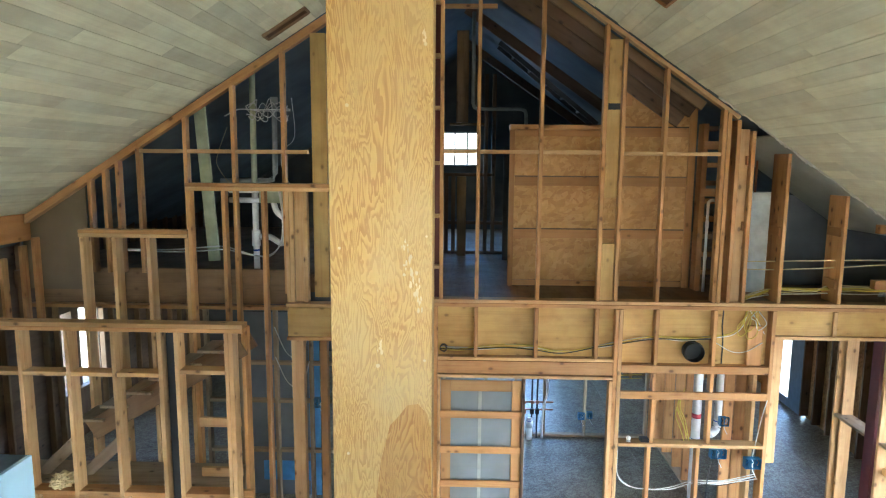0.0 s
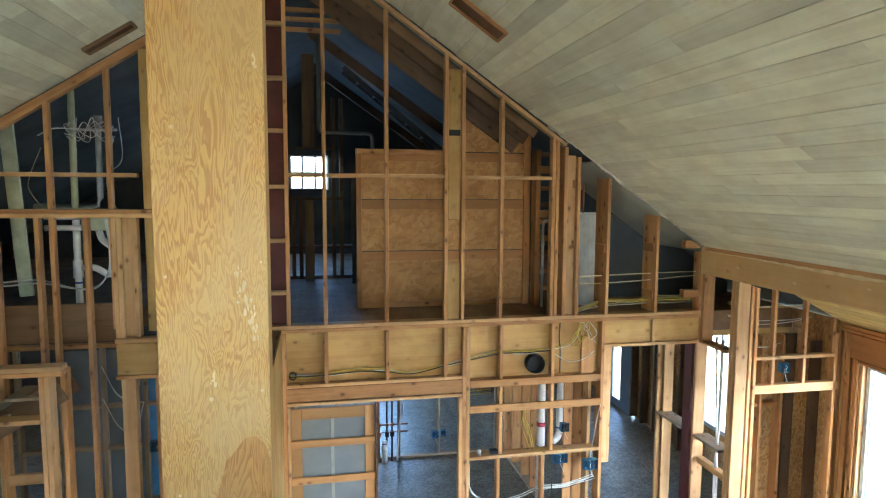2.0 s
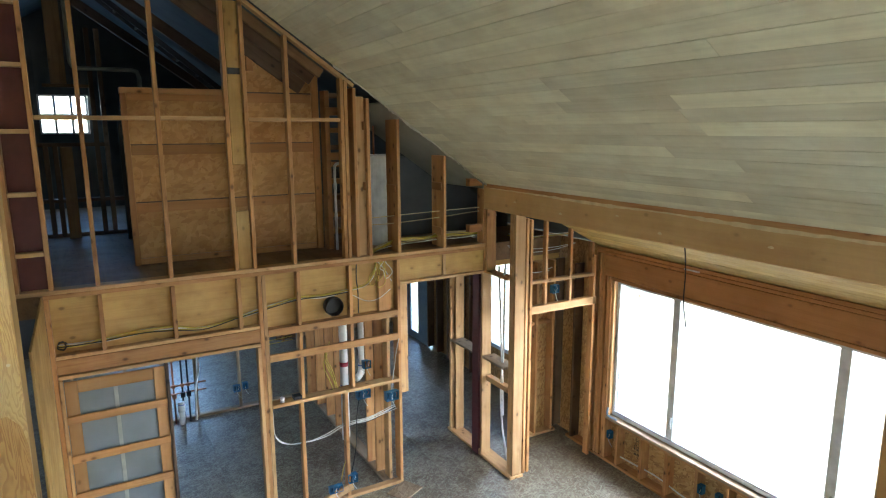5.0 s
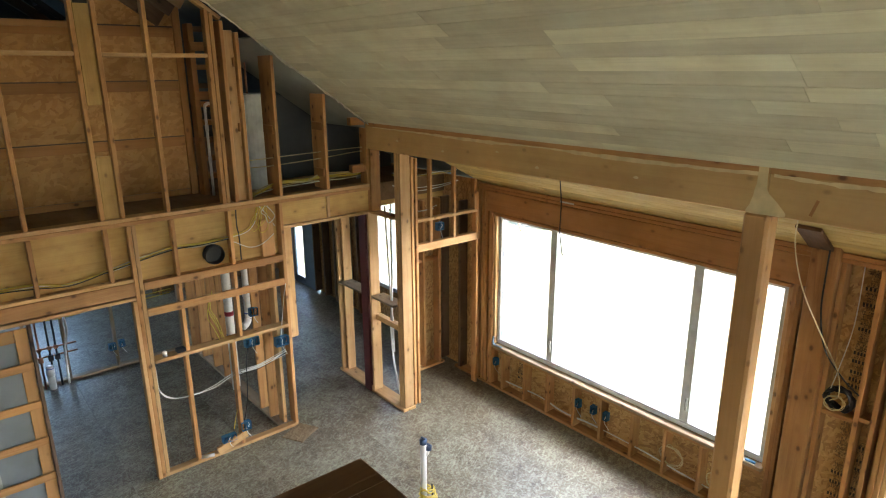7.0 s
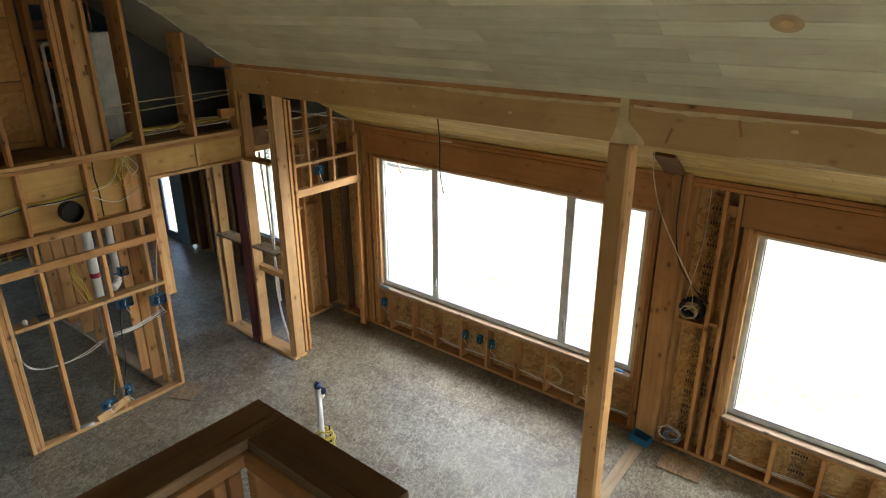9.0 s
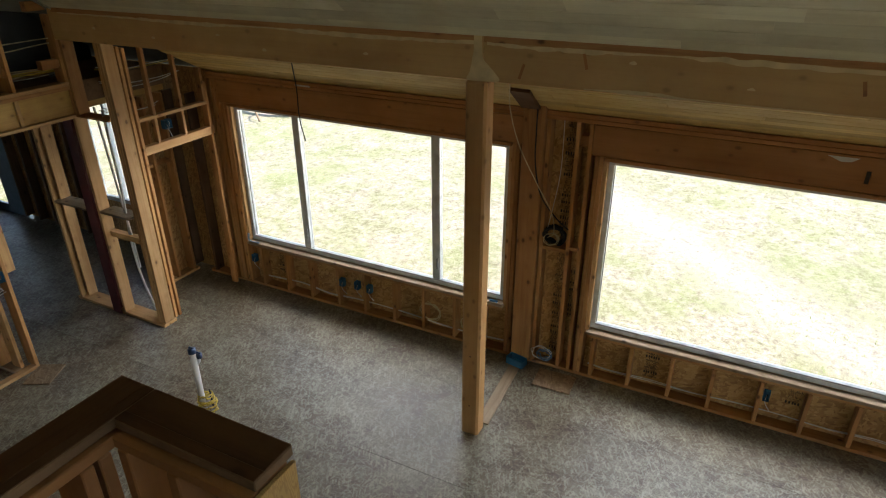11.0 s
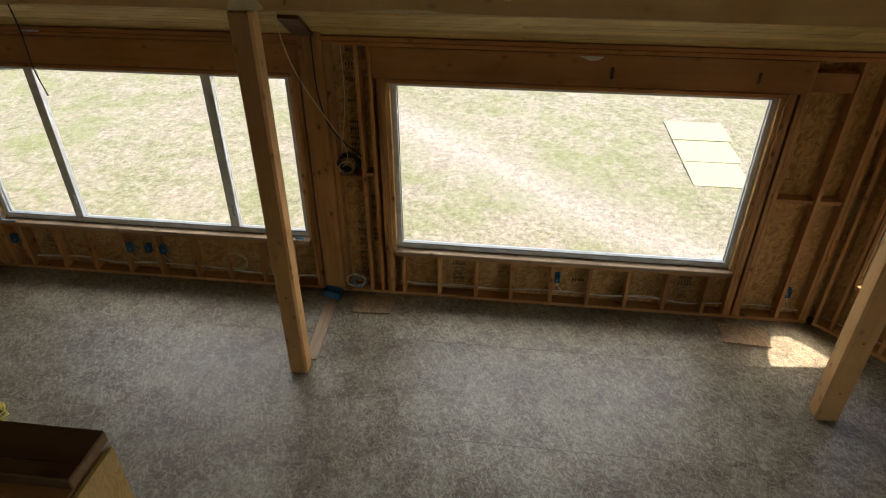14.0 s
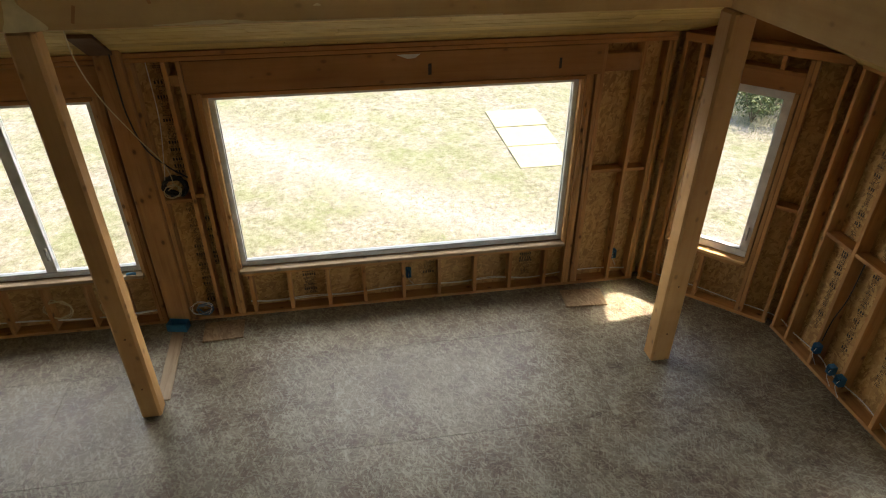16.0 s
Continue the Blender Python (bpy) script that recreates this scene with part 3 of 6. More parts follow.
boards("ceiling_south", NATURAL, (-5, -2.78, 3.50), (1, 0, 0), (0, -1, -0.55), 11.4, 1.62, 0.10, 14, "low sloping ceiling of natural pine boards")

roof = thing("roof", (0, 0, 6.6), "plain roof deck over the house, with an added unseen south overhang", "roof", "", "structure")


def deck(p, q, y0, y1, mat, lift=0.02, thick=0.16):
    """A slab of roof between two points of its section."""
    bm = bmesh.new()
    d = (Vector((q[0], 0, q[1])) - Vector((p[0], 0, p[1]))).normalized()
    n = Vector((-d.z, 0, d.x))
    n = n if n.z > 0 else -n
    c = []
    for y in (y0, y1):
        for o, k in ((p, lift), (q, lift), (q, lift + thick), (p, lift + thick)):
            v = Vector((o[0], y, o[1])) + n * k
            c.append(bm.verts.new(v))
    for f in ((0, 1, 2, 3), (7, 6, 5, 4), (0, 4, 5, 1), (1, 5, 6, 2), (2, 6, 7, 3), (3, 7, 4, 0)):
        bm.faces.new([c[k] for k in f])
    bmesh.ops.recalc_face_normals(bm, faces=bm.faces)
    return part("roof_deck", bm, mat, roof, m=Matrix.Identity(4))


# south end at y -4.7 is an unseen overhang, added to block sun at the gable
deck((RIDGE_X, RIDGE_Z), (6.55, roof_z(6.55) + 0.22), -4.7, 14.3, ROOF_DARK)
deck((RIDGE_X, RIDGE_Z), (-6.2, roof_z(-6.2) + 0.3), -4.7, 14.3, ROOF_DARK)
bm = bmesh.new()
c = [bm.verts.new(q) for q in ((-6.2, -2.7, 3.62), (6.5, -2.7, 3.62), (6.5, -4.4, 2.72), (-6.2, -4.4, 2.72), (-6.2, -2.7, 3.8), (6.5, -2.7, 3.8), (6.5, -4.4, 2.9), (-6.2, -4.4, 2.9))]
for f in ((0, 1, 2, 3), (7, 6, 5, 4), (0, 4, 5, 1), (1, 5, 6, 2), (2, 6, 7, 3), (3, 7, 4, 0)):
    bm.faces.new([c[k] for k in f])
bmesh.ops.recalc_face_normals(bm, faces=bm.faces)
part("roof_deck", bm, ROOF_DARK, roof, m=Matrix.Identity(4))

bd("ridge_cap", roof, ROOF_DARK, RIDGE_X - 0.5, RIDGE_X + 0.5, -4.7, 14.3, RIDGE_Z + 0.06, RIDGE_Z + 0.3, 0)
# plain closing walls out of view
wall_w = thing("wall_west", (-5.65, 4, 0), "plain closing wall", "wall", "", "structure")
for y0, y1, z0, z1 in ((-4.3, 0.5, -0.3, 3.2), (0.5, 2.9, -0.3, 0.9), (0.5, 2.9, 2.2, 3.2), (2.9, 8.92, -0.3, 3.2), (9.92, 14.2, -0.3, 3.2), (8.92, 9.92, -0.3, 0.8), (8.92, 9.92, 2.0, 3.2), (9.26, 9.43, 0.8, 2.0)):
    bd("wall_face", wall_w, DARK, -5.8, -5.62, y0, y1, z0, z1, 0)
for k in range(24):
    y = 4.6 + 0.4 * k
    if not 8.85 < y < 9.95:
        bd("stud", wall_w, BROWN, -5.618, -5.53, y, y + 0.038, 0, 3.2)
for y in (8.84, 9.93):
    bd("stud", wall_w, BROWN, -5.618, -5.53, y, y + 0.038, 0, 3.2)
bd("sill_plate", wall_w, BROWN, -5.618, -5.53, 8.88, 9.93, 0.76, 0.798)
wall_sg = thing("wall_south_gable", (0, -2.85, 3.6), "plain boarded gable wall", "wall", "", "structure")
RZ = RIDGE_Z + 0.12
for outline in (((-5, 3.3), (-0.5, 3.3), (-0.5, roof_z(-0.5) + 0.12), (-5, roof_z(-5) + 0.12)), ((1.2, 3.3), (5, 3.3), (5, roof_z(5) + 0.12), (1.2, roof_z(1.2) + 0.12)),
                ((-0.5, 3.3), (1.2, 3.3), (1.2, 3.9), (-0.5, 3.9)), ((-0.5, 4.9), (1.2, 4.9), (1.2, roof_z(1.2) + 0.12), (RIDGE_X, RZ), (-0.5, roof_z(-0.5) + 0.12))):
    bm = bmesh.new()
    n = len(outline)
    c = [bm.verts.new((x, y, z)) for y in (-2.88, -2.8) for x, z in outline]
    bm.faces.new(c[:n])
    bm.faces.new(c[n:][::-1])
    for k in range(n):
        bm.faces.new((c[k], c[(k + 1) % n], c[n + (k + 1) % n], c[n + k]))
    part("wall_face", bm, SIDING, wall_sg, m=Matrix.Identity(4))
wall_far = thing("wall_far_north", (0, 14, 0), "dark unfinished end wall with small windows", "wall", "", "structure")
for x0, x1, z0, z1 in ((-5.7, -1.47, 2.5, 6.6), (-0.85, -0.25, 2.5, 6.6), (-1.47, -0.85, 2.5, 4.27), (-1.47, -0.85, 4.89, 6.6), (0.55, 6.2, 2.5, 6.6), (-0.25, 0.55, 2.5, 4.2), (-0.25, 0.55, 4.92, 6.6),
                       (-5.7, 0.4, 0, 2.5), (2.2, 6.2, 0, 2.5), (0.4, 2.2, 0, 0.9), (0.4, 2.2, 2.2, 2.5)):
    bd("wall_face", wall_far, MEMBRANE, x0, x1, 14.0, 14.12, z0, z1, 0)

# ---- beams and posts ----
XF = Matrix.Identity(4)


def smear(name, parent, x, pts, seed):
    """A thin ragged patch of filler on a beam's west face: pts are y, z, half height."""
    rng = random.Random(seed)
    bm = bmesh.new()
    path = glide([Vector((y, z, h)) for y, z, h in pts], 14)
    top, bot, o = [], [], rng.uniform(0, 90)
    for p in path:
        wave = [noise.noise(Vector((p.x * f, o, k))) for k, f in enumerate((9, 30, 9, 30))]
        top.append(bm.verts.new((x, p.x, p.y + p.z * (1 + 0.8 * wave[0] + 0.4 * wave[1]))))
        bot.append(bm.verts.new((x, p.x, p.y - p.z * (0.85 + 0.8 * wave[2] + 0.4 * wave[3]))))
    for k in range(len(path) - 1):
        bm.faces.new((top[k], top[k + 1], bot[k + 1], bot[k]))
    return part(name, bm, PUTTY, parent, "pale ragged wood filler")


beam = thing("ceiling_beam", (4.72, 2, 3.3), "long smooth fir beam with pale filler smears under the ceiling", "beam", "", "structure")
bd("beam_length", beam, BEAM, 4.645, 4.80, 1.93, 6.66, 3.30, 3.655, 0.006)
bd("beam_length", beam, BEAM, 4.645, 4.80, -2.64, 1.926, 3.30, 3.655, 0.006)
bd("beam_top_strip", beam, PINE, 4.6432, 4.6462, 1.93, 6.6, 3.567, 3.654, 0.001)
bd("beam_top_strip", beam, PINE, 4.6432, 4.6462, -2.6, 1.926, 3.567, 3.654, 0.001)
smear("filler_patch", beam, 4.642, [(6.5, 3.562, 0.005), (5.6, 3.56, 0.009), (4.6, 3.55, 0.016), (3.9, 3.56, 0.006), (3.2, 3.55, 0.02), (2.5, 3.55, 0.012), (2.0, 3.56, 0.014)], 1)
smear("filler_patch", beam, 4.642, [(1.9, 3.56, 0.012), (1.6, 3.55, 0.012), (1.2, 3.55, 0.016), (0.7, 3.56, 0.004), (0.3, 3.555, 0.02), (-0.5, 3.55, 0.012), (-1.5, 3.56, 0.018), (-2.5, 3.55, 0.01)], 2)
bm = bmesh.new()
for y0, z0, y1, z1 in ((1.218, 3.54, 1.192, 3.44), (1.624, 3.442, 1.656, 3.34), (-0.35, 3.5, -0.37, 3.42)):
    stick("scuff_mark", beam, FIR, (4.6435, y0, z0), (4.6435, y1, z1), 0.02, 0.003, (0, 1, 0), 0.001)
drip = glide([Vector((0, y, z)) for y, z in ((2.0, 3.65), (1.94, 3.65), (1.935, 3.5), (1.915, 3.44), (1.87, 3.40), (1.83, 3.36), (1.80, 3.325), (1.82, 3.306), (1.9, 3.302), (2.05, 3.303), (2.03, 3.36), (2.0, 3.5))], 6)
bm.faces.new([bm.verts.new((4.6425, p.y + 0.006 * noise.noise(p * 25), p.z)) for p in drip])
part("filler_patch", bm, PUTTY, beam, "pale filler spread where the beam is joined")
smear("filler_patch", beam, 4.643, [(1.2, 3.312, 0.006), (0.8, 3.32, 0.014), (0.4, 3.31, 0.005), (-1, 3.308, 0.004)], 4)
for y, z in ((6.0, 3.44), (5.2, 3.4), (4.4, 3.47), (3.9, 3.38), (2.9, 3.42), (0.9, 3.5), (0.2, 3.4), (-0.9, 3.45)):
    smear("filler_patch", beam, 4.643, [(y - 0.02, z, 0.006), (y, z + 0.003, 0.014), (y + 0.025, z, 0.006)], int(y * 100))
beam2 = thing("cross_beam", (0, -2.75, 3.27), "smooth pale fir beam with filler spots", "beam", "", "structure")
bd("beam_length", beam2, BEAM, -4.6, 4.86, -2.84, -2.68, 3.275, 3.62, 0.006)
beam3 = thing("west_beam", (-4.25, 2, 3.4), "smooth fir beam under the ceiling", "beam", "", "structure")
bd("beam_length", beam3, FIR, -4.36, -4.2, -2.6, 6.6, 3.42, 3.70, 0.006)


def timber_post(x0, x1, y0, y1, top, label):
    ob = thing("timber_post", ((x0 + x1) / 2, (y0 + y1) / 2, 0), label, "post", "ceiling posts")
    bd("shaft", ob, POST, x0, x1, y0, y1, 0, top, 0.02)
    for z in (0.35, 0.9):
        bm = bmesh.new()
        bmesh.ops.create_cone(bm, cap_ends=True, segments=10, radius1=0.008, radius2=0.008, depth=0.006)
        part("bolt_plug", bm, CAP, ob, m=Matrix.Translation((x0 - 0.001, (y0 + y1) / 2, z)) @ Matrix.Rotation(radians(90), 4, "Y"))
    return ob


timber_post(4.65, 4.81, 1.90, 2.07, 3.30, "square planed fir post with rounded edges under the beam")
timber_post(4.62, 4.80, -2.85, -2.65, 3.27, "square planed fir post where two beams meet")

column = thing("plywood_column", (0.13, 2.4, 0), "tall column faced with wild grained fir plywood", "column")
bd("plywood_face", column, PLY_COLUMN, -0.03, 0.293, 2.2, 2.218, 0, 6.5, 0.002)
bd("core", column, RIM, -0.029, 0.291, 2.2185, 2.35, 0, 6.45, 0.003)
for x, z, r in ((0.275, 4.02, 0.004), (0.12, 3.6, 0.007), (0.27, 4.6, 0.006), (0.0, 3.98, 0.005), (0.03, 4.42, 0.006), (0.27, 3.62, 0.005), (0.02, 3.3, 0.005)):
    bm = bmesh.new()
    bmesh.ops.create_cone(bm, cap_ends=True, segments=8, radius1=r, radius2=r, depth=0.002)
    part("filled_nail_hole", bm, PUTTY, column, m=Matrix.Translation((x, 2.1992, z)) @ Matrix.Rotation(radians(90), 4, "X"))
# darker patch with a rounded top, low on the column's right side
bm = bmesh.new()
edge = [Vector(p) for p in ((0.292, 0, 0.0), (0.292, 0, 3.38), (0.28, 0, 3.44), (0.25, 0, 3.475), (0.215, 0, 3.47), (0.185, 0, 3.43), (0.158, 0, 3.4), (0.128, 0, 3.28), (0.112, 0, 3.15), (0.105, 0, 0.0))]
bm.faces.new([bm.verts.new((p.z, p.x, 2.1992)) for p in edge])
UPRIGHT = Matrix(((0, 1, 0, 0), (0, 0, 1, 0), (1, 0, 0, 0), (0, 0, 0, 1)))
part("oil_stain", bm, PLY_PATCH, column, "darker patch with a rounded top", m=UPRIGHT)
rng = random.Random(8)
for x, z, w, h in ((0.215, 3.93, 0.012, 0.03), (0.235, 3.88, 0.014, 0.045), (0.255, 3.82, 0.012, 0.03), (0.13, 3.665, 0.012, 0.03), (0.268, 4.62, 0.01, 0.035), (0.205, 3.99, 0.01, 0.02)):
    bm = bmesh.new()
    for _ in range(9):
        cx, cz = rng.gauss(0, 0.45) * w, rng.gauss(0, 0.6) * h
        rw, rh = w * rng.uniform(0.12, 0.45), h * rng.uniform(0.12, 0.4)
        bm.faces.new([bm.verts.new((cx + rw * math.cos(a * 0.628) * rng.uniform(0.55, 1.2), cz + rh * math.sin(a * 0.628) * rng.uniform(0.55, 1.2), 0.0001 * _)) for a in range(10)])
    part("filler_patch", bm, PUTTY, column, "pale chipped filler", m=Matrix.Translation((x, 2.1985, z)) @ Matrix.Rotation(radians(90), 4, "X"))

# ---- east wall with its two large windows ----
XF = EAST
wall_e = thing("wall_east", (-2, 0, 0), "open stud wall with strand board sheathing and two window openings", "wall", "", "structure")
TOP_E = 2.80
N_END, S_END = -14.1, 3.05
XF = EAST
W1 = (-5.79, -2.225, 0.645, 2.42)
W2 = (-1.265, 2.15, 0.585, 2.40)
W0 = (-8.75, -7.75, 0.70, 2.40)
DOOR = (-11.85, -10.85, 0.0, 2.05)
# unseen opening, added only to let more daylight into the hall
W00 = (-12.6, -11.95, 1.2, 2.3)


def sheath(parent, s0, s1, z0, z1):
    z0 = -0.4 if z0 == 0 else z0
    bd("sheathing_panel", parent, OSB_WALL, s0, s1, 0.14, 0.152, z0, z1, 0.001)


cuts = [N_END] + [v for w in (W00, DOOR, W0, W1, W2) for v in w[:2]] + [S_END]
for a, c in zip(cuts[::2], cuts[1::2]):
    s = a
    while s < c - 0.01:
        e = min(s + 1.22, c)
        sheath(wall_e, s, e, 0, TOP_E)
        s = e
sheath(wall_e, S_END, S_END + 0.32, 0, TOP_E + 0.1)
for w in (W00, W0, W1, W2):
    s = w[0]
    while s < w[1] - 0.01:
        e = min(s + 1.22, w[1])
        sheath(wall_e, s, e, 0, w[2])
        sheath(wall_e, s, e, w[3], TOP_E)
        s = e
sheath(wall_e, DOOR[0], DOOR[1], DOOR[3], TOP_E)
bd("bottom_plate", wall_e, PINE, -6.6, S_END, 0.0, 0.14, 0.0, 0.038)
bd("top_plate", wall_e, FIR, -6.1, S_END, -0.002, 0.138, 2.722, 2.758)
bd("top_plate", wall_e, FIR, -6.1, S_END, 0.001, 0.14, 2.761, TOP_E)


def studs(parent, mat, ss, z0, z1, d0=0.0, d1=0.14, name="stud"):
    for s in ss:
        bd(name, parent, mat, s - 0.019, s + 0.019, d0, d1, z0, z1)


studs(wall_e, PINE, [-v for v in (5.625, 5.225, 4.839, 4.412, 4.023, 3.6, 3.2, 2.8, 2.45)], 0.038, W1[2] - 0.085)
studs(wall_e, PINE, [-v for v in (1.20, 0.811, 0.411, 0.03, -0.394, -0.784, -1.182, -1.578, -1.98)], 0.038, W2[2] - 0.085)
for w, name in ((W1, 1), (W2, 2)):
    bd("sill_plate", wall_e, PINE, w[0], w[1], 0.0, 0.14, w[2] - 0.082, w[2] - 0.044)
    bd("sill_board", wall_e, GREY_PINE, w[0] - 0.02, w[1] + 0.02, -0.025, 0.075, w[2] - 0.04, w[2] - 0.004)
    bd("header", wall_e, FIR, w[0] - 0.15, w[1] + 0.19, -0.004, 0.1, w[3] + 0.036, 2.718)
    bd("header_ledge", wall_e, FIR, w[0] - 0.03, w[1] + 0.03, -0.012, 0.07, w[3] - 0.002, w[3] + 0.033)
    for s in (w[0] - 0.021, w[1] + 0.021):
        bd("jamb_liner", wall_e, PALE, s - 0.019, s + 0.019, 0.02, 0.14, w[2] - 0.04, w[3] - 0.004)
    studs(wall_e, PINE, [w[0] - 0.06, w[0] - 0.099, w[1] + 0.06, w[1] + 0.099], 0.038, w[3] + 0.034)
studs(wall_e, PINE, [-5.985, -6.03, -6.1], 0.038, 2.72)
bd("king_stud", wall_e, FIR, -5.975, -5.937, -0.002, 0.138, 0.04, 2.72)
# between the windows
bd("packed_post", wall_e, PINE, -2.07, -1.86, -0.06, 0.138, 0.038, 3.02, 0.006)
stick("post_bracket", wall_e, CAP, (-1.95, -0.53, 3.075), (-2.0, -0.06, 2.825), 0.18, 0.03, (1, 0, 0), 0.002, "dark board between post and ceiling")
studs(wall_e, PINE, [-1.835, -1.56, -1.44], 0.038, 2.72)
bd("blocking", wall_e, FIR, -1.54, -1.46, 0.02, 0.14, 2.5, 2.6)
bd("blocking", wall_e, PINE, -1.54, -1.46, -0.0, 0.14, 1.44, 1.478)
bd("shelf_block", wall_e, PINE, -1.815, -1.58, 0.0, 0.14, 1.40, 1.438)
stamp(wall_e, -1.70, 0.138, 0.1, 2.7, 0.11, "x", 3)
stamp(wall_e, -1.535, 0.138, 0.6, 1.2, 0.06, "x", 5)
for s, z0, z1, seed in ((-5.45, 0.2, 0.5, 21), (-2.62, 0.1, 0.5, 22), (0.62, 0.25, 0.5, 23), (1.72, 0.12, 0.5, 24), (-0.68, 0.12, 0.5, 25)):
    stamp(wall_e, s, 0.138, z0, z1, 0.14, "x", seed)
# south end of the wall
studs(wall_e, PINE, [2.31, 2.35], 0.038, 2.72)
bd("stud", wall_e, PINE, 2.72, 2.758, 0.0, 0.14, 0.038, 2.72)
bd("blocking", wall_e, PINE, 2.375, 2.715, 0.02, 0.14, 1.385, 1.423)
bd("blocking", wall_e, PINE, 2.762, 2.96, 0.02, 0.14, 1.385, 1.423)
bd("header_end", wall_e, FIR, 2.375, 2.715, 0.02, 0.12, 2.45, 2.62)
studs(wall_e, PINE, [2.985, 3.026], 0.038, 2.72)
# north end, beyond the closet; the dimness there is put into the wood colour
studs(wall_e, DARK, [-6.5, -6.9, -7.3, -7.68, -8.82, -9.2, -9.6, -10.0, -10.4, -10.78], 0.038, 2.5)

glazing("window_1", W1[0], W1[1], W1[2], W1[3], [(-4.88, 0.095), (-3.06, 0.1)])
glazing("window_2", W2[0], W2[1], W2[2], W2[3], [])
# made-up window out of view, there to brighten the hall
glazing("added_hall_window", *W00, [])
glazing("window_3", W0[0], W0[1], W0[2], W0[3], [(-8.25, 0.04)])
d = thing("door_1", (-11.35, 0.06, 0), "blue grey outside door with a tall glass light", "door", "", "structure")
bd("stile", d, DOOR_BLUE, -11.848, -11.65, 0.05, 0.09, -0.018, 2.048)
bd("stile", d, DOOR_BLUE, -11.3, -10.852, 0.05, 0.09, -0.018, 2.048)
bd("rail", d, DOOR_BLUE, -11.65, -11.3, 0.05, 0.09, -0.018, 0.15)
bd("rail", d, DOOR_BLUE, -11.65, -11.3, 0.05, 0.09, 1.9, 2.04)
bd("pane", d, GLASS, -11.65, -11.3, 0.068, 0.074, 0.15, 1.9, 0).visible_shadow = False

# ---- bay wall with the narrow window ----
XF = BAY
wall_b = thing("wall_bay", (0.7, 0, 0), "angled open stud wall with a tall narrow window", "wall", "", "structure")
W3 = (0.27, 1.05, 0.65, 2.40)
LEN_B = 1.457
for a, c, z0, z1 in ((-0.14, W3[0], 0, 3.15), (W3[1], LEN_B + 0.16, 0, 3.15), (W3[0], W3[1], 0, W3[2]), (W3[0], W3[1], W3[3], 3.15)):
    sheath(wall_b, a, c, z0, z1)
bd("bottom_plate", wall_b, PINE, 0.02, LEN_B - 0.03, 0.0, 0.14, 0, 0.038)
bd("frieze_board", wall_b, FIR, -0.1, LEN_B + 0.1, 0.122, 0.138, 2.803, 3.14)
bd("top_plate", wall_b, FIR, 0.02, LEN_B - 0.03, 0, 0.14, 2.72, 2.8)
studs(wall_b, PINE, [0.04, 0.2, 1.12, 1.16, 1.40], 0.038, 2.72)
studs(wall_b, PINE, [0.66], 0.038, 0.56)
bd("sill_plate", wall_b, PINE, W3[0], W3[1], 0, 0.14, 0.565, 0.603)
bd("sill_board", wall_b, PALE, W3[0] - 0.02, W3[1] + 0.02, -0.02, 0.08, 0.607, 0.645)
bd("header", wall_b, FIR, W3[0] - 0.05, W3[1] + 0.05, 0.03, 0.12, 2.41, 2.56)
bd("header_plate", wall_b, FIR, W3[0] - 0.05, W3[1] + 0.05, 0.0, 0.14, 2.565, 2.6)
studs(wall_b, PINE, [0.5, 0.9], 2.6, 2.72)
bd("jamb_liner", wall_b, PALE, W3[0] - 0.04, W3[0] - 0.004, 0.02, 0.14, 0.61, 2.405)
bd("jamb_liner", wall_b, PALE, W3[1] + 0.004, W3[1] + 0.04, 0.02, 0.14, 0.61, 2.405)
bd("blocking", wall_b, PINE, 1.185, 1.375, 0.02, 0.14, 1.3, 1.338)
w4 = glazing("window_4", W3[0], W3[1], W3[2], W3[3], [], fr=0.075, mat=WHITE_VINYL)
bd("latch", w4, METAL, W3[1] - 0.05, W3[1] - 0.03, 0.05, 0.069, 0.85, 1.0, 0.006, "grey casement latch")

# ---- south wall ----
XF = SOUTH
wall_s = thing("wall_south", (3, 0, 0), "open stud wall with strand board sheathing", "wall", "", "structure")
sheath(wall_s, -0.36, 0.0, 0, 2.9)
PATIO = (2.05, 4.35, 2.1)
for a, c, z0 in ((0.0, PATIO[0], 0), (PATIO[0], PATIO[1], PATIO[2]), (PATIO[1], 10.6, 0)):
    s = a
    while s < c - 0.01:
        sheath(wall_s, s, min(s + 1.22, c), z0, 2.8)
        s += 1.22
bd("bottom_plate", wall_s, PINE, 0.03, PATIO[0], 0, 0.14, 0, 0.038)
bd("bottom_plate", wall_s, PINE, PATIO[1], 10.5, 0, 0.14, 0, 0.038)
bd("top_plate", wall_s, PINE, 0.03, 10.5, 0, 0.14, 2.72, 2.8)
bd("header", wall_s, FIR, PATIO[0] - 0.08, PATIO[1] + 0.08, 0, 0.13, PATIO[2] + 0.01, 2.4)
ss = [0.06, 0.27, 0.64, 1.02, 1.46] + [1.87 + 0.4064 * k for k in range(20)]
studs(wall_s, PINE, [v for v in ss if not PATIO[0] - 0.1 < v < PATIO[1] + 0.1], 0.038, 2.72)
studs(wall_s, PINE, [PATIO[0] - 0.02, PATIO[1] + 0.02], 0.038, PATIO[2])
glazing("window_7", PATIO[0] + 0.01, PATIO[1] - 0.01, 0.02, PATIO[2] - 0.01, [(3.2, 0.055)])
for a, c in zip(ss[1:6], ss[2:7]):
    bd("blocking", wall_s, PINE, a + 0.021, c - 0.021, 0.0, 0.13, 1.28, 1.318)
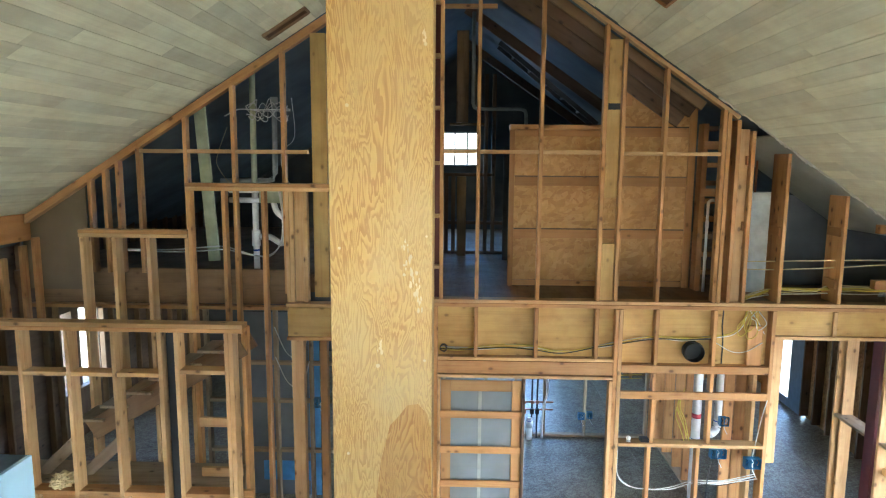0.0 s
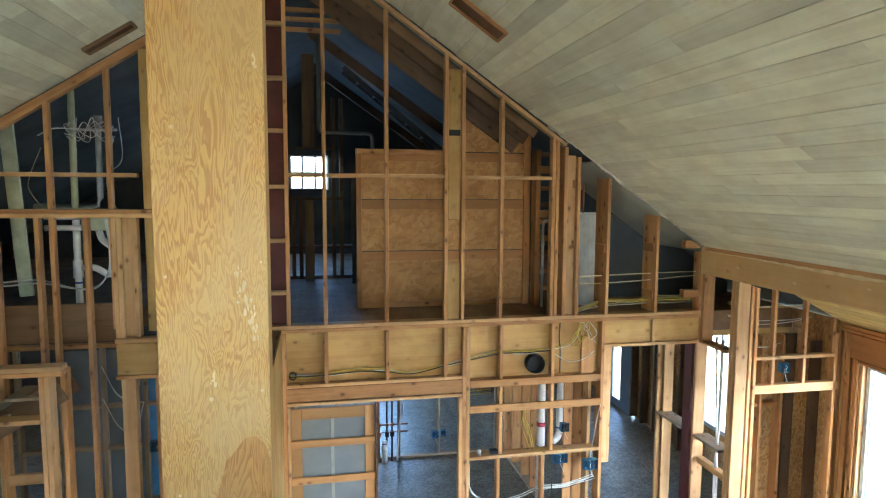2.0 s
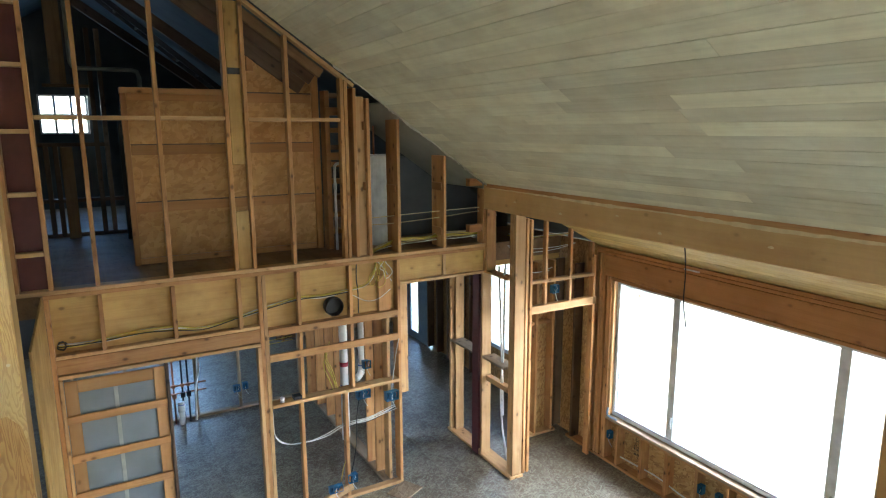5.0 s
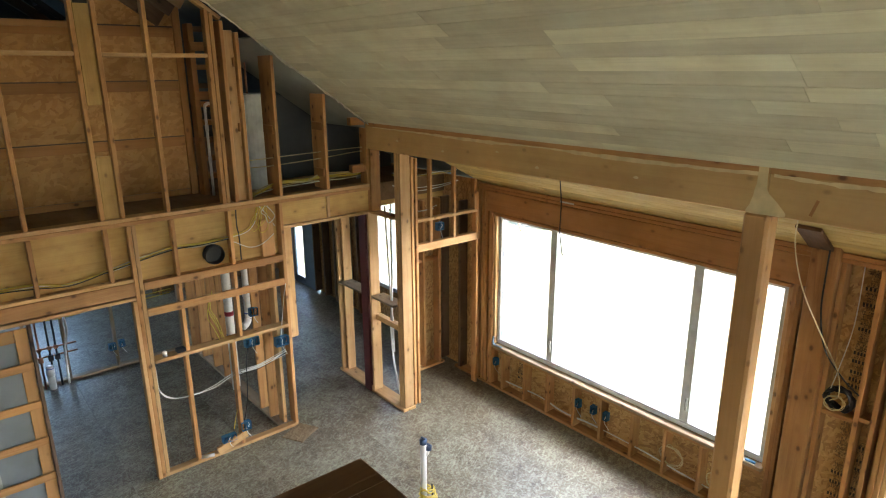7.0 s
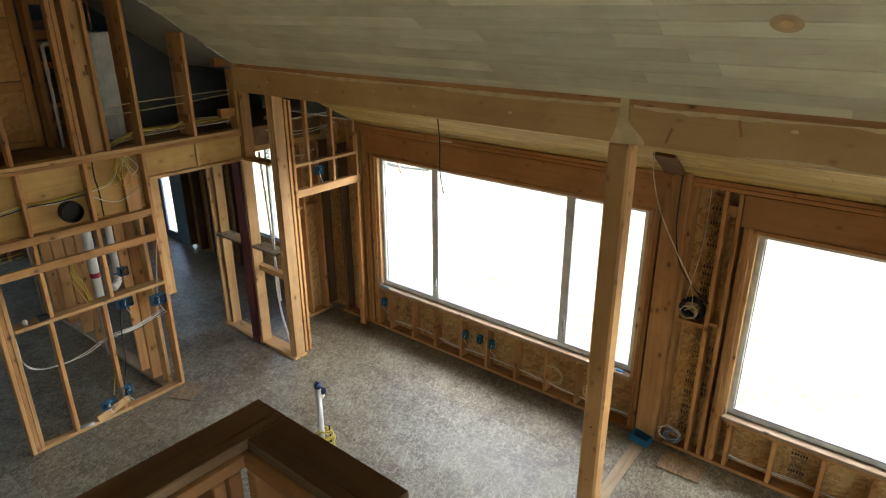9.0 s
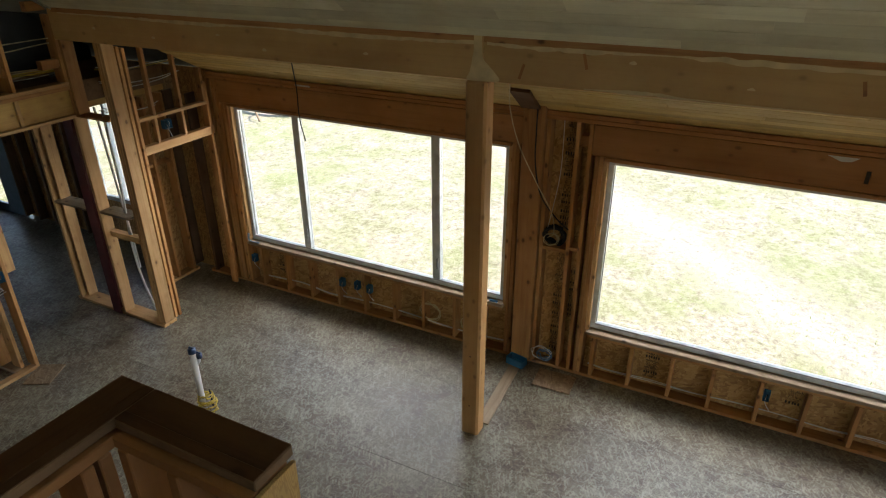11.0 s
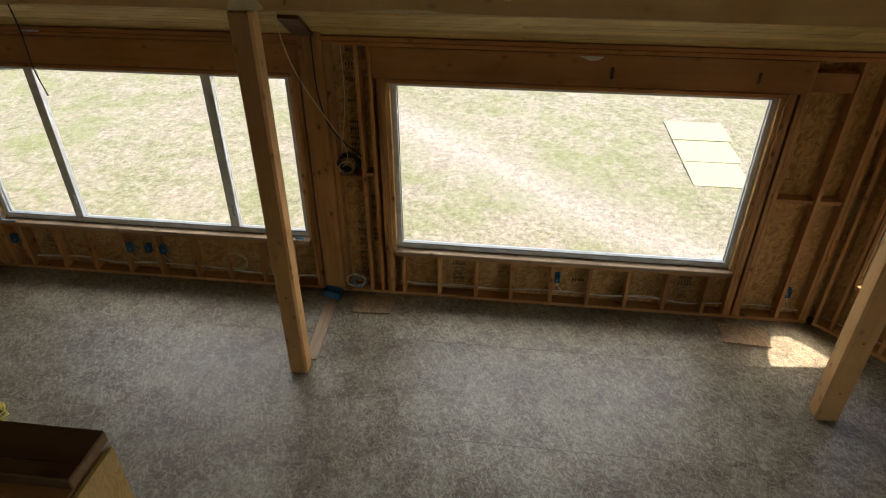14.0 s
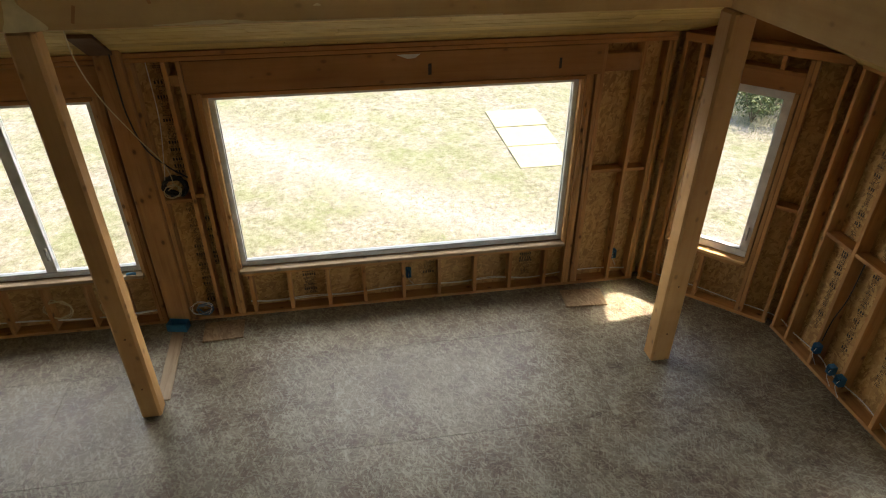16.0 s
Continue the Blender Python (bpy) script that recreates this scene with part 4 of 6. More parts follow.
for a, seed in ((0.40, 31), (0.78, 32), (1.2, 33)):
    stamp(wall_s, a, 0.138, 0.3, 2.5, 0.07, "x", seed)

# ---- north framed gable wall ----
XF = NORTH
FY = 6.65
wall_n = thing("wall_north", (2, FY, 0), "open framed gable wall of pine studs with a loft behind", "wall", "", "structure")
LOFT = 2.83


def up(x, z0=2.87, d=0.09, mat=PINE, w=0.038, y=FY):
    """A gable stud that runs up to the roof slope."""
    bd("stud", wall_n, mat, x - w / 2, x + w / 2, y, y + d, z0, roof_z(x) - 0.07)


for x in (0.10, 0.464, 1.083, 1.696, 1.875, 2.292, 2.86, 2.905):
    up(x)
for x in (3.0, 3.15):
    up(x, d=0.2)
for x in (3.505, 4.10):
    bd("stud", wall_n, PINE, x - 0.019, x + 0.019, FY, FY + 0.29, 2.87, roof_z(x + 0.019) - 0.03)
for x, z in ((3.12, 4.25), (3.12, 3.6), (3.48, 3.55), (4.075, 3.55), (4.075, 3.02)):
    bd("side_block", wall_n, FIR, x - 0.019, x, FY + 0.02, FY + 0.24, z, z + 0.09)
up(4.66, d=0.14)
bd("packed_strip", wall_n, RIM, 1.722, 1.85, FY + 0.03, FY + 0.06, 2.87, 3.46)
bd("packed_strip", wall_n, RIM, 1.722, 1.85, FY + 0.03, FY + 0.06, 3.92, roof_z(1.85) - 0.1)
bd("mark", wall_n, BLACK, 1.728, 1.845, FY + 0.026, FY + 0.03, 4.78, 4.84, 0.001, "black bituminous tab")
bd("packed_strip", wall_n, PALE, 3.02, 3.13, FY + 0.06, FY + 0.09, 2.87, 4.6)
# ladder of blocks beside the column
up(-0.15, d=0.14)
bd("ladder_back", wall_n, MAROON, -0.13, 0.08, FY + 0.1, FY + 0.112, 2.87, 6.2, 0.001, "maroon painted board")
for z in (3.2, 3.72, 4.25, 4.79, 5.29, 5.8):
    bd("blocking", wall_n, PALE, -0.13, 0.08, FY, FY + 0.09, z - 0.019, z + 0.019)
# noggin row
xs = [0.10, 0.464, 1.083, 1.696]
for a, c in zip(xs, xs[1:]):
    bd("noggin", wall_n, PALE, a + 0.02, c - 0.02, FY + 0.005, FY + 0.085, 4.345, 4.383)
xs = [1.875, 2.292, 2.86]
for a, c in zip(xs, xs[1:]):
    bd("noggin", wall_n, PALE, a + 0.02, c - 0.02, FY + 0.005, FY + 0.085, 4.335, 4.373)
# sloping top plate against the ceiling
stick("gable_plate", wall_n, PALE, (RIDGE_X + 0.1, FY + 0.045, roof_z(RIDGE_X + 0.1) - 0.05), (3.0, FY + 0.045, roof_z(3.0) - 0.05), 0.09, 0.038)
stick("gable_plate", wall_n, PINE, (RIDGE_X - 0.1, FY + 0.045, roof_z(RIDGE_X - 0.1) - 0.085), (-4.3, FY + 0.045, roof_z(-4.3) - 0.085), 0.09, 0.075)
bm = bmesh.new()
ragged = []
for k in range(90):
    x = 2.75 + 1.9 * k / 89
    z = roof_z(x) - 0.012
    drop = 0.022 + 0.02 * noise.noise(Vector((x * 6, 0, 0))) + 0.04 * abs(noise.noise(Vector((x * 23, 4, 0))))
    ragged.append((bm.verts.new((x, FY - 0.066, z)), bm.verts.new((x, FY - 0.072, z - drop))))
for p, q in zip(ragged, ragged[1:]):
    bm.faces.new((p[0], q[0], q[1], p[1]))
bmesh.ops.solidify(bm, geom=bm.faces[:], thickness=0.01)
part("torn_edge", bm, RAGGED, wall_n, "torn pale board edge along the ceiling")
# loft edge
bd("loft_plate", wall_n, PALE, -0.25, 4.72, FY - 0.004, FY + 0.14, 2.832, 2.868)
bd("loft_plate", wall_n, PINE, 0.03, 4.72, FY, FY + 0.14, 2.79, 2.829)
bd("rim_beam", wall_n, RIM, 0.03, 3.46, FY + 0.095, FY + 0.14, 2.20, 2.788)
bd("rim_beam", wall_n, RIM, 3.50, 4.70, FY + 0.03, FY + 0.1, 2.53, 2.788)
bd("rim_ledge", wall_n, PALE, 3.50, 4.70, FY, FY + 0.14, 2.492, 2.528)
for x in (0.464, 1.083, 1.70):
    bd("cripple_stud", wall_n, PINE, x - 0.019, x + 0.019, FY, FY + 0.09, 2.262, 2.788)
for x in (2.31, 2.895):
    bd("cripple_stud", wall_n, PINE, x - 0.019, x + 0.019, FY, FY + 0.09, 2.202, 2.788)
bd("cripple_stud", wall_n, PALE, 4.07, 4.108, FY, FY + 0.03, 2.53, 2.788)
bd("stud", wall_n, PINE, 0.03, 0.068, FY, FY + 0.09, 0, 2.788)
bd("stud", wall_n, PINE, 1.885, 1.923, FY, FY + 0.09, 0, 2.788)
bd("stud", wall_n, PALE, 1.927, 1.965, FY, FY + 0.09, 0.04, 2.788)
bd("stud", wall_n, PINE, 3.462, 3.5, FY, FY + 0.14, 0.04, 2.788)
bd("packed_strip", wall_n, PINE, 3.25, 3.4, FY + 0.05, FY + 0.09, 2.2, 2.62)
bd("header_plate", wall_n, PALE, 0.07, 1.883, FY, FY + 0.09, 2.225, 2.26)
bd("header", wall_n, PINE, 0.07, 1.883, FY - 0.002, FY + 0.05, 2.085, 2.223)
bd("header_track", wall_n, PALE, 0.07, 1.883, FY + 0.0, FY + 0.09, 2.035, 2.068)
for z0, z1 in ((2.12, 2.2), (1.84, 1.92)):
    bd("ledger", wall_n, PINE, 1.967, 3.46, FY - 0.002, FY + 0.038, z0, z1)
bd("ledge_top", wall_n, PINE, 1.967, 3.46, FY + 0.04, FY + 0.13, 2.165, 2.2)
for x, z0, z1 in ((2.31, 1.925, 2.118), (2.895, 1.925, 2.118), (2.31, 1.365, 1.838), (2.895, 1.365, 1.838), (2.29, 0.04, 1.322), (2.80, 0.04, 1.322)):
    bd("stud", wall_n, PINE, x - 0.019, x + 0.019, FY, FY + 0.09, z0, z1)
bd("shelf_plate", wall_n, PALE, 1.967, 3.46, FY - 0.02, FY + 0.12, 1.325, 1.362)
bd("bottom_plate", wall_n, PALE, 1.925, 3.5, FY, FY + 0.09, 0, 0.038)
stick("brace_block", wall_n, PALE, (2.5, FY + 0.02, 0.05), (2.85, FY + 0.02, 0.15), 0.04, 0.09)
# studs beside the hall opening, set back
bd("trimmer", wall_n, PALE, 3.50, 3.66, FY + 0.145, FY + 0.18, 1.1, 2.49)
bd("stud", wall_n, PALE, 3.36, 3.4, FY + 0.1, FY + 0.24, 0.04, 2.5)

# sliding door pocket
pocket = thing("pocket_door_frame", (0.5, FY, 0), "pine pocket door frame with slats over a grey panel door", "door frame")
bd("jamb", pocket, PALE, 0.072, 0.1, FY - 0.01, FY + 0.08, 0, 2.03)
bd("jamb", pocket, DARK, 0.955, 0.985, FY, FY + 0.09, 0, 2.03)
for z in (0.02, 0.45, 0.83, 1.21, 1.6):
    bd("slat", pocket, PINE, 0.1, 0.95, FY - 0.012, FY + 0.012, z, z + 0.075)
leaf = bd("panel_door", pocket, FROST, 0.1, 0.95, FY + 0.045, FY + 0.055, 0.02, 2.0, 0.001, "grey panel with brown stiles")
for x0, x1, z0, z1 in ((0.105, 0.21, 0.02, 2.0), (0.85, 0.95, 0.02, 2.0), (0.211, 0.849, 1.88, 2.0), (0.211, 0.849, 0.02, 0.2)):
    bd("stile", leaf, POST, x0, x1, FY + 0.03, FY + 0.044, z0, z1)
# thin pale strip that stands for a reflection in the panel
bd("stick", leaf, GREY_PVC, 0.5, 0.535, FY + 0.038, FY + 0.044, 0.2, 1.88, 0.001)
bd("jamb", pocket, PALE, 1.845, 1.883, FY - 0.008, FY + 0.09, 0, 2.03)
bd("return_panel", wall_n, RIM, 0.012, 0.028, FY - 1.6, FY - 0.002, 0, 2.82, 0.001, "plain wood panel returning from the frame")

# ---- left part of the gable, and the stair framing ----
for x, z0 in ((-3.5, 3.1), (-3.34, 3.1), (-3.2, 3.1), (-2.98, 3.1), (-2.49, 2.9), (-2.0, 2.5), (-1.49, 2.9)):
    up(x, z0)
bd("stud", wall_n, RIM, -1.20, -1.05, FY, FY + 0.14, 2.87, roof_z(-1.2) - 0.12)
for a, c in zip((-2.98, -2.49, -2.0, -1.49), (-2.49, -2.0, -1.49, -1.23)):
    bd("noggin", wall_n, PALE, a + 0.02, c - 0.02, FY + 0.005, FY + 0.085, 4.33, 4.37)
bd("back_beam", wall_n, BROWN, -4.3, -1.4, FY + 0.3, FY + 0.36, 2.72, 3.1)
bd("back_plate", wall_n, PINE, -4.3, -1.4, FY + 0.1, FY + 0.2, 2.70, 2.738)
bd("wall_face", wall_n, SIDING, -4.3, -3.6, FY + 0.1, FY + 0.11, 2.9, 4.2, 0.001)
for x in (-4.42, -4.2, -4.06):
    bd("stud", wall_n, PINE, x - 0.019, x + 0.019, FY - 0.1, FY - 0.01, 2.6, roof_z(x) - 0.35)

GY = 6.30
guard = thing("stair_guard_frame", (-2.2, GY, 0), "stepped stud framing for a stair guard wall", "stair framing")
for x0, x1, z in ((-3.43, -2.35, 3.51), (-2.35, -0.95, 3.97)):
    bd("top_plate", guard, PALE, x0, x1, GY, GY + 0.14, z, z + 0.036)
    bd("top_plate", guard, PINE, x0, x1, GY, GY + 0.14, z + 0.038, z + 0.074)
for x in (-3.40, -3.08, -2.74, -2.36):
    bd("stud", guard, PALE, x - 0.019, x + 0.019, GY, GY + 0.14, 0, 3.51)
for x in (-2.32, -1.985, -1.6):
    bd("stud", guard, PINE, x - 0.019, x + 0.019, GY, GY + 0.09, 0, 3.97)
for x in (-1.37, -1.33, -1.2):
    bd("stud", guard, PALE, x - 0.019, x + 0.019, GY, GY + 0.1, 2.89, 3.97)
bd("packed_strip", guard, PALE, -1.31, -1.22, GY + 0.04, GY + 0.06, 2.89, 3.97)
bd("loft_edge", guard, RIM, -1.39, -0.3, GY, GY + 0.09, 2.55, 2.84)
bd("loft_edge_plate", guard, PALE, -1.40, -0.3, GY - 0.01, GY + 0.12, 2.845, 2.88)
bd("loft_edge_plate", guard, PINE, -1.40, -0.3, GY - 0.01, GY + 0.12, 2.51, 2.546)
bd("post", guard, PALE, -1.36, -1.24, GY, GY + 0.1, 0, 2.51)
bd("stud", guard, FIR, -1.1, -1.03, GY + 0.1, GY + 0.2, 0, 2.84)

PY = 5.65
pony = thing("landing_wall_frame", (-2.8, PY, 0), "open pine stud wall with a double top plate beside the stair", "stud wall")
bd("top_plate", pony, PALE, -5.4, -1.61, PY, PY + 0.14, 2.79, 2.828)
bd("top_plate", pony, PINE, -5.4, -1.61, PY, PY + 0.14, 2.75, 2.788)
for x in (-4.9, -4.5, -4.06, -3.64, -3.2, -2.78, -2.36, -2.21, -1.76, -1.72):
    bd("stud", pony, PALE, x - 0.019, x + 0.019, PY, PY + 0.14, 0, 2.75)
xs = [-4.06, -3.64, -3.2, -2.78, -2.36]
for a, c in zip(xs, xs[1:]):
    bd("blocking", pony, PALE, a + 0.02, c - 0.02, PY, PY + 0.14, 2.335, 2.373)
bd("blocking", pony, PALE, -2.19, -1.78, PY, PY + 0.14, 2.37, 2.408)
bd("dark_strip", pony, BLACK, -2.32, -2.25, PY + 0.05, PY + 0.09, 0, 2.75, 0.002, "black strip between two studs")
for a, c in ((-3.62, -3.22), (-3.18, -2.8), (-2.76, -2.38), (-2.19, -1.78)):
    bd("blocking", pony, PINE, a, c, PY, PY + 0.14, 1.20, 1.238)
bd("landing_joist", pony, PINE, -4.6, -1.61, PY + 0.145, PY + 0.183, 1.0, 1.2)
for a, z in ((-1.74, 1.75), (-1.74, 1.25)):
    bd("blocking", pony, PALE, a - 0.42, a - 0.03, PY + 0.3, PY + 0.34, z, z + 0.09)

stair = thing("stair", (-2.8, 6.1, 0), "rough pine stair with notched stringers", "stair")
bd("landing_board", stair, GREY_PINE, -4.7, -1.8, PY + 0.2, 6.28, 1.2, 1.222)
for y in (5.94, 6.22):
    stick("stringer", stair, BROWN, (-3.2, y, 1.7), (-1.72, y, 2.557), 0.038, 0.2)
for k in range(8):
    f = (k + 0.5) / 8
    x, z = -3.3 + 1.9 * f, 1.75 + 1.1 * f
    if x > -1.9:
        continue
    bd("tread", stair, GREY_PINE, x - 0.13, x + 0.13, 5.88, 6.24, z - 0.013, z + 0.013)
for x0, x1, rise in ((-3.78, -3.36, 0.4), (-3.36, -2.9, 0.42)):
    stick("side_board", stair, GREY_PINE, (x0, 6.0, 1.2), (x1, 6.0, 1.2 + rise), 0.038, 0.11)
bd("stair_post", stair, PINE, -1.75, -1.712, 6.0, 6.14, 0, 2.7)

# nogging behind the stair
rack = thing("stud_partition", (-1.9, 7.2, 0), "pine stud partition with cross blocks and wiring", "stud wall")
for x in (-2.6, -2.2, -1.8, -1.4, -1.02, -0.6):
    bd("stud", rack, GREY_PINE, x - 0.019, x + 0.019, 7.2, 7.29, 0, 2.6)
for z in (0.9, 1.5, 1.95):
    bd("blocking", rack, GREY_PINE, -2.6, -0.6, 7.21, 7.28, z, z + 0.038)
bd("bottom_plate", rack, GREY_PINE, -2.7, -0.5, 7.2, 7.29, 0, 0.038)

# ---- the loft behind ----
loft = thing("loft_floor", (2, 9, LOFT), "dark strand board loft floor", "floor", "", "structure")
bd("loft_deck", loft, BROWN, -1.0, 6.0, FY + 0.145, 14.0, 2.60, LOFT, 0)
bd("loft_deck", loft, BROWN, -5.5, -1.002, 8.2, 14.0, 2.60, LOFT, 0)
box = thing("stair_enclosure", (1.9, 7.65, LOFT), "aged plywood clad enclosure standing on the loft", "partition")
z = LOFT
for h, mat in ((0.07, PINE), (0.6, LOFT_PLY), (0.61, LOFT_PLY), (0.55, LOFT_PLY)):
    bd("clad_panel", box, mat, 0.86, 2.92, 7.65, 7.665, z + 0.002, z + h - 0.004, 0.002)
    z += h
bd("clad_panel", box, LOFT_PLY, 2.0, 2.92, 7.65, 7.665, z + 0.002, z + 0.42, 0.002)
bd("clad_panel", box, LOFT_PLY, 2.0, 2.92, 7.65, 7.665, z + 0.424, z + 0.8, 0.002)
for zc in (LOFT + 0.565, LOFT + 1.17, LOFT + 1.73):
    bd("cleat", box, FIR, 0.905, 2.855, 7.64, 7.649, zc, zc + 0.1, 0.002)
    bd("open_joint", box, DARK, 0.905, 2.855, 7.642, 7.649, zc + 0.101, zc + 0.115, 0.001, "dark open joint")
bd("corner_board", box, FIR, 0.84, 0.9, 7.62, 7.649, LOFT, z)
bd("corner_board", box, FIR, 2.86, 2.94, 7.62, 7.649, LOFT, z + 0.5)
bd("top_board", box, PINE, 0.84, 1.95, 7.60, 7.75, z - 0.03, z + 0.03)
bd("backing_stud", box, FIR, 2.12, 2.2, 7.6, 7.649, 4.9, 5.4)
# rafters and a joist seen through the studs, the loft's shade painted into their colour
rafters = thing("loft_rafters", (1.5, 7.5, 5), "sawn rafters under the loft roof, darkened for shade", "rafter")
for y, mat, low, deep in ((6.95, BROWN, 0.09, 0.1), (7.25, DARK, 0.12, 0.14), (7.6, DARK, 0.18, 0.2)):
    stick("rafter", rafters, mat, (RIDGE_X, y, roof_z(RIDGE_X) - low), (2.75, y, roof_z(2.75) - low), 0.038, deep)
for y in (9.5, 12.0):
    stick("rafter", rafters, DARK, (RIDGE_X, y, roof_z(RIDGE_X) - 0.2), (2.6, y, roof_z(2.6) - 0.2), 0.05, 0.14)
for z in (5.95, 6.06, 6.16):
    bd("tie", rafters, PINE, -0.1, 0.66 + 0.1 * (6.1 - z), 7.6, 7.64, z, z + 0.05)
# shelving of short blocks beside the enclosure
shelf = thing("block_shelving", (3.1, 7.4, LOFT), "rough shelving of short boards between posts", "shelving")
for x in (2.98, 3.3):
    bd("upright", shelf, FIR, x - 0.03, x + 0.03, 7.45, 7.6, LOFT, 4.7)
for k in range(9):
    bd("block", shelf, (PINE, FIR, BROWN)[k % 3], 3.01, 3.13 + 0.14 * (k % 2), 7.44 + 0.03 * (k % 3), 7.6, 3.02 + 0.2 * k, 3.075 + 0.2 * k)
for z, d in ((3.9, 0.02), (4.42, 0.0)):
    bd("crosspiece", shelf, FIR, 2.952, 3.33, 7.42 + d, 7.448, z, z + 0.09)
pot = thing("black_pot", (3.2, 7.5, 4.0), "small black plastic pot on rough shelving", "pot")
bm = bmesh.new()
bmesh.ops.create_cone(bm, cap_ends=True, segments=18, radius1=0.05, radius2=0.065, depth=0.13)
part("body", bm, BLACK, pot, m=XF @ Matrix.Translation((3.2, 7.39, 4.055)), smooth=True)
flue = thing("loft_riser_pipe", (3.04, 7.4, LOFT), "white plastic riser pipe beside rough shelving", "pipe")
tube("pipe", flue, PVC, [(3.03, 7.4, LOFT), (3.03, 7.4, 3.8)], 0.016, 10, straight=True)
tube("elbow", flue, PVC, [(3.03, 7.4, 3.8), (3.035, 7.4, 3.84), (3.07, 7.4, 3.86), (3.12, 7.4, 3.86)], 0.018, 10)
for z in (3.2, 3.56):
    tube("coupling", flue, PVC, [(3.03, 7.4, z), (3.03, 7.4, z + 0.07)], 0.021, 10, straight=True)

heater = thing("water_heater", (3.66, 7.55, LOFT), "white enamel water heater tank", "water heater")
bm = bmesh.new()
bmesh.ops.create_cone(bm, cap_ends=True, segments=28, radius1=0.22, radius2=0.22, depth=1.12)
bmesh.ops.bevel(bm, geom=[e for e in bm.edges if abs(e.verts[0].co.z - e.verts[1].co.z) < 1e-4], offset=0.02, segments=2, affect="EDGES")
part("tank", bm, TANK, heater, m=XF @ Matrix.Translation((3.70, 7.55, LOFT + 0.56)), smooth=False)
tube("inlet_pipe", heater, COPPER, [(3.6, 7.55, 3.94), (3.6, 7.55, 4.3)], 0.012, straight=True)
knee = thing("wall_loft_knee", (4.3, 8.2, LOFT), "plain grey knee wall under the roof", "wall", "", "structure")
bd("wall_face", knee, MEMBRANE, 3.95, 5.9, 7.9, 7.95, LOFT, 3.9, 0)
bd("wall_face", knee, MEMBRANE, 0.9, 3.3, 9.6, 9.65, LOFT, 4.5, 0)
soffit = thing("ceiling_loft", (4.0, 7.4, 4.2), "plain grey drywall slope under the loft roof", "ceiling", "", "structure")
stick("slope_face", soffit, DRYWALL, (3.3, 7.24, roof_z(3.3) - 0.012), (4.75, 7.24, roof_z(4.75) - 0.012), 1.27, 0.02, b=0.001)
# gable blocking near the beam end
for z in (3.02, 3.58):
    bd("blocking", wall_n, FIR, 4.45, 4.64, FY + 0.02, FY + 0.1, z, z + 0.09)

# attic partition and far studs, coloured dark to stand for the attic's shade
att = thing("attic_partition", (0, 10.2, LOFT), "attic stud partition with open bays, darkened for shade", "stud wall")
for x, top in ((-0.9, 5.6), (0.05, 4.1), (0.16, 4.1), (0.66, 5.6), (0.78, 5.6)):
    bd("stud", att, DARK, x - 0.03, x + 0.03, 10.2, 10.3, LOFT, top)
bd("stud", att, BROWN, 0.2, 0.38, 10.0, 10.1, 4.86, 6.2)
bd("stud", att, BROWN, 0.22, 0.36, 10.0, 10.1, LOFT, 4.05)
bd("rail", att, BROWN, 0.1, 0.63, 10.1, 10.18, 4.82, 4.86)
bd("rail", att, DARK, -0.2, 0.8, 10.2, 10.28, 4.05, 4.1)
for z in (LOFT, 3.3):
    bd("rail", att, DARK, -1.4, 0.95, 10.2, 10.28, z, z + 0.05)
XF = Matrix.Identity(4)
wf = thing("window_5", (0.15, 14, 4.2), "small white window of six panes", "window", "", "structure")
for x in (-0.25, -0.005, 0.265, 0.515):
    bd("glazing_bar", wf, WHITE_VINYL, x - 0.01, x + 0.034, 14.02, 14.06, 4.2, 4.92)
for z in (4.2, 4.54, 4.89):
    bd("glazing_bar", wf, WHITE_VINYL, -0.22, 0.52, 14.025, 14.055, z - 0.008, z + 0.032)

w6 = thing("window_6", (-1.16, 14, 4.27), "small white framed attic window", "window", "", "structure")
for x in (-1.47, -0.868):
    bd("window_frame", w6, WHITE_VINYL, x, x + 0.018, 14.02, 14.06, 4.27, 4.89)
for z in (4.27, 4.872):
    bd("window_frame", w6, WHITE_VINYL, -1.452, -0.868, 14.025, 14.055, z, z + 0.018)

# ---- the rooms below and behind ----
XF = NORTH
pw = thing("plumbing_wall_frame", (1.9, 9.8, 0), "pine stud partition with plumbing rough-in", "stud wall")
bd("bottom_plate", pw, GREY_PINE, 0.0, 3.24, 9.8, 9.89, 0, 0.038)
bd("top_plate", pw, GREY_PINE, 0.0, 3.24, 9.8, 9.89, 2.5, 2.538)
for x in (0.05, 0.7, 1.17, 1.62, 2.25, 2.72, 3.2):
    bd("stud", pw, GREY_PINE, x - 0.019, x + 0.019, 9.8, 9.89, 0.038, 2.5)
hw = thing("hall_partition_frame", (3.36, 8.2, 0), "pine stud partition along the hall with drain pipes", "stud wall")
bd("bottom_plate", hw, GREY_PINE, 3.29, 3.43, FY + 0.1, 9.8, 0, 0.038)
bd("top_plate", hw, GREY_PINE, 3.29, 3.43, FY + 0.1, 9.8, 2.5, 2.538)
for y in (6.98, 7.25, 8.42, 8.8, 9.25, 9.7):
    bd("stud", hw, PINE, 3.29, 3.43, y, y + 0.038, 0.038, 2.5)
bd("blocking", hw, PINE, 3.3, 3.42, 8.46, 8.8, 1.5, 1.538)

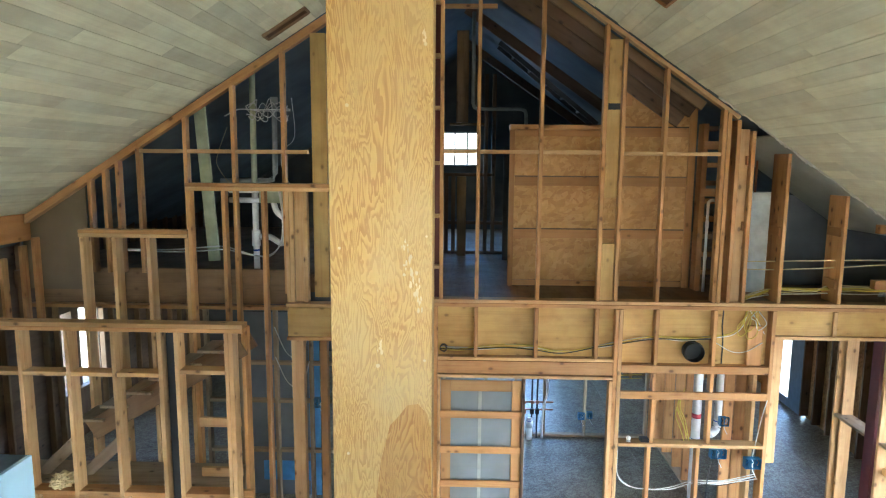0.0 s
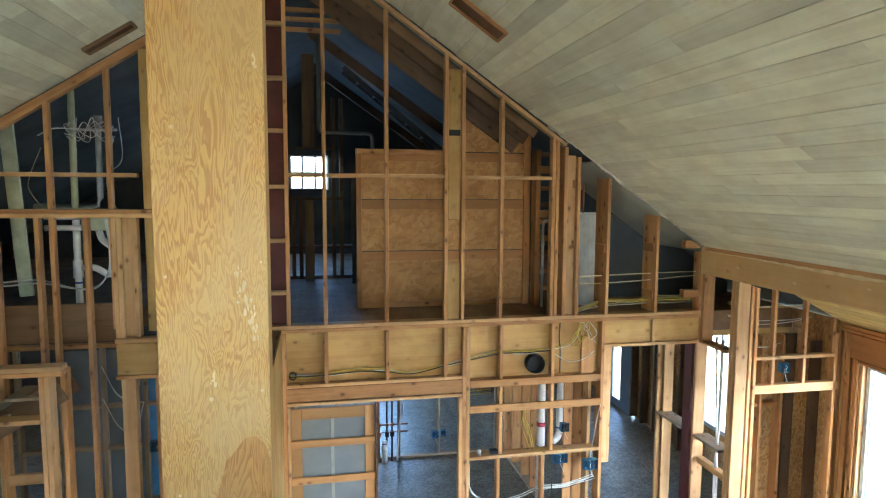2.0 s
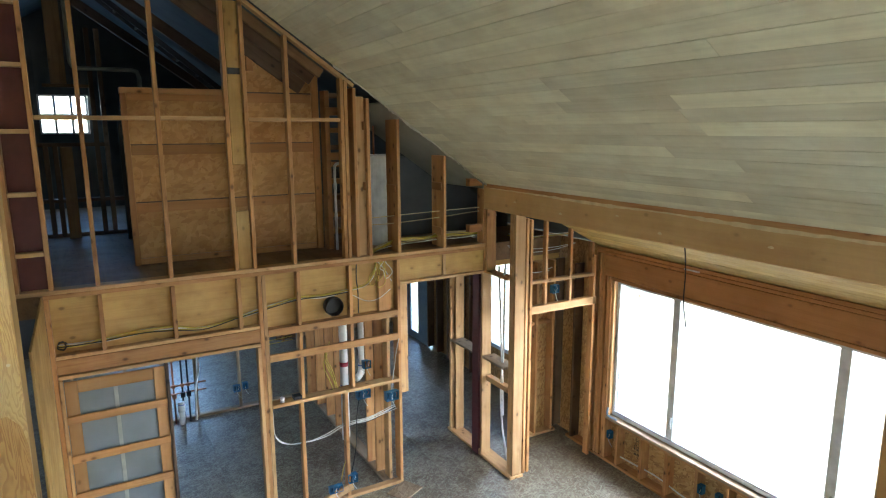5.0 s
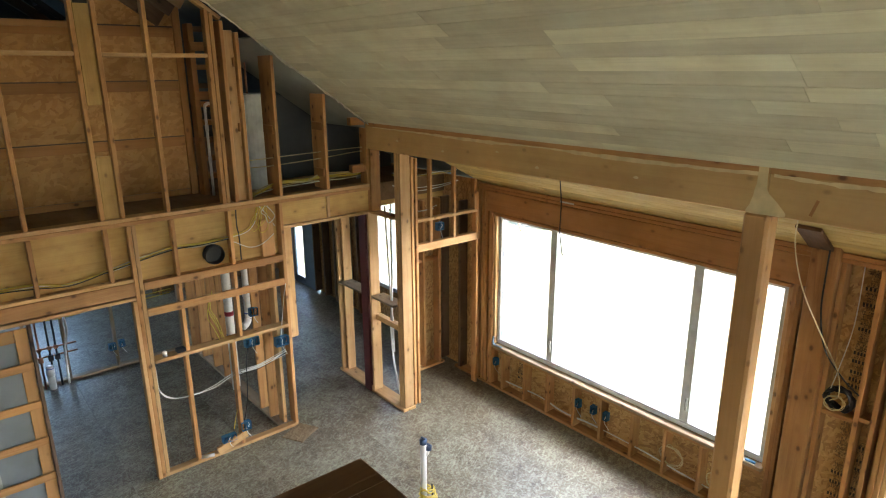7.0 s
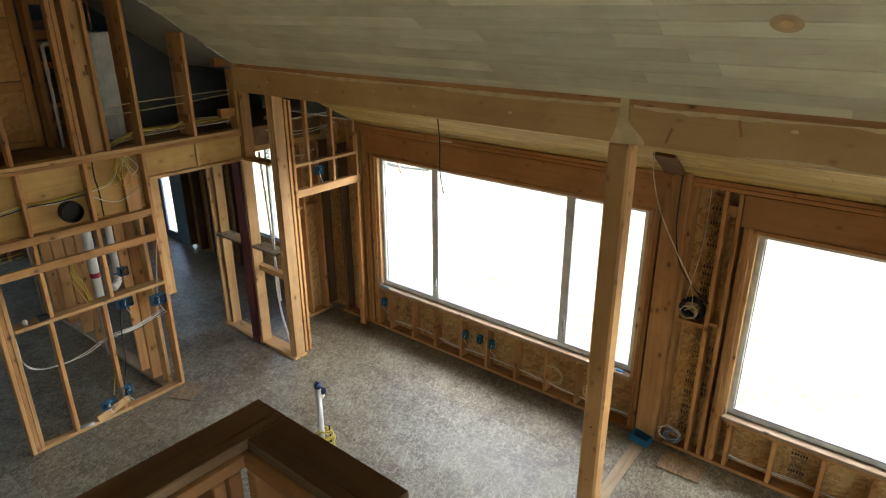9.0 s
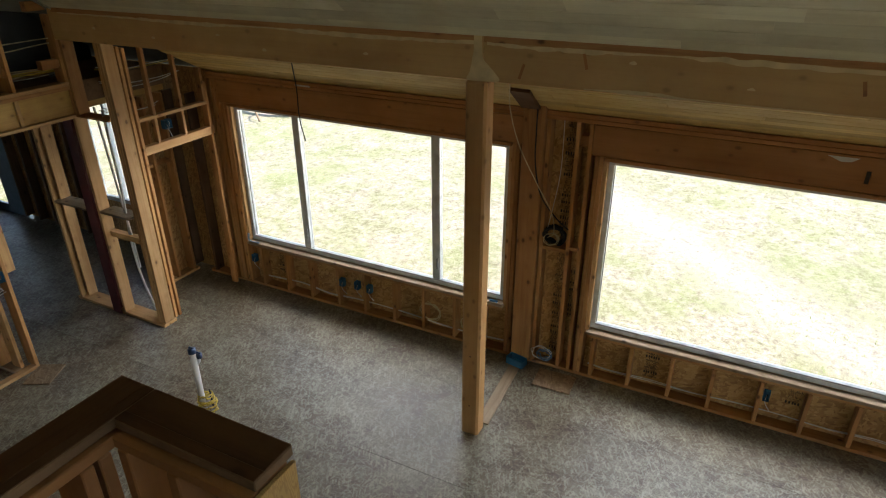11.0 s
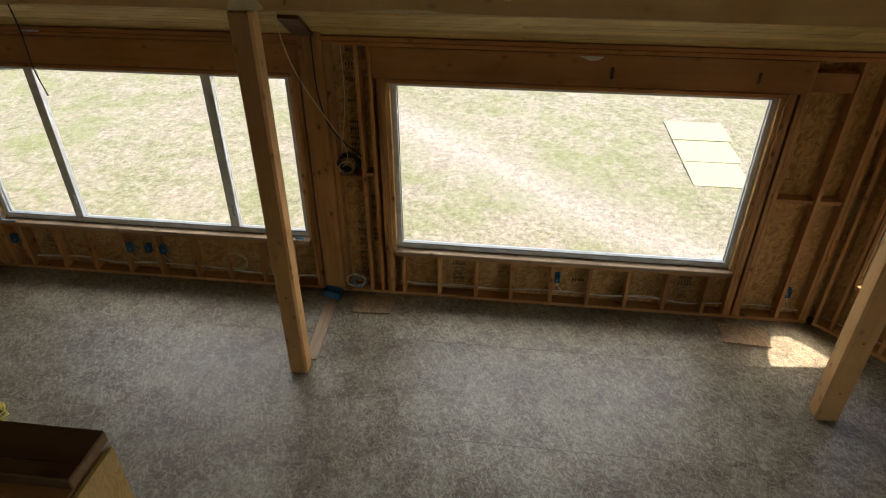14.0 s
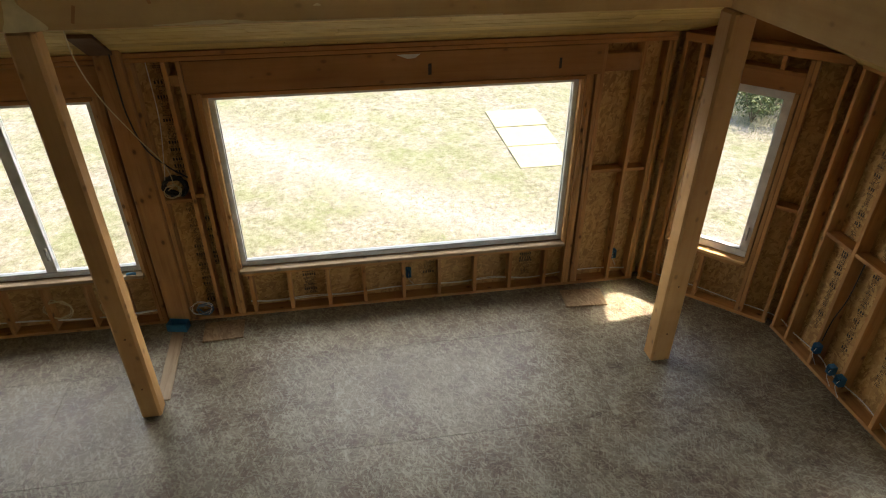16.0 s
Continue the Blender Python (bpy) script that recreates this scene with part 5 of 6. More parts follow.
# partition at the closet with the steel column
XF = Matrix.Identity(4)
cp = thing("closet_partition_frame", (4.75, 6.8, 0), "stud partition beside a red steel column", "stud wall")
bd("bottom_plate", cp, PALE, 4.66, 4.85, 6.02, 7.60, 0, 0.038)
bd("stud", cp, PALE, 4.66, 4.85, 7.51, 7.548, 0.038, 2.5)
bd("stud", cp, PALE, 4.72, 4.85, 7.46, 7.49, 0.038, 2.5)
bd("stud", cp, PALE, 4.66, 4.80, 6.69, 6.728, 0.038, 2.5)
bd("block_shelf", cp, GREY_PINE, 4.655, 4.85, 6.93, 7.505, 1.36, 1.39)
bd("block_shelf", cp, GREY_PINE, 4.655, 4.85, 6.2, 6.685, 1.375, 1.405)
bd("blocking", cp, PALE, 4.72, 4.80, 6.2, 6.685, 1.06, 1.13)
bd("header_joist", cp, PINE, 4.66, 4.80, 6.15, 7.6, 2.5, 2.53)
bd("post_stud", cp, PALE, 4.69, 4.83, 6.03, 6.068, 0.038, 3.30)
bd("post_stud", cp, PALE, 4.69, 4.83, 6.071, 6.109, 0.038, 3.30)
bd("post_stud", cp, PALE, 4.69, 4.83, 6.112, 6.15, 0.038, 3.30)
bd("post_stud", cp, PINE, 4.845, 4.883, 6.03, 6.12, 0.038, 3.24)
bd("post_stud", cp, PINE, 4.905, 4.943, 6.03, 6.12, 0.038, 3.22)
bd("end_post", cp, PINE, 4.665, 4.8, 6.66, 6.70, 2.5, 3.3)
bd("end_post", cp, PINE, 4.665, 4.8, 6.60, 6.64, 2.5, 3.3)
bd("joist", cp, RIM, 4.8, 6.0, 6.85, 6.9, 2.52, 2.8)
steel = thing("steel_column", (4.72, 6.83, 0), "dark red primed steel column", "column")
bd("flange", steel, STEEL, 4.65, 4.66, 6.76, 6.91, 0, 2.52, 0.002)
bd("flange", steel, STEEL, 4.79, 4.80, 6.76, 6.91, 0, 2.52, 0.002)
bd("web", steel, STEEL, 4.66, 4.79, 6.83, 6.838, 0, 2.52, 0.001)

closet = thing("closet_front_frame", (5.45, 6.1, 0), "closet front framing with a header and cripple studs", "stud wall")
bd("header", closet, PALE, 4.945, 5.96, 6.04, 6.12, 2.07, 2.165)
bd("blocking", closet, PALE, 4.945, 5.93, 6.04, 6.12, 2.44, 2.478)
for x in (5.16, 5.54):
    bd("cripple_stud", closet, PINE, x - 0.019, x + 0.019, 6.05, 6.11, 2.167, 3.45 - (x - 4.8) * 0.5)
bd("cripple_stud", closet, PINE, 5.86, 5.9, 6.04, 6.12, 2.48, 2.87)
bd("jamb_stud", closet, PINE, 5.9, 5.938, 6.04, 6.13, 0.0, 2.7)
back = thing("closet_back_frame", (5.4, 6.85, 0), "dark closet back wall of studs and strand board", "stud wall")
bd("sheathing_panel", back, OSB_WALL, 5.27, 5.98, 6.94, 6.952, 0, 2.5, 0.001)
for x in (5.29, 5.33, 5.62, 5.9):
    bd("stud", back, PINE, x - 0.019, x + 0.019, 6.80, 6.938, 0.04, 2.5)
bd("bottom_plate", back, PALE, 5.27, 5.98, 6.80, 6.938, 0, 0.038)
bd("blocking", back, FIR, 5.36, 5.88, 6.83, 6.93, 1.62, 1.66)
stamp(back, 5.44, 6.936, 0.3, 2.4, 0.09, "x", 41)
hn = thing("hall_end_frame", (5.3, 12.6, 0), "dark stud wall at the end of the hall", "stud wall")
for k in range(7):
    bd("stud", hn, FIR, 3.6 + 0.36 * k, 3.638 + 0.36 * k, 12.6, 12.74, 0, 2.5)
bd("sheathing_panel", hn, BROWN, 3.5, 6.1, 12.745, 12.76, 0, 2.5, 0.001)

# ---- guard wall in front of the camera ----
kw = thing("guard_wall_frame", (1.25, 1.5, 0), "framed guard wall with a dark planed cap", "guard wall")
CZ = 3.10
for x0, x1, y0, y1 in ((1.225, 1.362, 1.0, 1.476), (-0.6, 1.362, 1.478, 1.613)):
    cap = bd("cap_board", kw, BROWN, x0, x1, y0, y1, CZ - 0.036, CZ - 0.0045, 0.003)
    if y1 - y0 > x1 - x0:
        planks = ((x0 + 0.002, x0 + 0.036, y0 + 0.002, y1 - 0.002), (x0 + 0.038, x1 - 0.002, y0 + 0.002, y1 - 0.002))
    else:
        planks = ((x0 + 0.002, x1 - 0.002, y0 + 0.002, y0 + 0.036), (x0 + 0.002, x1 - 0.002, y0 + 0.038, y1 - 0.002))
    for a, c, d, e in planks:
        bd("stained_plank", cap, CAP, a, c, d, e, CZ - 0.004, CZ, 0.001, "dark stained top plank")
bd("top_plate", kw, FIR, 1.20, 1.34, 1.002, 1.5, CZ - 0.074, CZ - 0.038)
bd("top_plate", kw, FIR, -0.6, 1.34, 1.46, 1.60, CZ - 0.074, CZ - 0.038)
for y in (1.02, 1.24, 1.42):
    bd("stud", kw, FIR, 1.20, 1.34, y, y + 0.038, 0, CZ - 0.076)
for x in (1.15, 1.1, 0.72, 0.3, -0.1, -0.5):
    bd("stud", kw, FIR, x, x + 0.038, 1.46, 1.60, 0, CZ - 0.076)
bd("end_panel", kw, PLY_COLUMN, 1.2, 1.35, 0.985, 0.998, 0, CZ - 0.04, 0.001)

# ---- services on the north wall ----
XF = NORTH
rng = random.Random(17)


def bundle(name, label, pts, colours, spread=0.012, r=0.0045, seed=0):
    """Several cables that run together along one line."""
    ob = thing(name, pts[0], label, "cable", "house wiring")
    rg = random.Random(seed)
    for m in colours:
        o = Vector((rg.uniform(-1, 1) * spread * 0.5, rg.uniform(-1, 1) * spread, rg.uniform(-1, 1) * spread))
        tube("cable", ob, m, [Vector(p) + o + Vector((0, 0, rg.uniform(-1, 1) * spread)) for p in pts], r, 5)
    return ob


CY = FY + 0.055
bundle("wiring_run", "yellow and white cables stapled along the rim beam",
       [(0.1, CY, 2.34), (0.28, CY, 2.33), (0.464, CY, 2.345), (0.8, CY, 2.37), (1.083, CY, 2.355), (1.36, CY, 2.315), (1.70, CY, 2.37), (1.9, CY, 2.41), (2.3, CY, 2.48), (2.6, CY, 2.47), (2.895, CY, 2.50)],
       [YELLOW, WHITE_CABLE, YELLOW, METAL, YELLOW, BLACK], 0.014, 0.006, seed=1)
bundle("wiring_run", "yellow cables dropping from the loft edge",
       [(2.895, CY, 2.50), (3.08, CY, 2.54), (3.18, CY, 2.63), (3.22, CY, 2.74), (3.23, CY, 2.80)], [YELLOW, YELLOW, WHITE_CABLE, YELLOW], 0.02, seed=2)
bundle("wiring_run", "white cable looping below the loft edge", [(3.26, CY, 2.79), (3.35, CY, 2.66), (3.42, CY, 2.55)], [WHITE_CABLE, WHITE_CABLE], 0.012, seed=3)
bundle("wiring_run", "thin white cable sagging across the rim", [(2.93, CY, 2.45), (3.1, CY, 2.36), (3.25, CY, 2.36), (3.4, CY, 2.44)], [WHITE_CABLE], seed=4)
bundle("wiring_run", "black cable hanging from the loft edge", [(2.99, CY, 2.79), (2.985, CY, 2.6), (3.0, CY, 2.45), (3.0, CY, 2.22)], [BLACK], r=0.007, seed=5)
for k, (x, z) in enumerate(((3.12, 2.62), (3.18, 2.66), (3.2, 2.58), (3.3, 2.68))):
    bundle("wiring_run", "loose yellow cable loop hanging below the loft edge", [(3.24 + 0.03 * k, CY - 0.02, 2.8), (3.2 + 0.02 * k, CY - 0.04, 2.72), (x, CY - 0.05, z), (x + 0.04, CY - 0.03, z - 0.09), (x + 0.12, CY - 0.03, z - 0.02), (3.28 + 0.02 * k, CY - 0.02, 2.79)], [YELLOW if k < 3 else WHITE_CABLE], 0.008, 0.0045, 40 + k)
loops("cable", thing("cable_bunch", (0.12, CY, 2.33), "bunch of dark cables tied at a stud", "cable", "house wiring"), BLACK, (0.13, CY, 2.34), (0.2, 1, 0.1), 0.035, 3, 0.005, 4)
bundle("wiring_run", "bundle of yellow and white cables lying along the loft edge",
       [(3.2, FY + 0.2, 2.86), (3.36, FY + 0.18, 2.93), (3.55, FY + 0.17, 2.965), (3.9, FY + 0.17, 2.96), (4.1, FY + 0.17, 2.985), (4.45, FY + 0.17, 2.975), (4.9, FY + 0.2, 2.96)],
       [YELLOW, CREAM, YELLOW, CREAM, YELLOW, WHITE_CABLE, YELLOW, CREAM], 0.026, 0.006, seed=6)
bundle("wiring_run", "two pale cables strung through the studs", [(3.2, FY + 0.11, 3.28), (3.505, FY + 0.1, 3.285), (4.1, FY + 0.1, 3.30), (4.66, FY + 0.1, 3.31), (5.2, FY + 0.1, 3.3)], [CREAM], 0.004, 0.006, 7)
bundle("wiring_run", "two pale cables strung through the studs", [(3.2, FY + 0.11, 3.20), (3.505, FY + 0.1, 3.205), (4.1, FY + 0.1, 3.23), (4.66, FY + 0.1, 3.26), (5.2, FY + 0.1, 3.25)], [CREAM], 0.004, 0.006, 8)
bundle("wiring_run", "white cables looping between studs", [(1.98, FY + 0.06, 1.25), (1.99, FY + 0.05, 1.0), (2.1, FY + 0.05, 0.87), (2.3, FY + 0.05, 0.83), (2.55, FY + 0.05, 0.85), (2.8, FY + 0.05, 0.92), (3.1, FY + 0.06, 0.93), (3.44, FY + 0.07, 1.0)],
       [WHITE_CABLE, WHITE_CABLE, WHITE_CABLE], 0.014, 0.0042, 9)
bundle("wiring_run", "white cables looping between studs", [(2.8, FY + 0.05, 0.9), (3.1, FY + 0.07, 0.9), (3.44, FY + 0.07, 0.96)], [WHITE_CABLE, BLACK, WHITE_CABLE, WHITE_CABLE], 0.026, 0.0042, 10)
bundle("wiring_run", "yellow cables bunched behind the ledger", [(2.62, FY + 0.05, 1.88), (2.6, FY + 0.1, 1.7), (2.66, FY + 0.1, 1.55), (2.7, FY + 0.06, 1.375)], [YELLOW, YELLOW, YELLOW, YELLOW], 0.04, 0.005, 11)
bundle("wiring_run", "dark cable running down a stud", [(2.98, FY + 0.05, 1.24), (2.93, FY + 0.03, 1.0), (2.9, FY + 0.02, 0.6), (2.83, FY + 0.03, 0.25)], [BLACK], 0.004, 0.006, 12)
bundle("wiring_run", "yellow cable stub by the bottom box", [(2.72, FY + 0.05, 0.24), (2.76, FY + 0.05, 0.4), (2.80, FY + 0.05, 0.5)], [YELLOW, YELLOW], 0.006, 0.005, 13)
bundle("wiring_run", "white cable stapled beside the hall opening", [(3.47, FY - 0.004, 1.85), (3.43, FY - 0.01, 1.7), (3.4, FY - 0.006, 1.5), (3.36, FY - 0.006, 1.24)], [WHITE_CABLE], 0.002, 0.005, 14)

vent = thing("vent_duct", (2.70, FY, 2.345), "round black vent duct through the rim beam", "vent")
bm = bmesh.new()
bmesh.ops.create_cone(bm, cap_ends=False, segments=28, radius1=0.1, radius2=0.1, depth=0.26)
part("duct", bm, BLACK, vent, m=XF @ Matrix.Translation((2.70, FY + 0.12, 2.345)) @ Matrix.Rotation(radians(90), 4, "X"), smooth=True)
# black disc before the rim beam, painted in for the darkness inside the duct
bm = bmesh.new()
bmesh.ops.create_circle(bm, cap_ends=True, segments=28, radius=0.099)
part("duct_end", bm, BLACK, vent, m=XF @ Matrix.Translation((2.70, FY + 0.091, 2.345)) @ Matrix.Rotation(radians(90), 4, "X"))
tube("collar", vent, BLACK, [(2.70 + 0.103 * math.cos(a * 0.2618), FY + 0.03, 2.345 + 0.103 * math.sin(a * 0.2618)) for a in range(25)], 0.005, 6, straight=True)

outlet_box((3.0, FY - 0.005, 1.27), (0, -1, 0), 0.16, 0.1, 0.07)
outlet_box((3.36, FY - 0.005, 1.17), (0, -1, 0), 0.16, 0.11, 0.07)
outlet_box((2.84, FY + 0.0, 0.26), (0, -1, 0), 0.11, 0.1, 0.07)
outlet_box((2.64, FY + 0.02, 0.17), (0, -1, 0), 0.16, 0.08, 0.06)
outlet_box((3.30, 7.25, 1.37), (0, -1, 0), 0.1, 0.1, 0.07)
socket = thing("lamp_holder", (2.08, FY + 0.03, 1.365), "small bare white lamp holder on the shelf plate", "lamp holder")
bm = bmesh.new()
bmesh.ops.create_uvsphere(bm, u_segments=12, v_segments=8, radius=0.025)
part("bulb", bm, PVC, socket, m=XF @ Matrix.Translation((2.08, FY + 0.03, 1.40)), smooth=True)
part_bm = bmesh.new()
bmesh.ops.create_cone(part_bm, cap_ends=True, segments=12, radius1=0.025, radius2=0.018, depth=0.03)
part("base", part_bm, METAL, socket, m=XF @ Matrix.Translation((2.08, FY + 0.03, 1.378)), smooth=True)
clamp = thing("pipe_offcut", (2.33, FY + 0.05, 0.06), "short grey metal pipe offcut on the bottom plate", "pipe")
tube("pipe", clamp, METAL, [(2.30, FY + 0.02, 0.062), (2.44, FY - 0.03, 0.062)], 0.02, 10, straight=True)
clamp2 = thing("dark_offcut", (2.2, FY + 0.05, 1.365), "dark block on the shelf plate", "offcut")
bd("block", clamp2, BLACK, 2.2, 2.29, FY, FY + 0.08, 1.366, 1.405)


def drain(x, y, z0, z1, r=0.045, couplings=(), group="drain pipes"):
    ob = thing("drain_pipe", (x, y, z0), "white plastic drain pipe in the stud wall", "pipe", group)
    tube("pipe", ob, PVC, [(x, y, z0), (x, y, z1)], r, 14, straight=True)
    for z in couplings:
        tube("coupling", ob, PVC, [(x, y, z - 0.05), (x, y, z + 0.05)], r * 1.18, 14, straight=True)
        tube("primer_ring", ob, PURPLE, [(x, y, z + 0.052), (x, y, z + 0.062)], r * 1.05, 14, straight=True)
    return ob


stack = drain(3.3, 8.05, 0.0, 2.61, 0.055, (0.75,))
tube("repair_band", stack, RED_PRIMER, [(3.3, 8.05, 1.08), (3.3, 8.05, 1.14)], 0.058, 14, straight=True, label="red marked band")
side = drain(3.38, 7.6, 1.22, 2.61, 0.042, (1.5,))
tube("elbow", side, PVC, [(3.38, 7.6, 1.25), (3.37, 7.59, 1.16), (3.33, 7.57, 1.1), (3.27, 7.54, 1.08)], 0.046, 12)
tube("primer_ring", side, PURPLE, [(3.38, 7.6, 1.225), (3.38, 7.6, 1.24)], 0.05, 12, straight=True)
# plumbing on the back partition
man = thing("water_manifold", (1.45, 9.75, 0), "copper water pipes with black shut-off fittings", "plumbing")
for z in (0.46, 0.58):
    tube("pipe", man, COPPER, [(1.22, 9.76, z), (1.75, 9.76, z)], 0.012, 8, straight=True)
for x in (1.3, 1.42, 1.5):
    tube("riser", man, BLACK if x > 1.4 else COPPER, [(x, 9.75, 0.0), (x, 9.75, 1.05)], 0.013, 8, straight=True)
    bd("valve", man, COPPER if x < 1.4 else BLACK, x - 0.03, x + 0.03, 9.71, 9.77, 0.40, 0.48)
    bd("valve", man, COPPER, x - 0.025, x + 0.025, 9.72, 9.77, 0.56, 0.61)
drain(1.38, 9.70, 0.0, 0.34, 0.045, (0.25,))
hose = thing("white_hose", (1.62, 9.74, 0), "white flexible water line on a stud", "pipe")
tube("hose", hose, PVC, [(1.58, 9.74, 0.0), (1.6, 9.74, 0.5), (1.66, 9.74, 0.8), (1.62, 9.74, 1.2)], 0.016, 8)
outlet_box((2.19, 9.77, 0.36), (0, -1, 0), 0.1, 0.1)
outlet_box((2.32, 9.77, 0.38), (0, -1, 0), 0.08, 0.1)
for k, z in enumerate((0.98, 1.04)):
    bundle("wiring_run", "yellow cable strung across the partition", [(1.2, 9.79, z), (1.6, 9.79, z - 0.03), (2.2, 9.79, z), (2.7, 9.79, z - 0.02), (3.1, 9.79, z)], [YELLOW], 0.003, 0.006, 20 + k)

# loft plumbing: white pipes in grey, so the loft's shade is in their colour
lp = thing("loft_pipe", (0.5, 9.3, LOFT), "white vent pipe with bends, greyed for the loft's shade", "pipe")
tube("pipe", lp, GREY_PVC, [(0.44, 9.3, 6.3), (0.44, 9.3, 5.08), (0.46, 9.3, 5.02), (0.5, 9.3, 5.0), (1.1, 9.3, 5.0), (1.16, 9.3, 4.98), (1.18, 9.3, 4.92), (1.18, 9.3, LOFT)], 0.026, 10, straight=True)
lp2 = thing("loft_pipe", (1.05, 9.5, LOFT), "white vent pipe with bends, greyed for the loft's shade", "pipe")
tube("pipe", lp2, GREY_PVC, [(1.08, 9.5, 4.3), (1.08, 9.5, LOFT)], 0.03, 10, straight=True)

# stair well pipes
sw = thing("waste_stack", (-1.75, 7.4, 2.2), "white plastic waste pipe with a trap", "pipe")
tube("pipe", sw, CELADON, [(-2.03, 7.4, 5.25), (-2.04, 7.4, 4.0)], 0.034, 12, straight=True, label="pale green upper length")
tube("pipe", sw, PVC, [(-2.04, 7.4, 3.998), (-2.04, 7.4, 3.02)], 0.036, 12, straight=True)
tube("coupling", sw, PVC, [(-2.04, 7.4, 3.3), (-2.04, 7.4, 3.48)], 0.05, 12, straight=True)
tube("primer_ring", sw, PURPLE, [(-2.04, 7.4, 3.24), (-2.04, 7.4, 3.26)], 0.038, 12, straight=True)
tube("branch", sw, PVC, [(-2.32, 7.37, 3.93), (-1.98, 7.37, 3.93)], 0.03, 10, straight=True)
tube("branch", sw, PVC, [(-2.32, 7.37, 3.82), (-1.98, 7.37, 3.82)], 0.03, 10, straight=True)
tube("trap", sw, PVC, [(-2.0, 7.4, 3.4), (-1.88, 7.4, 3.4), (-1.74, 7.4, 3.33), (-1.68, 7.4, 3.46), (-1.7, 7.4, 3.6), (-1.8, 7.4, 3.7), (-1.84, 7.4, 3.86)], 0.034, 10)
bd("box", sw, CELADON, -1.98, -1.72, 7.36, 7.46, 3.79, 3.97, label="pale green tray")
grey = thing("vent_elbow", (-1.86, 7.6, 4.0), "dusty grey vent pipe with an elbow", "pipe", "drain pipes")
tube("pipe", grey, GREY_PVC, [(-1.85, 7.6, 4.95), (-1.86, 7.6, 4.12), (-1.89, 7.6, 4.05), (-1.95, 7.6, 4.03), (-2.5, 7.6, 4.03)], 0.032, 10, straight=True)
tube("coupling", grey, GREY_PVC, [(-1.85, 7.6, 4.9), (-1.85, 7.6, 4.98)], 0.045, 10, straight=True)
pale = thing("pale_stud", (-2.54, 7.3, 2.9), "leaning pale grey-green painted board", "board")
stick("board", pale, CELADON, (-2.64, 7.4, 4.95), (-2.53, 7.4, 3.12), 0.04, 0.13)
bundle("wiring_run", "white cables sagging across the stair well", [(-3.3, 6.95, 3.31), (-2.84, 6.95, 3.32), (-2.5, 6.95, 3.33), (-2.22, 6.95, 3.34), (-1.92, 6.95, 3.27), (-1.73, 6.95, 3.27), (-1.61, 6.95, 3.45), (-1.59, 6.95, 3.7), (-1.62, 6.95, 3.95)], [WHITE_CABLE, WHITE_CABLE], 0.024, 0.008, 30)
bundle("wiring_run", "thin white cable strung between studs", [(-2.2, 7.0, 4.72), (-2.05, 7.0, 4.78), (-1.8, 7.0, 4.775), (-1.5, 7.0, 4.78)], [WHITE_CABLE, WHITE_CABLE], 0.012, 0.005, 33)
tangle = thing("cable_bunch", (-1.75, 7.0, 4.75), "loose tangle of thin white cable hung on studs", "cable", "house wiring")
rg = random.Random(36)
for k in range(5):
    pts = [(-1.95 + 0.06 * n + rg.uniform(-0.03, 0.03), 7.0 + rg.uniform(-0.04, 0.04), 4.77 + 0.09 * math.sin(n * 1.3 + k) + rg.uniform(-0.04, 0.05)) for n in range(8)]
    tube("cable", tangle, WHITE_CABLE, pts, 0.0042, 5)
bundle("wiring_run", "white cable looping down behind the studs", [(-1.5, 7.05, 4.9), (-1.48, 7.05, 4.5), (-1.62, 7.05, 4.35), (-1.6, 7.05, 4.1), (-1.45, 7.05, 3.9)], [WHITE_CABLE], 0.01, 0.004, 34)
bundle("wiring_run", "white cable looping down behind the studs", [(-2.2, 7.05, 4.6), (-2.32, 7.05, 4.3), (-2.3, 7.05, 4.15), (-2.15, 7.05, 3.95)], [CREAM], 0.01, 0.004, 35)
outlet_box((-1.23, 6.95, 1.62), (0, -1, 0), 0.14, 0.1, 0.07)
for z in (2.1, 1.75):
    bundle("wiring_run", "white cable draped behind the stair", [(-1.8, 7.196, z + 0.3), (-1.66, 7.19, z), (-1.5, 7.19, z - 0.05), (-1.41, 7.196, z + 0.25)], [WHITE_CABLE], 0.004, 0.006, int(z * 10))
sheet = thing("blue_sheet", (-1.9, 7.9, 0), "grey blue plastic sheet with bright blue edges hung on framing", "sheet")
bd("film", sheet, FROST, -2.4, -1.6, 7.9, 7.906, 0.0, 2.4, 0.001)
bd("edge_band", sheet, SKY_PAINT, -1.598, -1.46, 7.89, 7.906, 0.0, 2.45, 0.002, "bright blue edge band")
bd("edge_band", sheet, SKY_PAINT, -2.2, -1.6, 7.885, 7.899, 0.2, 0.458, 0.002, "bright blue edge band")
carton = thing("appliance_carton", (-3.7, 5.2, 0), "tall white carton with blue edges", "carton")
bd("body", carton, CARTON, -4.35, -3.49, 4.95, 5.45, 0.0, 1.66, 0.01)
bd("front_panel", carton, TANK, -4.3, -3.6, 4.935, 4.949, 0.1, 1.6, 0.006, "white front panel")
bd("handle", carton, METAL, -3.9, -3.8, 5.15, 5.19, 1.681, 1.71, 0.006)
bd("edge_strip", carton, CARTON, -3.489, -3.45, 4.942, 5.455, 0.0, 1.68, 0.004)
bd("edge_strip", carton, DOOR_BLUE, -4.35, -3.492, 4.942, 5.455, 1.661, 1.68, 0.004)
rag = thing("crumpled_rag", (-3.0, 5.7, 1.24), "crumpled pale rag on the blocking", "rag")
bm = bmesh.new()
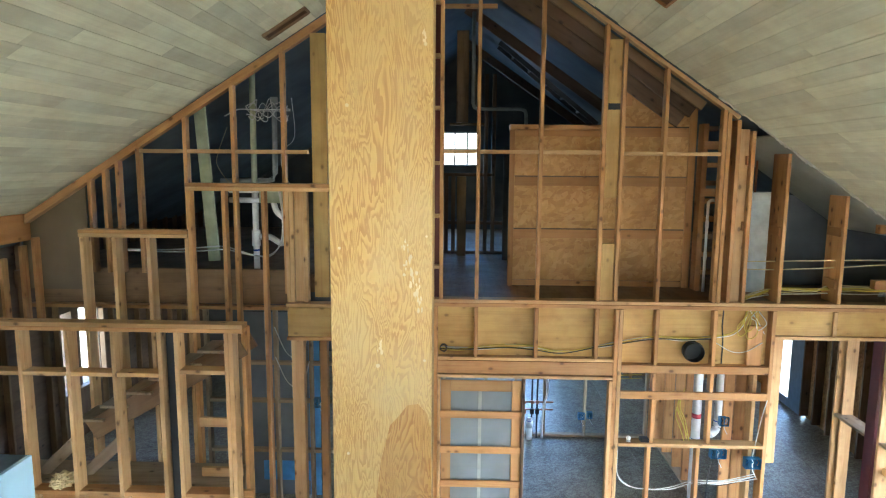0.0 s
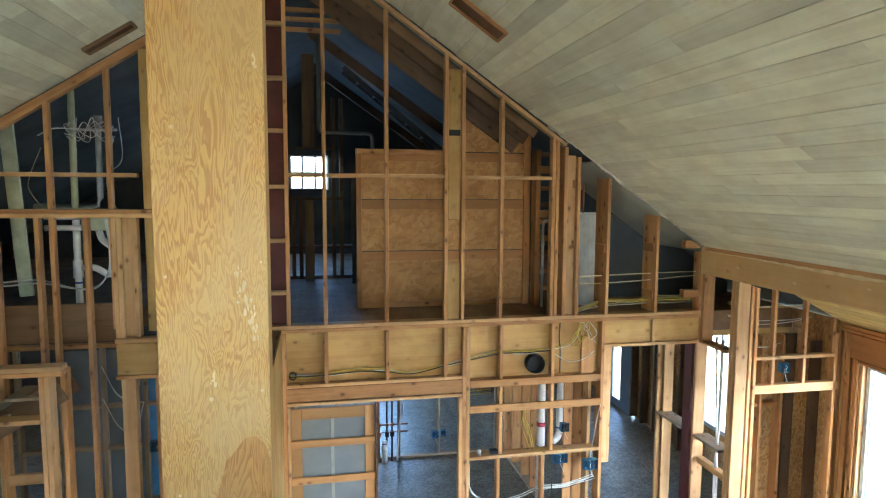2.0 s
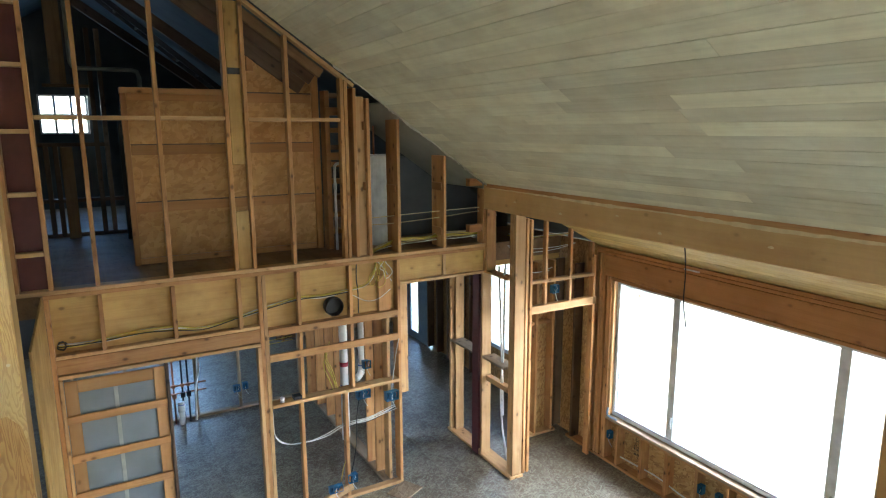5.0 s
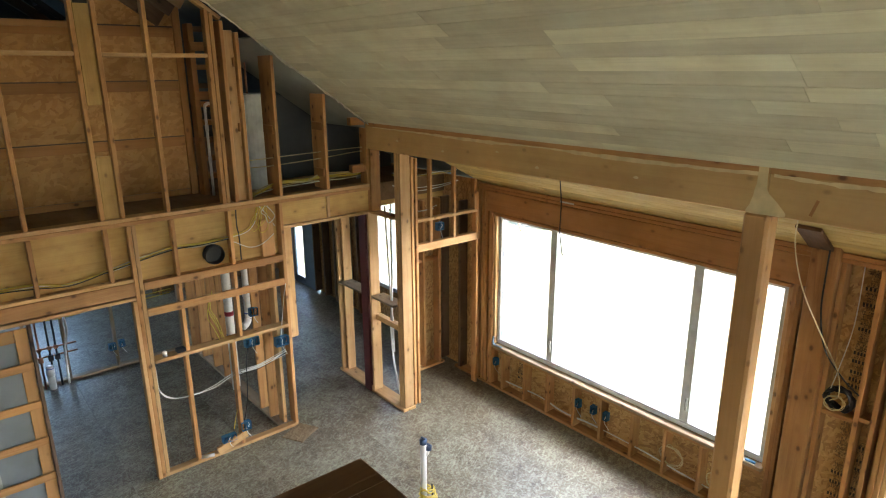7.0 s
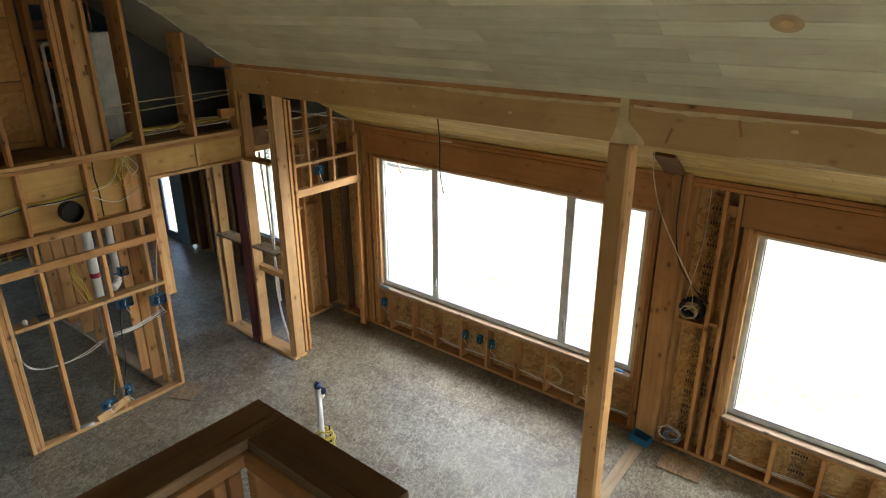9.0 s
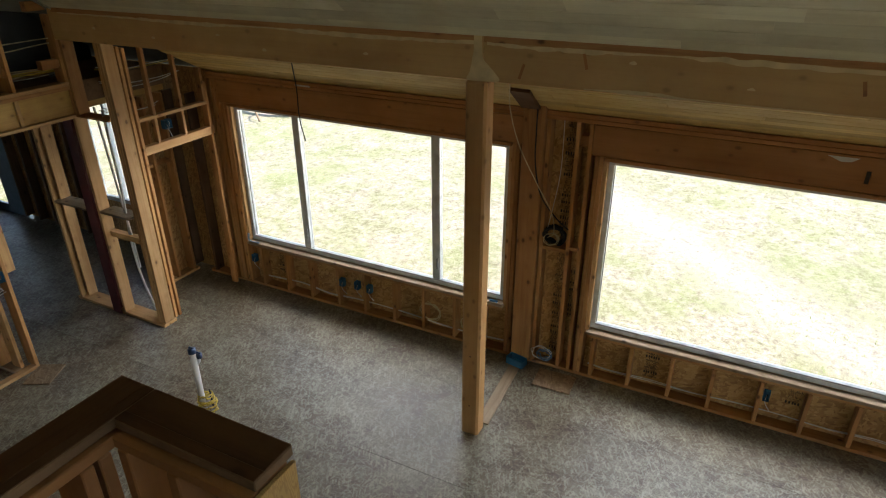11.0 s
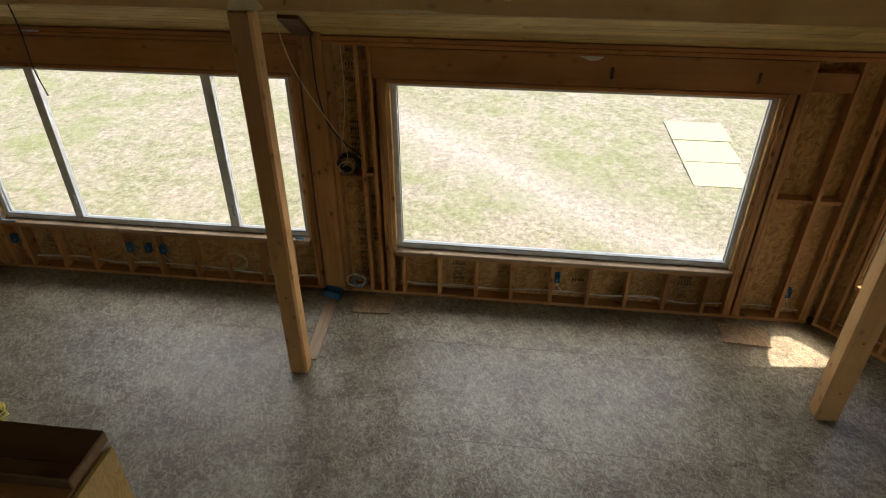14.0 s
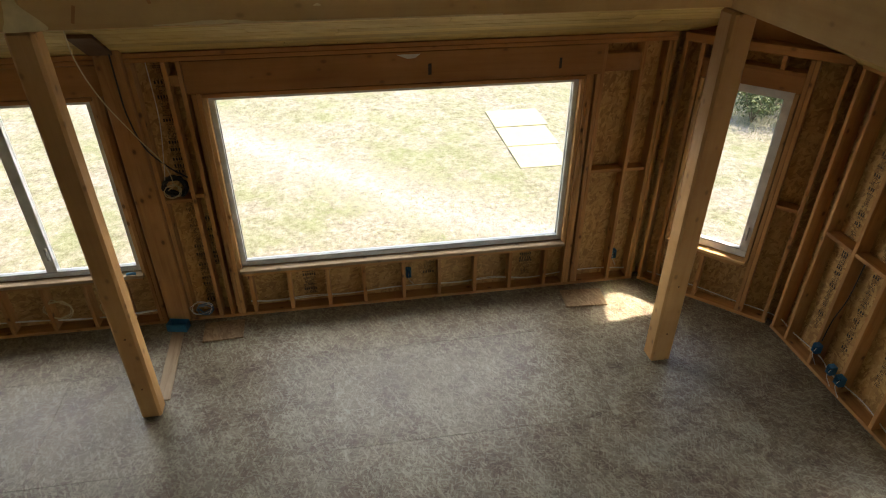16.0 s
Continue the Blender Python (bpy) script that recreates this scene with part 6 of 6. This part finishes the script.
bmesh.ops.create_icosphere(bm, subdivisions=4, radius=0.1)
for v in bm.verts:
    v.co *= 1 + 0.5 * noise.noise(v.co * 22) + 0.35 * noise.noise(v.co * 50)
    v.co.z = max(v.co.z * 0.7, -0.05)
part("cloth", bm, PUTTY, rag, m=XF @ Matrix.Translation((-3.38, 5.75, 1.29)))
ladder = thing("attic_ladder", (0.9, 8.7, 4.6), "dark metal attic ladder folded along the roof", "ladder")
for y in (8.5, 8.8):
    stick("rail", ladder, BLACK, (0.75, y, 5.75), (2.0, y, 4.75), 0.03, 0.06)
for k in range(5):
    f = 0.15 + 0.17 * k
    bd("rung", ladder, BLACK, 0.75 + 1.25 * f - 0.015, 0.75 + 1.25 * f + 0.015, 8.5, 8.8, 5.75 - f - 0.015, 5.75 - f + 0.015)

# ---- services in the closet corner ----
XF = Matrix.Identity(4)
outlet_box((5.33, 6.1, 2.33), (0, -1, 0), 0.1, 0.1, 0.06)
tube("hose", thing("white_hose", (4.78, 6.35, 0), "white flexible conduit hanging beside the closet post", "pipe"), PVC,
     [(4.74, 6.32, 2.6), (4.75, 6.34, 1.6), (4.76, 6.4, 1.0), (4.78, 6.38, 0.5), (4.84, 6.33, 0.04)], 0.013, 8)
tube("hose", thing("white_hose", (4.8, 6.45, 0), "white flexible conduit hanging beside the closet post", "pipe"), PVC,
     [(4.78, 6.5, 2.6), (4.77, 6.42, 1.7), (4.76, 6.36, 1.1), (4.77, 6.36, 0.7)], 0.013, 8)
for k, (a, c) in enumerate((((4.9, 6.5, 3.0), (5.9, 6.45, 2.95)), ((4.85, 6.4, 2.85), (5.9, 6.4, 2.8)), ((4.85, 6.5, 2.56), (5.5, 6.4, 2.5)))):
    a, c = Vector(a), Vector(c)
    bundle("wiring_run", "white cables strung over the closet", [a, a.lerp(c, 0.3) - Vector((0, 0, 0.06)), a.lerp(c, 0.7) - Vector((0, 0, 0.05)), c], [WHITE_CABLE, YELLOW if k == 0 else WHITE_CABLE], 0.02, 0.005, 50 + k)
duct = thing("grey_conduit", (4.8, 7.1, 2.5), "grey flexible conduits rising behind the beam end", "conduit")
for k in range(3):
    tube("conduit", duct, METAL, [(4.86 + 0.05 * k, 7.3, 2.5), (4.9 + 0.05 * k, 7.25, 2.9), (5.0 + 0.06 * k, 7.1, 3.15)], 0.02, 8)
outlet_box((4.84, 6.25, 0.98), (-1, 0, 0), 0.07, 0.1, 0.06)

# ---- services along the east wall ----
for y, z in ((5.766, 0.387), (4.357, 0.365), (4.134, 0.376), (3.957, 0.369)):
    outlet_box((6.03, y, z), (-1, 0, 0), 0.06, 0.1, 0.06, "wall outlet boxes")
outlet_box((6.03, -0.45, 0.35), (-1, 0, 0), 0.055, 0.1, 0.06, "wall outlet boxes")
outlet_box((6.03, -2.78, 0.36), (-1, 0, 0), 0.055, 0.1, 0.06, "wall outlet boxes")
ys = [5.7, 5.4, 5.0, 4.6, 4.2, 3.8, 3.4, 3.0, 2.6, 2.2]
bundle("wiring_run", "white cable run through the studs near the floor", [(6.07, y, 0.13 + rng.uniform(-0.03, 0.03)) for y in ys], [WHITE_CABLE, WHITE_CABLE], 0.01, 0.006, 61)
ys = [1.25, 1.0, 0.6, 0.2, -0.2, -0.6, -1.0, -1.4, -1.8, -2.2, -2.6, -3.0]
bundle("wiring_run", "white cable run through the studs near the floor", [(6.07, y, 0.125 + rng.uniform(-0.025, 0.02)) for y in ys], [WHITE_CABLE, WHITE_CABLE], 0.008, 0.005, 62)
bundle("wiring_run", "white cable run along the angled wall", [(5.95, -3.2, 0.12), (5.6, -3.55, 0.14), (5.3, -3.85, 0.12), (4.95, -4.16, 0.13), (4.7, -4.18, 0.11)], [WHITE_CABLE], 0.004, 0.006, 63)
bundle("wiring_run", "white cable run through the south studs", [(4.7, -4.18, 0.12), (4.3, -4.18, 0.16), (4.1, -4.18, 0.1), (3.7, -4.18, 0.14), (3.3, -4.18, 0.08), (2.8, -4.18, 0.12)], [WHITE_CABLE], 0.004, 0.006, 64)
bundle("wiring_run", "dark cable dropping beside a stud", [(4.2, -4.14, 1.3), (4.22, -4.14, 0.9), (4.28, -4.14, 0.6), (4.30, -4.14, 0.34)], [BLACK], 0.003, 0.006, 65)
outlet_box((4.28, -4.10, 0.28), (0, 1, 0), 0.06, 0.09, 0.06, "wall outlet boxes")
outlet_box((4.05, -4.10, 0.22), (0, 1, 0), 0.06, 0.09, 0.06, "wall outlet boxes")
outlet_box((3.92, -4.09, 0.21), (0, 1, 0), 0.075, 0.09, 0.06, "wall outlet boxes")
coil = thing("cable_coil", (6.0, 1.74, 1.44), "coil of white and black cable on a shelf block", "cable coil", "cable coils")
loops("cream_coil", coil, CREAM, (5.975, 1.73, 1.535), (1, 0.1, 0.15), 0.075, 3, 0.0035, 71)
loops("black_coil", coil, BLACK, (6.04, 1.71, 1.56), (1, 0.1, 0.15), 0.1, 8, 0.01, 72)
coil2 = thing("cable_coil", (5.97, 1.72, 0.06), "coil of white and blue cable leaning on the wall", "cable coil", "cable coils")
loops("white_coil", coil2, WHITE_CABLE, (5.96, 1.73, 0.18), (1, 0.1, 0.3), 0.105, 3, 0.003, 73)
loops("blue_coil", coil2, DOOR_BLUE, (5.98, 1.70, 0.16), (1, 0.1, 0.3), 0.075, 5, 0.006, 74)
coil3 = thing("cable_coil", (6.02, 3.12, 0.18), "loose loops of white cable in a stud bay", "cable coil", "cable coils")
loops("cream_coil", coil3, CREAM, (6.03, 3.12, 0.28), (1, 0.1, 0.1), 0.12, 4, 0.0042, 75)
loops("white_coil", thing("cable_coil", (6.02, 2.62, 0.16), "loose loops of white cable in a stud bay", "cable coil", "cable coils"), CREAM, (6.03, 2.62, 0.24), (1, 0.1, 0.1), 0.10, 3, 0.004, 76)
tube("cable", thing("hanging_cable", (4.86, 1.82, 3.27), "cream cable hanging from the ceiling to a coil", "cable", "house wiring"), CREAM, [(4.86, 1.80, 3.34), (4.98, 1.84, 3.05), (5.3, 1.86, 2.65), (5.66, 1.80, 2.2), (5.9, 1.72, 1.85), (5.96, 1.70, 1.62), (5.97, 1.76, 1.55)], 0.0045, 6)
tube("cable", thing("hanging_cable", (5.9, 1.92, 2.9), "black cable running down the packed post", "cable", "house wiring"), BLACK, [(5.90, 1.92, 2.95), (5.925, 1.93, 2.6), (5.925, 1.92, 2.3), (5.93, 1.85, 2.0), (5.97, 1.7, 1.78), (6.0, 1.57, 1.66)], 0.007, 6)
tube("cable", thing("hanging_cable", (6.08, 1.66, 2.7), "thin white cable stapled on the sheathing", "cable", "house wiring"), WHITE_CABLE, [(6.1, 1.72, 2.72), (6.1, 1.72, 2.2), (6.05, 1.76, 1.8), (6.0, 1.78, 1.62)], 0.004, 6)
tube("cable", thing("hanging_wire", (5.4, 4.25, 3.14), "black wire hanging from the low ceiling", "cable", "house wiring"), BLACK, [(5.4, 4.27, 3.16), (5.4, 4.24, 2.9), (5.4, 4.24, 2.6), (5.41, 4.20, 2.36)], 0.006, 6)
tape = thing("blue_tape", (5.97, 5.75, 0.66), "loose strip of blue and white tape on the sill", "tape")
tube("strip", tape, DOOR_BLUE, [(5.99, 5.78, 0.76), (5.97, 5.77, 0.68), (5.98, 5.72, 0.652), (5.99, 5.62, 0.65)], 0.012, 6)
tape2 = thing("blue_tape", (5.97, 2.28, 0.66), "loose strip of blue tape on the sill", "tape")
tube("strip", tape2, BLUE, [(5.99, 2.36, 0.66), (5.98, 2.3, 0.67), (5.99, 2.27, 0.66)], 0.014, 6)
for y, w in ((-0.70, 0.03), (-1.92, 0.025)):
    bd("ink_tab", wall_e, INK, 5.992, 5.995, y - w / 2, y + w / 2, 2.51, 2.61, 0.0005)
bm = bmesh.new()
bm.faces.new([bm.verts.new(q) for q in ((5.994, -0.40, 2.70), (5.994, -0.62, 2.70), (5.994, -0.57, 2.665), (5.994, -0.5, 2.66))])
part("torn_wrap", bm, TANK, wall_e, "torn scrap of pale building wrap")
bd("ink_tab", wall_e, TANK, 5.99, 5.995, 4.55, 4.75, 2.755, 2.772, 0.0005)

# ---- things on the floor ----
stub = thing("pipe_stub", (3.79, 4.45, 0), "capped white pipe with a capped side branch standing from the floor", "pipe")
for k, (x, y, h) in enumerate(((3.77, 4.46, 0.73), (3.815, 4.435, 0.655))):
    tube("branch" if k else "pipe", stub, PVC, [(3.77, 4.46, 0.56), (3.805, 4.44, 0.6), (x, y, h)] if k else [(x, y, 0), (x, y, h)], 0.018 if k else 0.03, 14, straight=True)
    tube("cap", stub, NAVY, [(x, y, h - 0.02), (x, y, h + 0.025)], 0.038 - 0.008 * k, 12, straight=True)
    bd("cap_tab", stub, NAVY, x - 0.008, x + 0.008, y - 0.03, y + 0.03, h + 0.031, h + 0.045, 0.003)
loops("cable_wrap", stub, YELLOW, (3.80, 4.44, 0.14), (0, 0, 1), 0.085, 3, 0.006, 81)
for k in range(4):
    loops("cable_wrap", stub, YELLOW, (3.80, 4.44, 0.03 + 0.055 * k), (0.1, 0.05, 1), 0.1 - 0.012 * k, 2, 0.006, 82 + k)
tube("rod", stub, BLACK, [(3.85, 4.42, 0), (3.84, 4.42, 0.24)], 0.008, 6, straight=True)

board = thing("loose_board", (5.35, 1.92, 0), "flat pine board lying from post to wall", "board")
stick("board", board, GREY_PINE, (4.84, 1.93, 0.012), (5.93, 1.98, 0.012), 0.12, 0.02)
box3 = thing("loose_electrical_box", (5.88, 1.95, 0.025), "blue plastic electrical box lying on a board", "electrical box")
bm = bmesh.new()
bmesh.ops.create_cube(bm, size=1)
for v in bm.verts:
    v.co = Vector((v.co.x * 0.11, v.co.y * 0.2, v.co.z * 0.085))
top = max(bm.faces, key=lambda q: q.calc_center_median().z)
bmesh.ops.inset_region(bm, faces=[top], thickness=0.006)
for v in top.verts:
    v.co.z -= 0.065
part("box", bm, BLUE, box3, m=Matrix.Translation((5.86, 1.97, 0.066)) @ Matrix.Rotation(radians(-12), 4, "Z"))


def scrap(x, y, w, l, turn, mat=OSB_FLOOR, t=0.018, label="square plywood offcut lying on the floor"):
    ob = thing("plywood_offcut", (x, y, 0), label, "offcut", "plywood offcuts")
    me = box_mesh(l, w, t, 0.002, mat)
    hang(new("sheet", me), ob, Matrix.Translation((x, y, t / 2 + 0.002)) @ Matrix.Rotation(radians(turn), 4, "Z"))
    return ob


SCRAP = strands("plywood_scrap", ((0.25, 0.17, 0.1), (0.32, 0.23, 0.14), (0.4, 0.3, 0.19)), 1.2)
scrap(5.77, 1.51, 0.40, 0.30, 2, SCRAP)
scrap(5.72, -2.36, 0.46, 0.30, -4, SCRAP)
scrap(3.43, 6.45, 0.28, 0.34, 28, SCRAP, 0.015)
rod = thing("thin_lath", (2.5, 4.2, 0), "thin pale lath lying on the floor", "lath")
stick("lath", rod, PALE, (2.62, 4.72, 0.008), (2.96, 4.86, 0.008), 0.018, 0.012)

# ---- ceiling fittings ----
def recess(x, y, w, l, east=True, mat=FIR):
    """A frame on the boarded ceiling round a dark board that stands for a hole's shade."""
    s = SLOPE_E if east else SLOPE_W
    d = Vector((1, 0, -s)) if east else Vector((-1, 0, -s))
    d.normalize()
    n = Vector((0, 1, 0)).cross(d)
    n = n if n.z < 0 else -n
    o = Vector((x, y, roof_z(x))) + n * 0.014
    ob = thing("ceiling_box", o, "wooden box recess framed into the boarded ceiling", "ceiling box")
    yv = Vector((0, 1, 0))
    for p, q in ((o - d * l / 2 - yv * w / 2, o + d * l / 2 - yv * w / 2), (o - d * l / 2 + yv * w / 2, o + d * l / 2 + yv * w / 2)):
        stick("side", ob, mat, p, q, 0.02, 0.05, (0, 1, 0))
    for k in (-1, 1):
        stick("end", ob, mat, o + d * k * l / 2 - yv * w / 2, o + d * k * l / 2 + yv * w / 2, 0.02, 0.05, d)
    stick("inner_board", ob, CAP, o - d * l / 2 + n * 0.004, o + d * l / 2 + n * 0.004, w - 0.02, 0.004, (0, 1, 0))
    return ob


recess(1.72, 5.35, 0.26, 0.5)
recess(-1.34, 6.22, 0.16, 0.46, False, BROWN)


def downlight(x, y):
    s = Vector((1, 0, -SLOPE_E)).normalized()
    n = Vector((-s.z, 0, s.x)) * -1
    n = n if n.z < 0 else -n
    o = Vector((x, y, roof_z(x))) + n * 0.014
    ob = thing("recessed_downlight", o, "round unlit recessed light in the ceiling", "ceiling light")
    bm = bmesh.new()
    bmesh.ops.create_cone(bm, cap_ends=True, segments=28, radius1=0.075, radius2=0.065, depth=0.006)
    rot = Vector((0, 0, -1)).rotation_difference(n).to_matrix().to_4x4()
    part("trim", bm, LAMP_WARM, ob, m=Matrix.Translation(o) @ rot)
    bm = bmesh.new()
    bmesh.ops.create_circle(bm, cap_ends=True, segments=24, radius=0.03)
    part("lens", bm, AMBER, ob, m=Matrix.Translation(o + n * 0.006) @ rot)
    return ob


downlight(3.90, 0.89)

# ---- outside ----
for k in range(3):
    ob = thing("yellow_panel", (10.55 + k, -3.3, -0.4), "pale yellow board lying flat on the lawn", "board", "yellow boards")
    me = box_mesh(0.93, 0.93 + 0.09 * k, 0.008, 0.002, PANEL_YELLOW)
    z = -0.45 + 0.12 * noise.noise(Vector((10.55 + k, -3.3, 0)) * 0.12)
    hang(new("board", me), ob, Matrix.Translation((10.56 + 0.99 * k, -3.33 - 0.05 * k, z + 0.018)))


log = thing("fallen_log", (14.4, 13.1, -0.4), "weathered pale log lying on the lawn", "log")
bm = bmesh.new()
rg = random.Random(9)
tube("", None, None, [(14.55, 13.9, -0.22), (14.45, 13.4, -0.2), (14.5, 12.9, -0.24), (14.7, 12.3, -0.3)], 0.12, 9, bm=bm)
for v in bm.verts:
    v.co += Vector((0, 0, 0.03 * noise.noise(v.co * 6)))
part("trunk", bm, RAGGED, log, smooth=True)
tube("branch", log, BARK, [(14.5, 13.2, -0.15), (14.2, 13.0, 0.05), (13.9, 12.9, -0.1), (13.7, 12.6, -0.4)], 0.03, 6)


def shrub(x, y, h, seed):
    rg = random.Random(seed)
    ob = thing("shrub", (x, y, -0.5), "scrubby dark green shrub at the lawn's edge", "shrub", "shrubs")
    bm = bmesh.new()
    tips = []
    for _ in range(9):
        a, lean = rg.uniform(0, 6.28), rg.uniform(0.1, 0.6)
        end = Vector((x + math.cos(a) * lean * h, y + math.sin(a) * lean * h, -0.5 + h * rg.uniform(0.6, 1)))
        mid = Vector((x, y, -0.5)).lerp(end, 0.5) + Vector((rg.uniform(-.1, .1), rg.uniform(-.1, .1), 0.1))
        tube("", None, None, [(x, y, -0.5), mid, end], 0.012, 4, bm=bm)
        tips += [mid, end]
    part("stems", bm, BARK, ob)
    bm = bmesh.new()
    for _ in range(1500):
        t = rg.choice(tips)
        c = t + Vector((rg.gauss(0, 0.17), rg.gauss(0, 0.17), rg.gauss(0, 0.14))) * h
        if c.z < -0.45:
            continue
        u = Vector((rg.uniform(-1, 1), rg.uniform(-1, 1), rg.uniform(-1, 1))).normalized()
        w = u.orthogonal().normalized()
        s = rg.uniform(0.02, 0.045)
        bm.faces.new([bm.verts.new(c + u * s), bm.verts.new(c + w * s * 0.45), bm.verts.new(c - u * s), bm.verts.new(c - w * s * 0.45)])
    part("leaves", bm, LEAF, ob)
    return ob


rg = random.Random(77)
bm = bmesh.new()
for _ in range(12000):
    x, y = rg.uniform(9.6, 16), rg.uniform(-12, -7.6)
    if rg.random() > (-6.2 - y) / 2.5:
        continue
    a, h = rg.uniform(0, 6.28), rg.uniform(0.06, 0.22)
    o = Vector((x, y, -0.5))
    side, lean = Vector((-math.sin(a), math.cos(a), 0)) * 0.003, Vector((math.cos(a), math.sin(a), 0)) * h * rg.uniform(0.1, 0.5)
    mid = o + lean * 0.4 + Vector((0, 0, h * 0.6))
    q = [bm.verts.new(p) for p in (o - side, o + side, mid + side * 0.7, mid - side * 0.7, o + lean + Vector((0, 0, h)))]
    bm.faces.new(q[:4])
    bm.faces.new((q[3], q[2], q[4]))
tagged(part("tall_grass", bm, plain("dry_grass_stalk", (0.34, 0.33, 0.19), 0.8, vary=0.4), None, m=Matrix.Identity(4)), "tall dry grass at the lawn's edge", "grass", kind="stuff")
for k, (x, y, h) in enumerate(((11.5, -8.1, 0.7), (11.1, -8.8, 0.8), (12.1, -8.9, 1.0), (13.1, -8.7, 1.2), (12.6, -9.6, 1.3), (13.4, -10.4, 1.6), (11.8, -10.0, 1.2), (14.2, -9.4, 1.4), (12.9, -11.3, 1.8), (11.0, -10.9, 1.3), (14.8, -10.8, 1.8), (13.6, -12.2, 2.0), (12.0, -12.0, 1.7), (15.5, -9.2, 1.5), (10.2, -11.6, 1.5))):
    shrub(x, y, h, 100 + k)
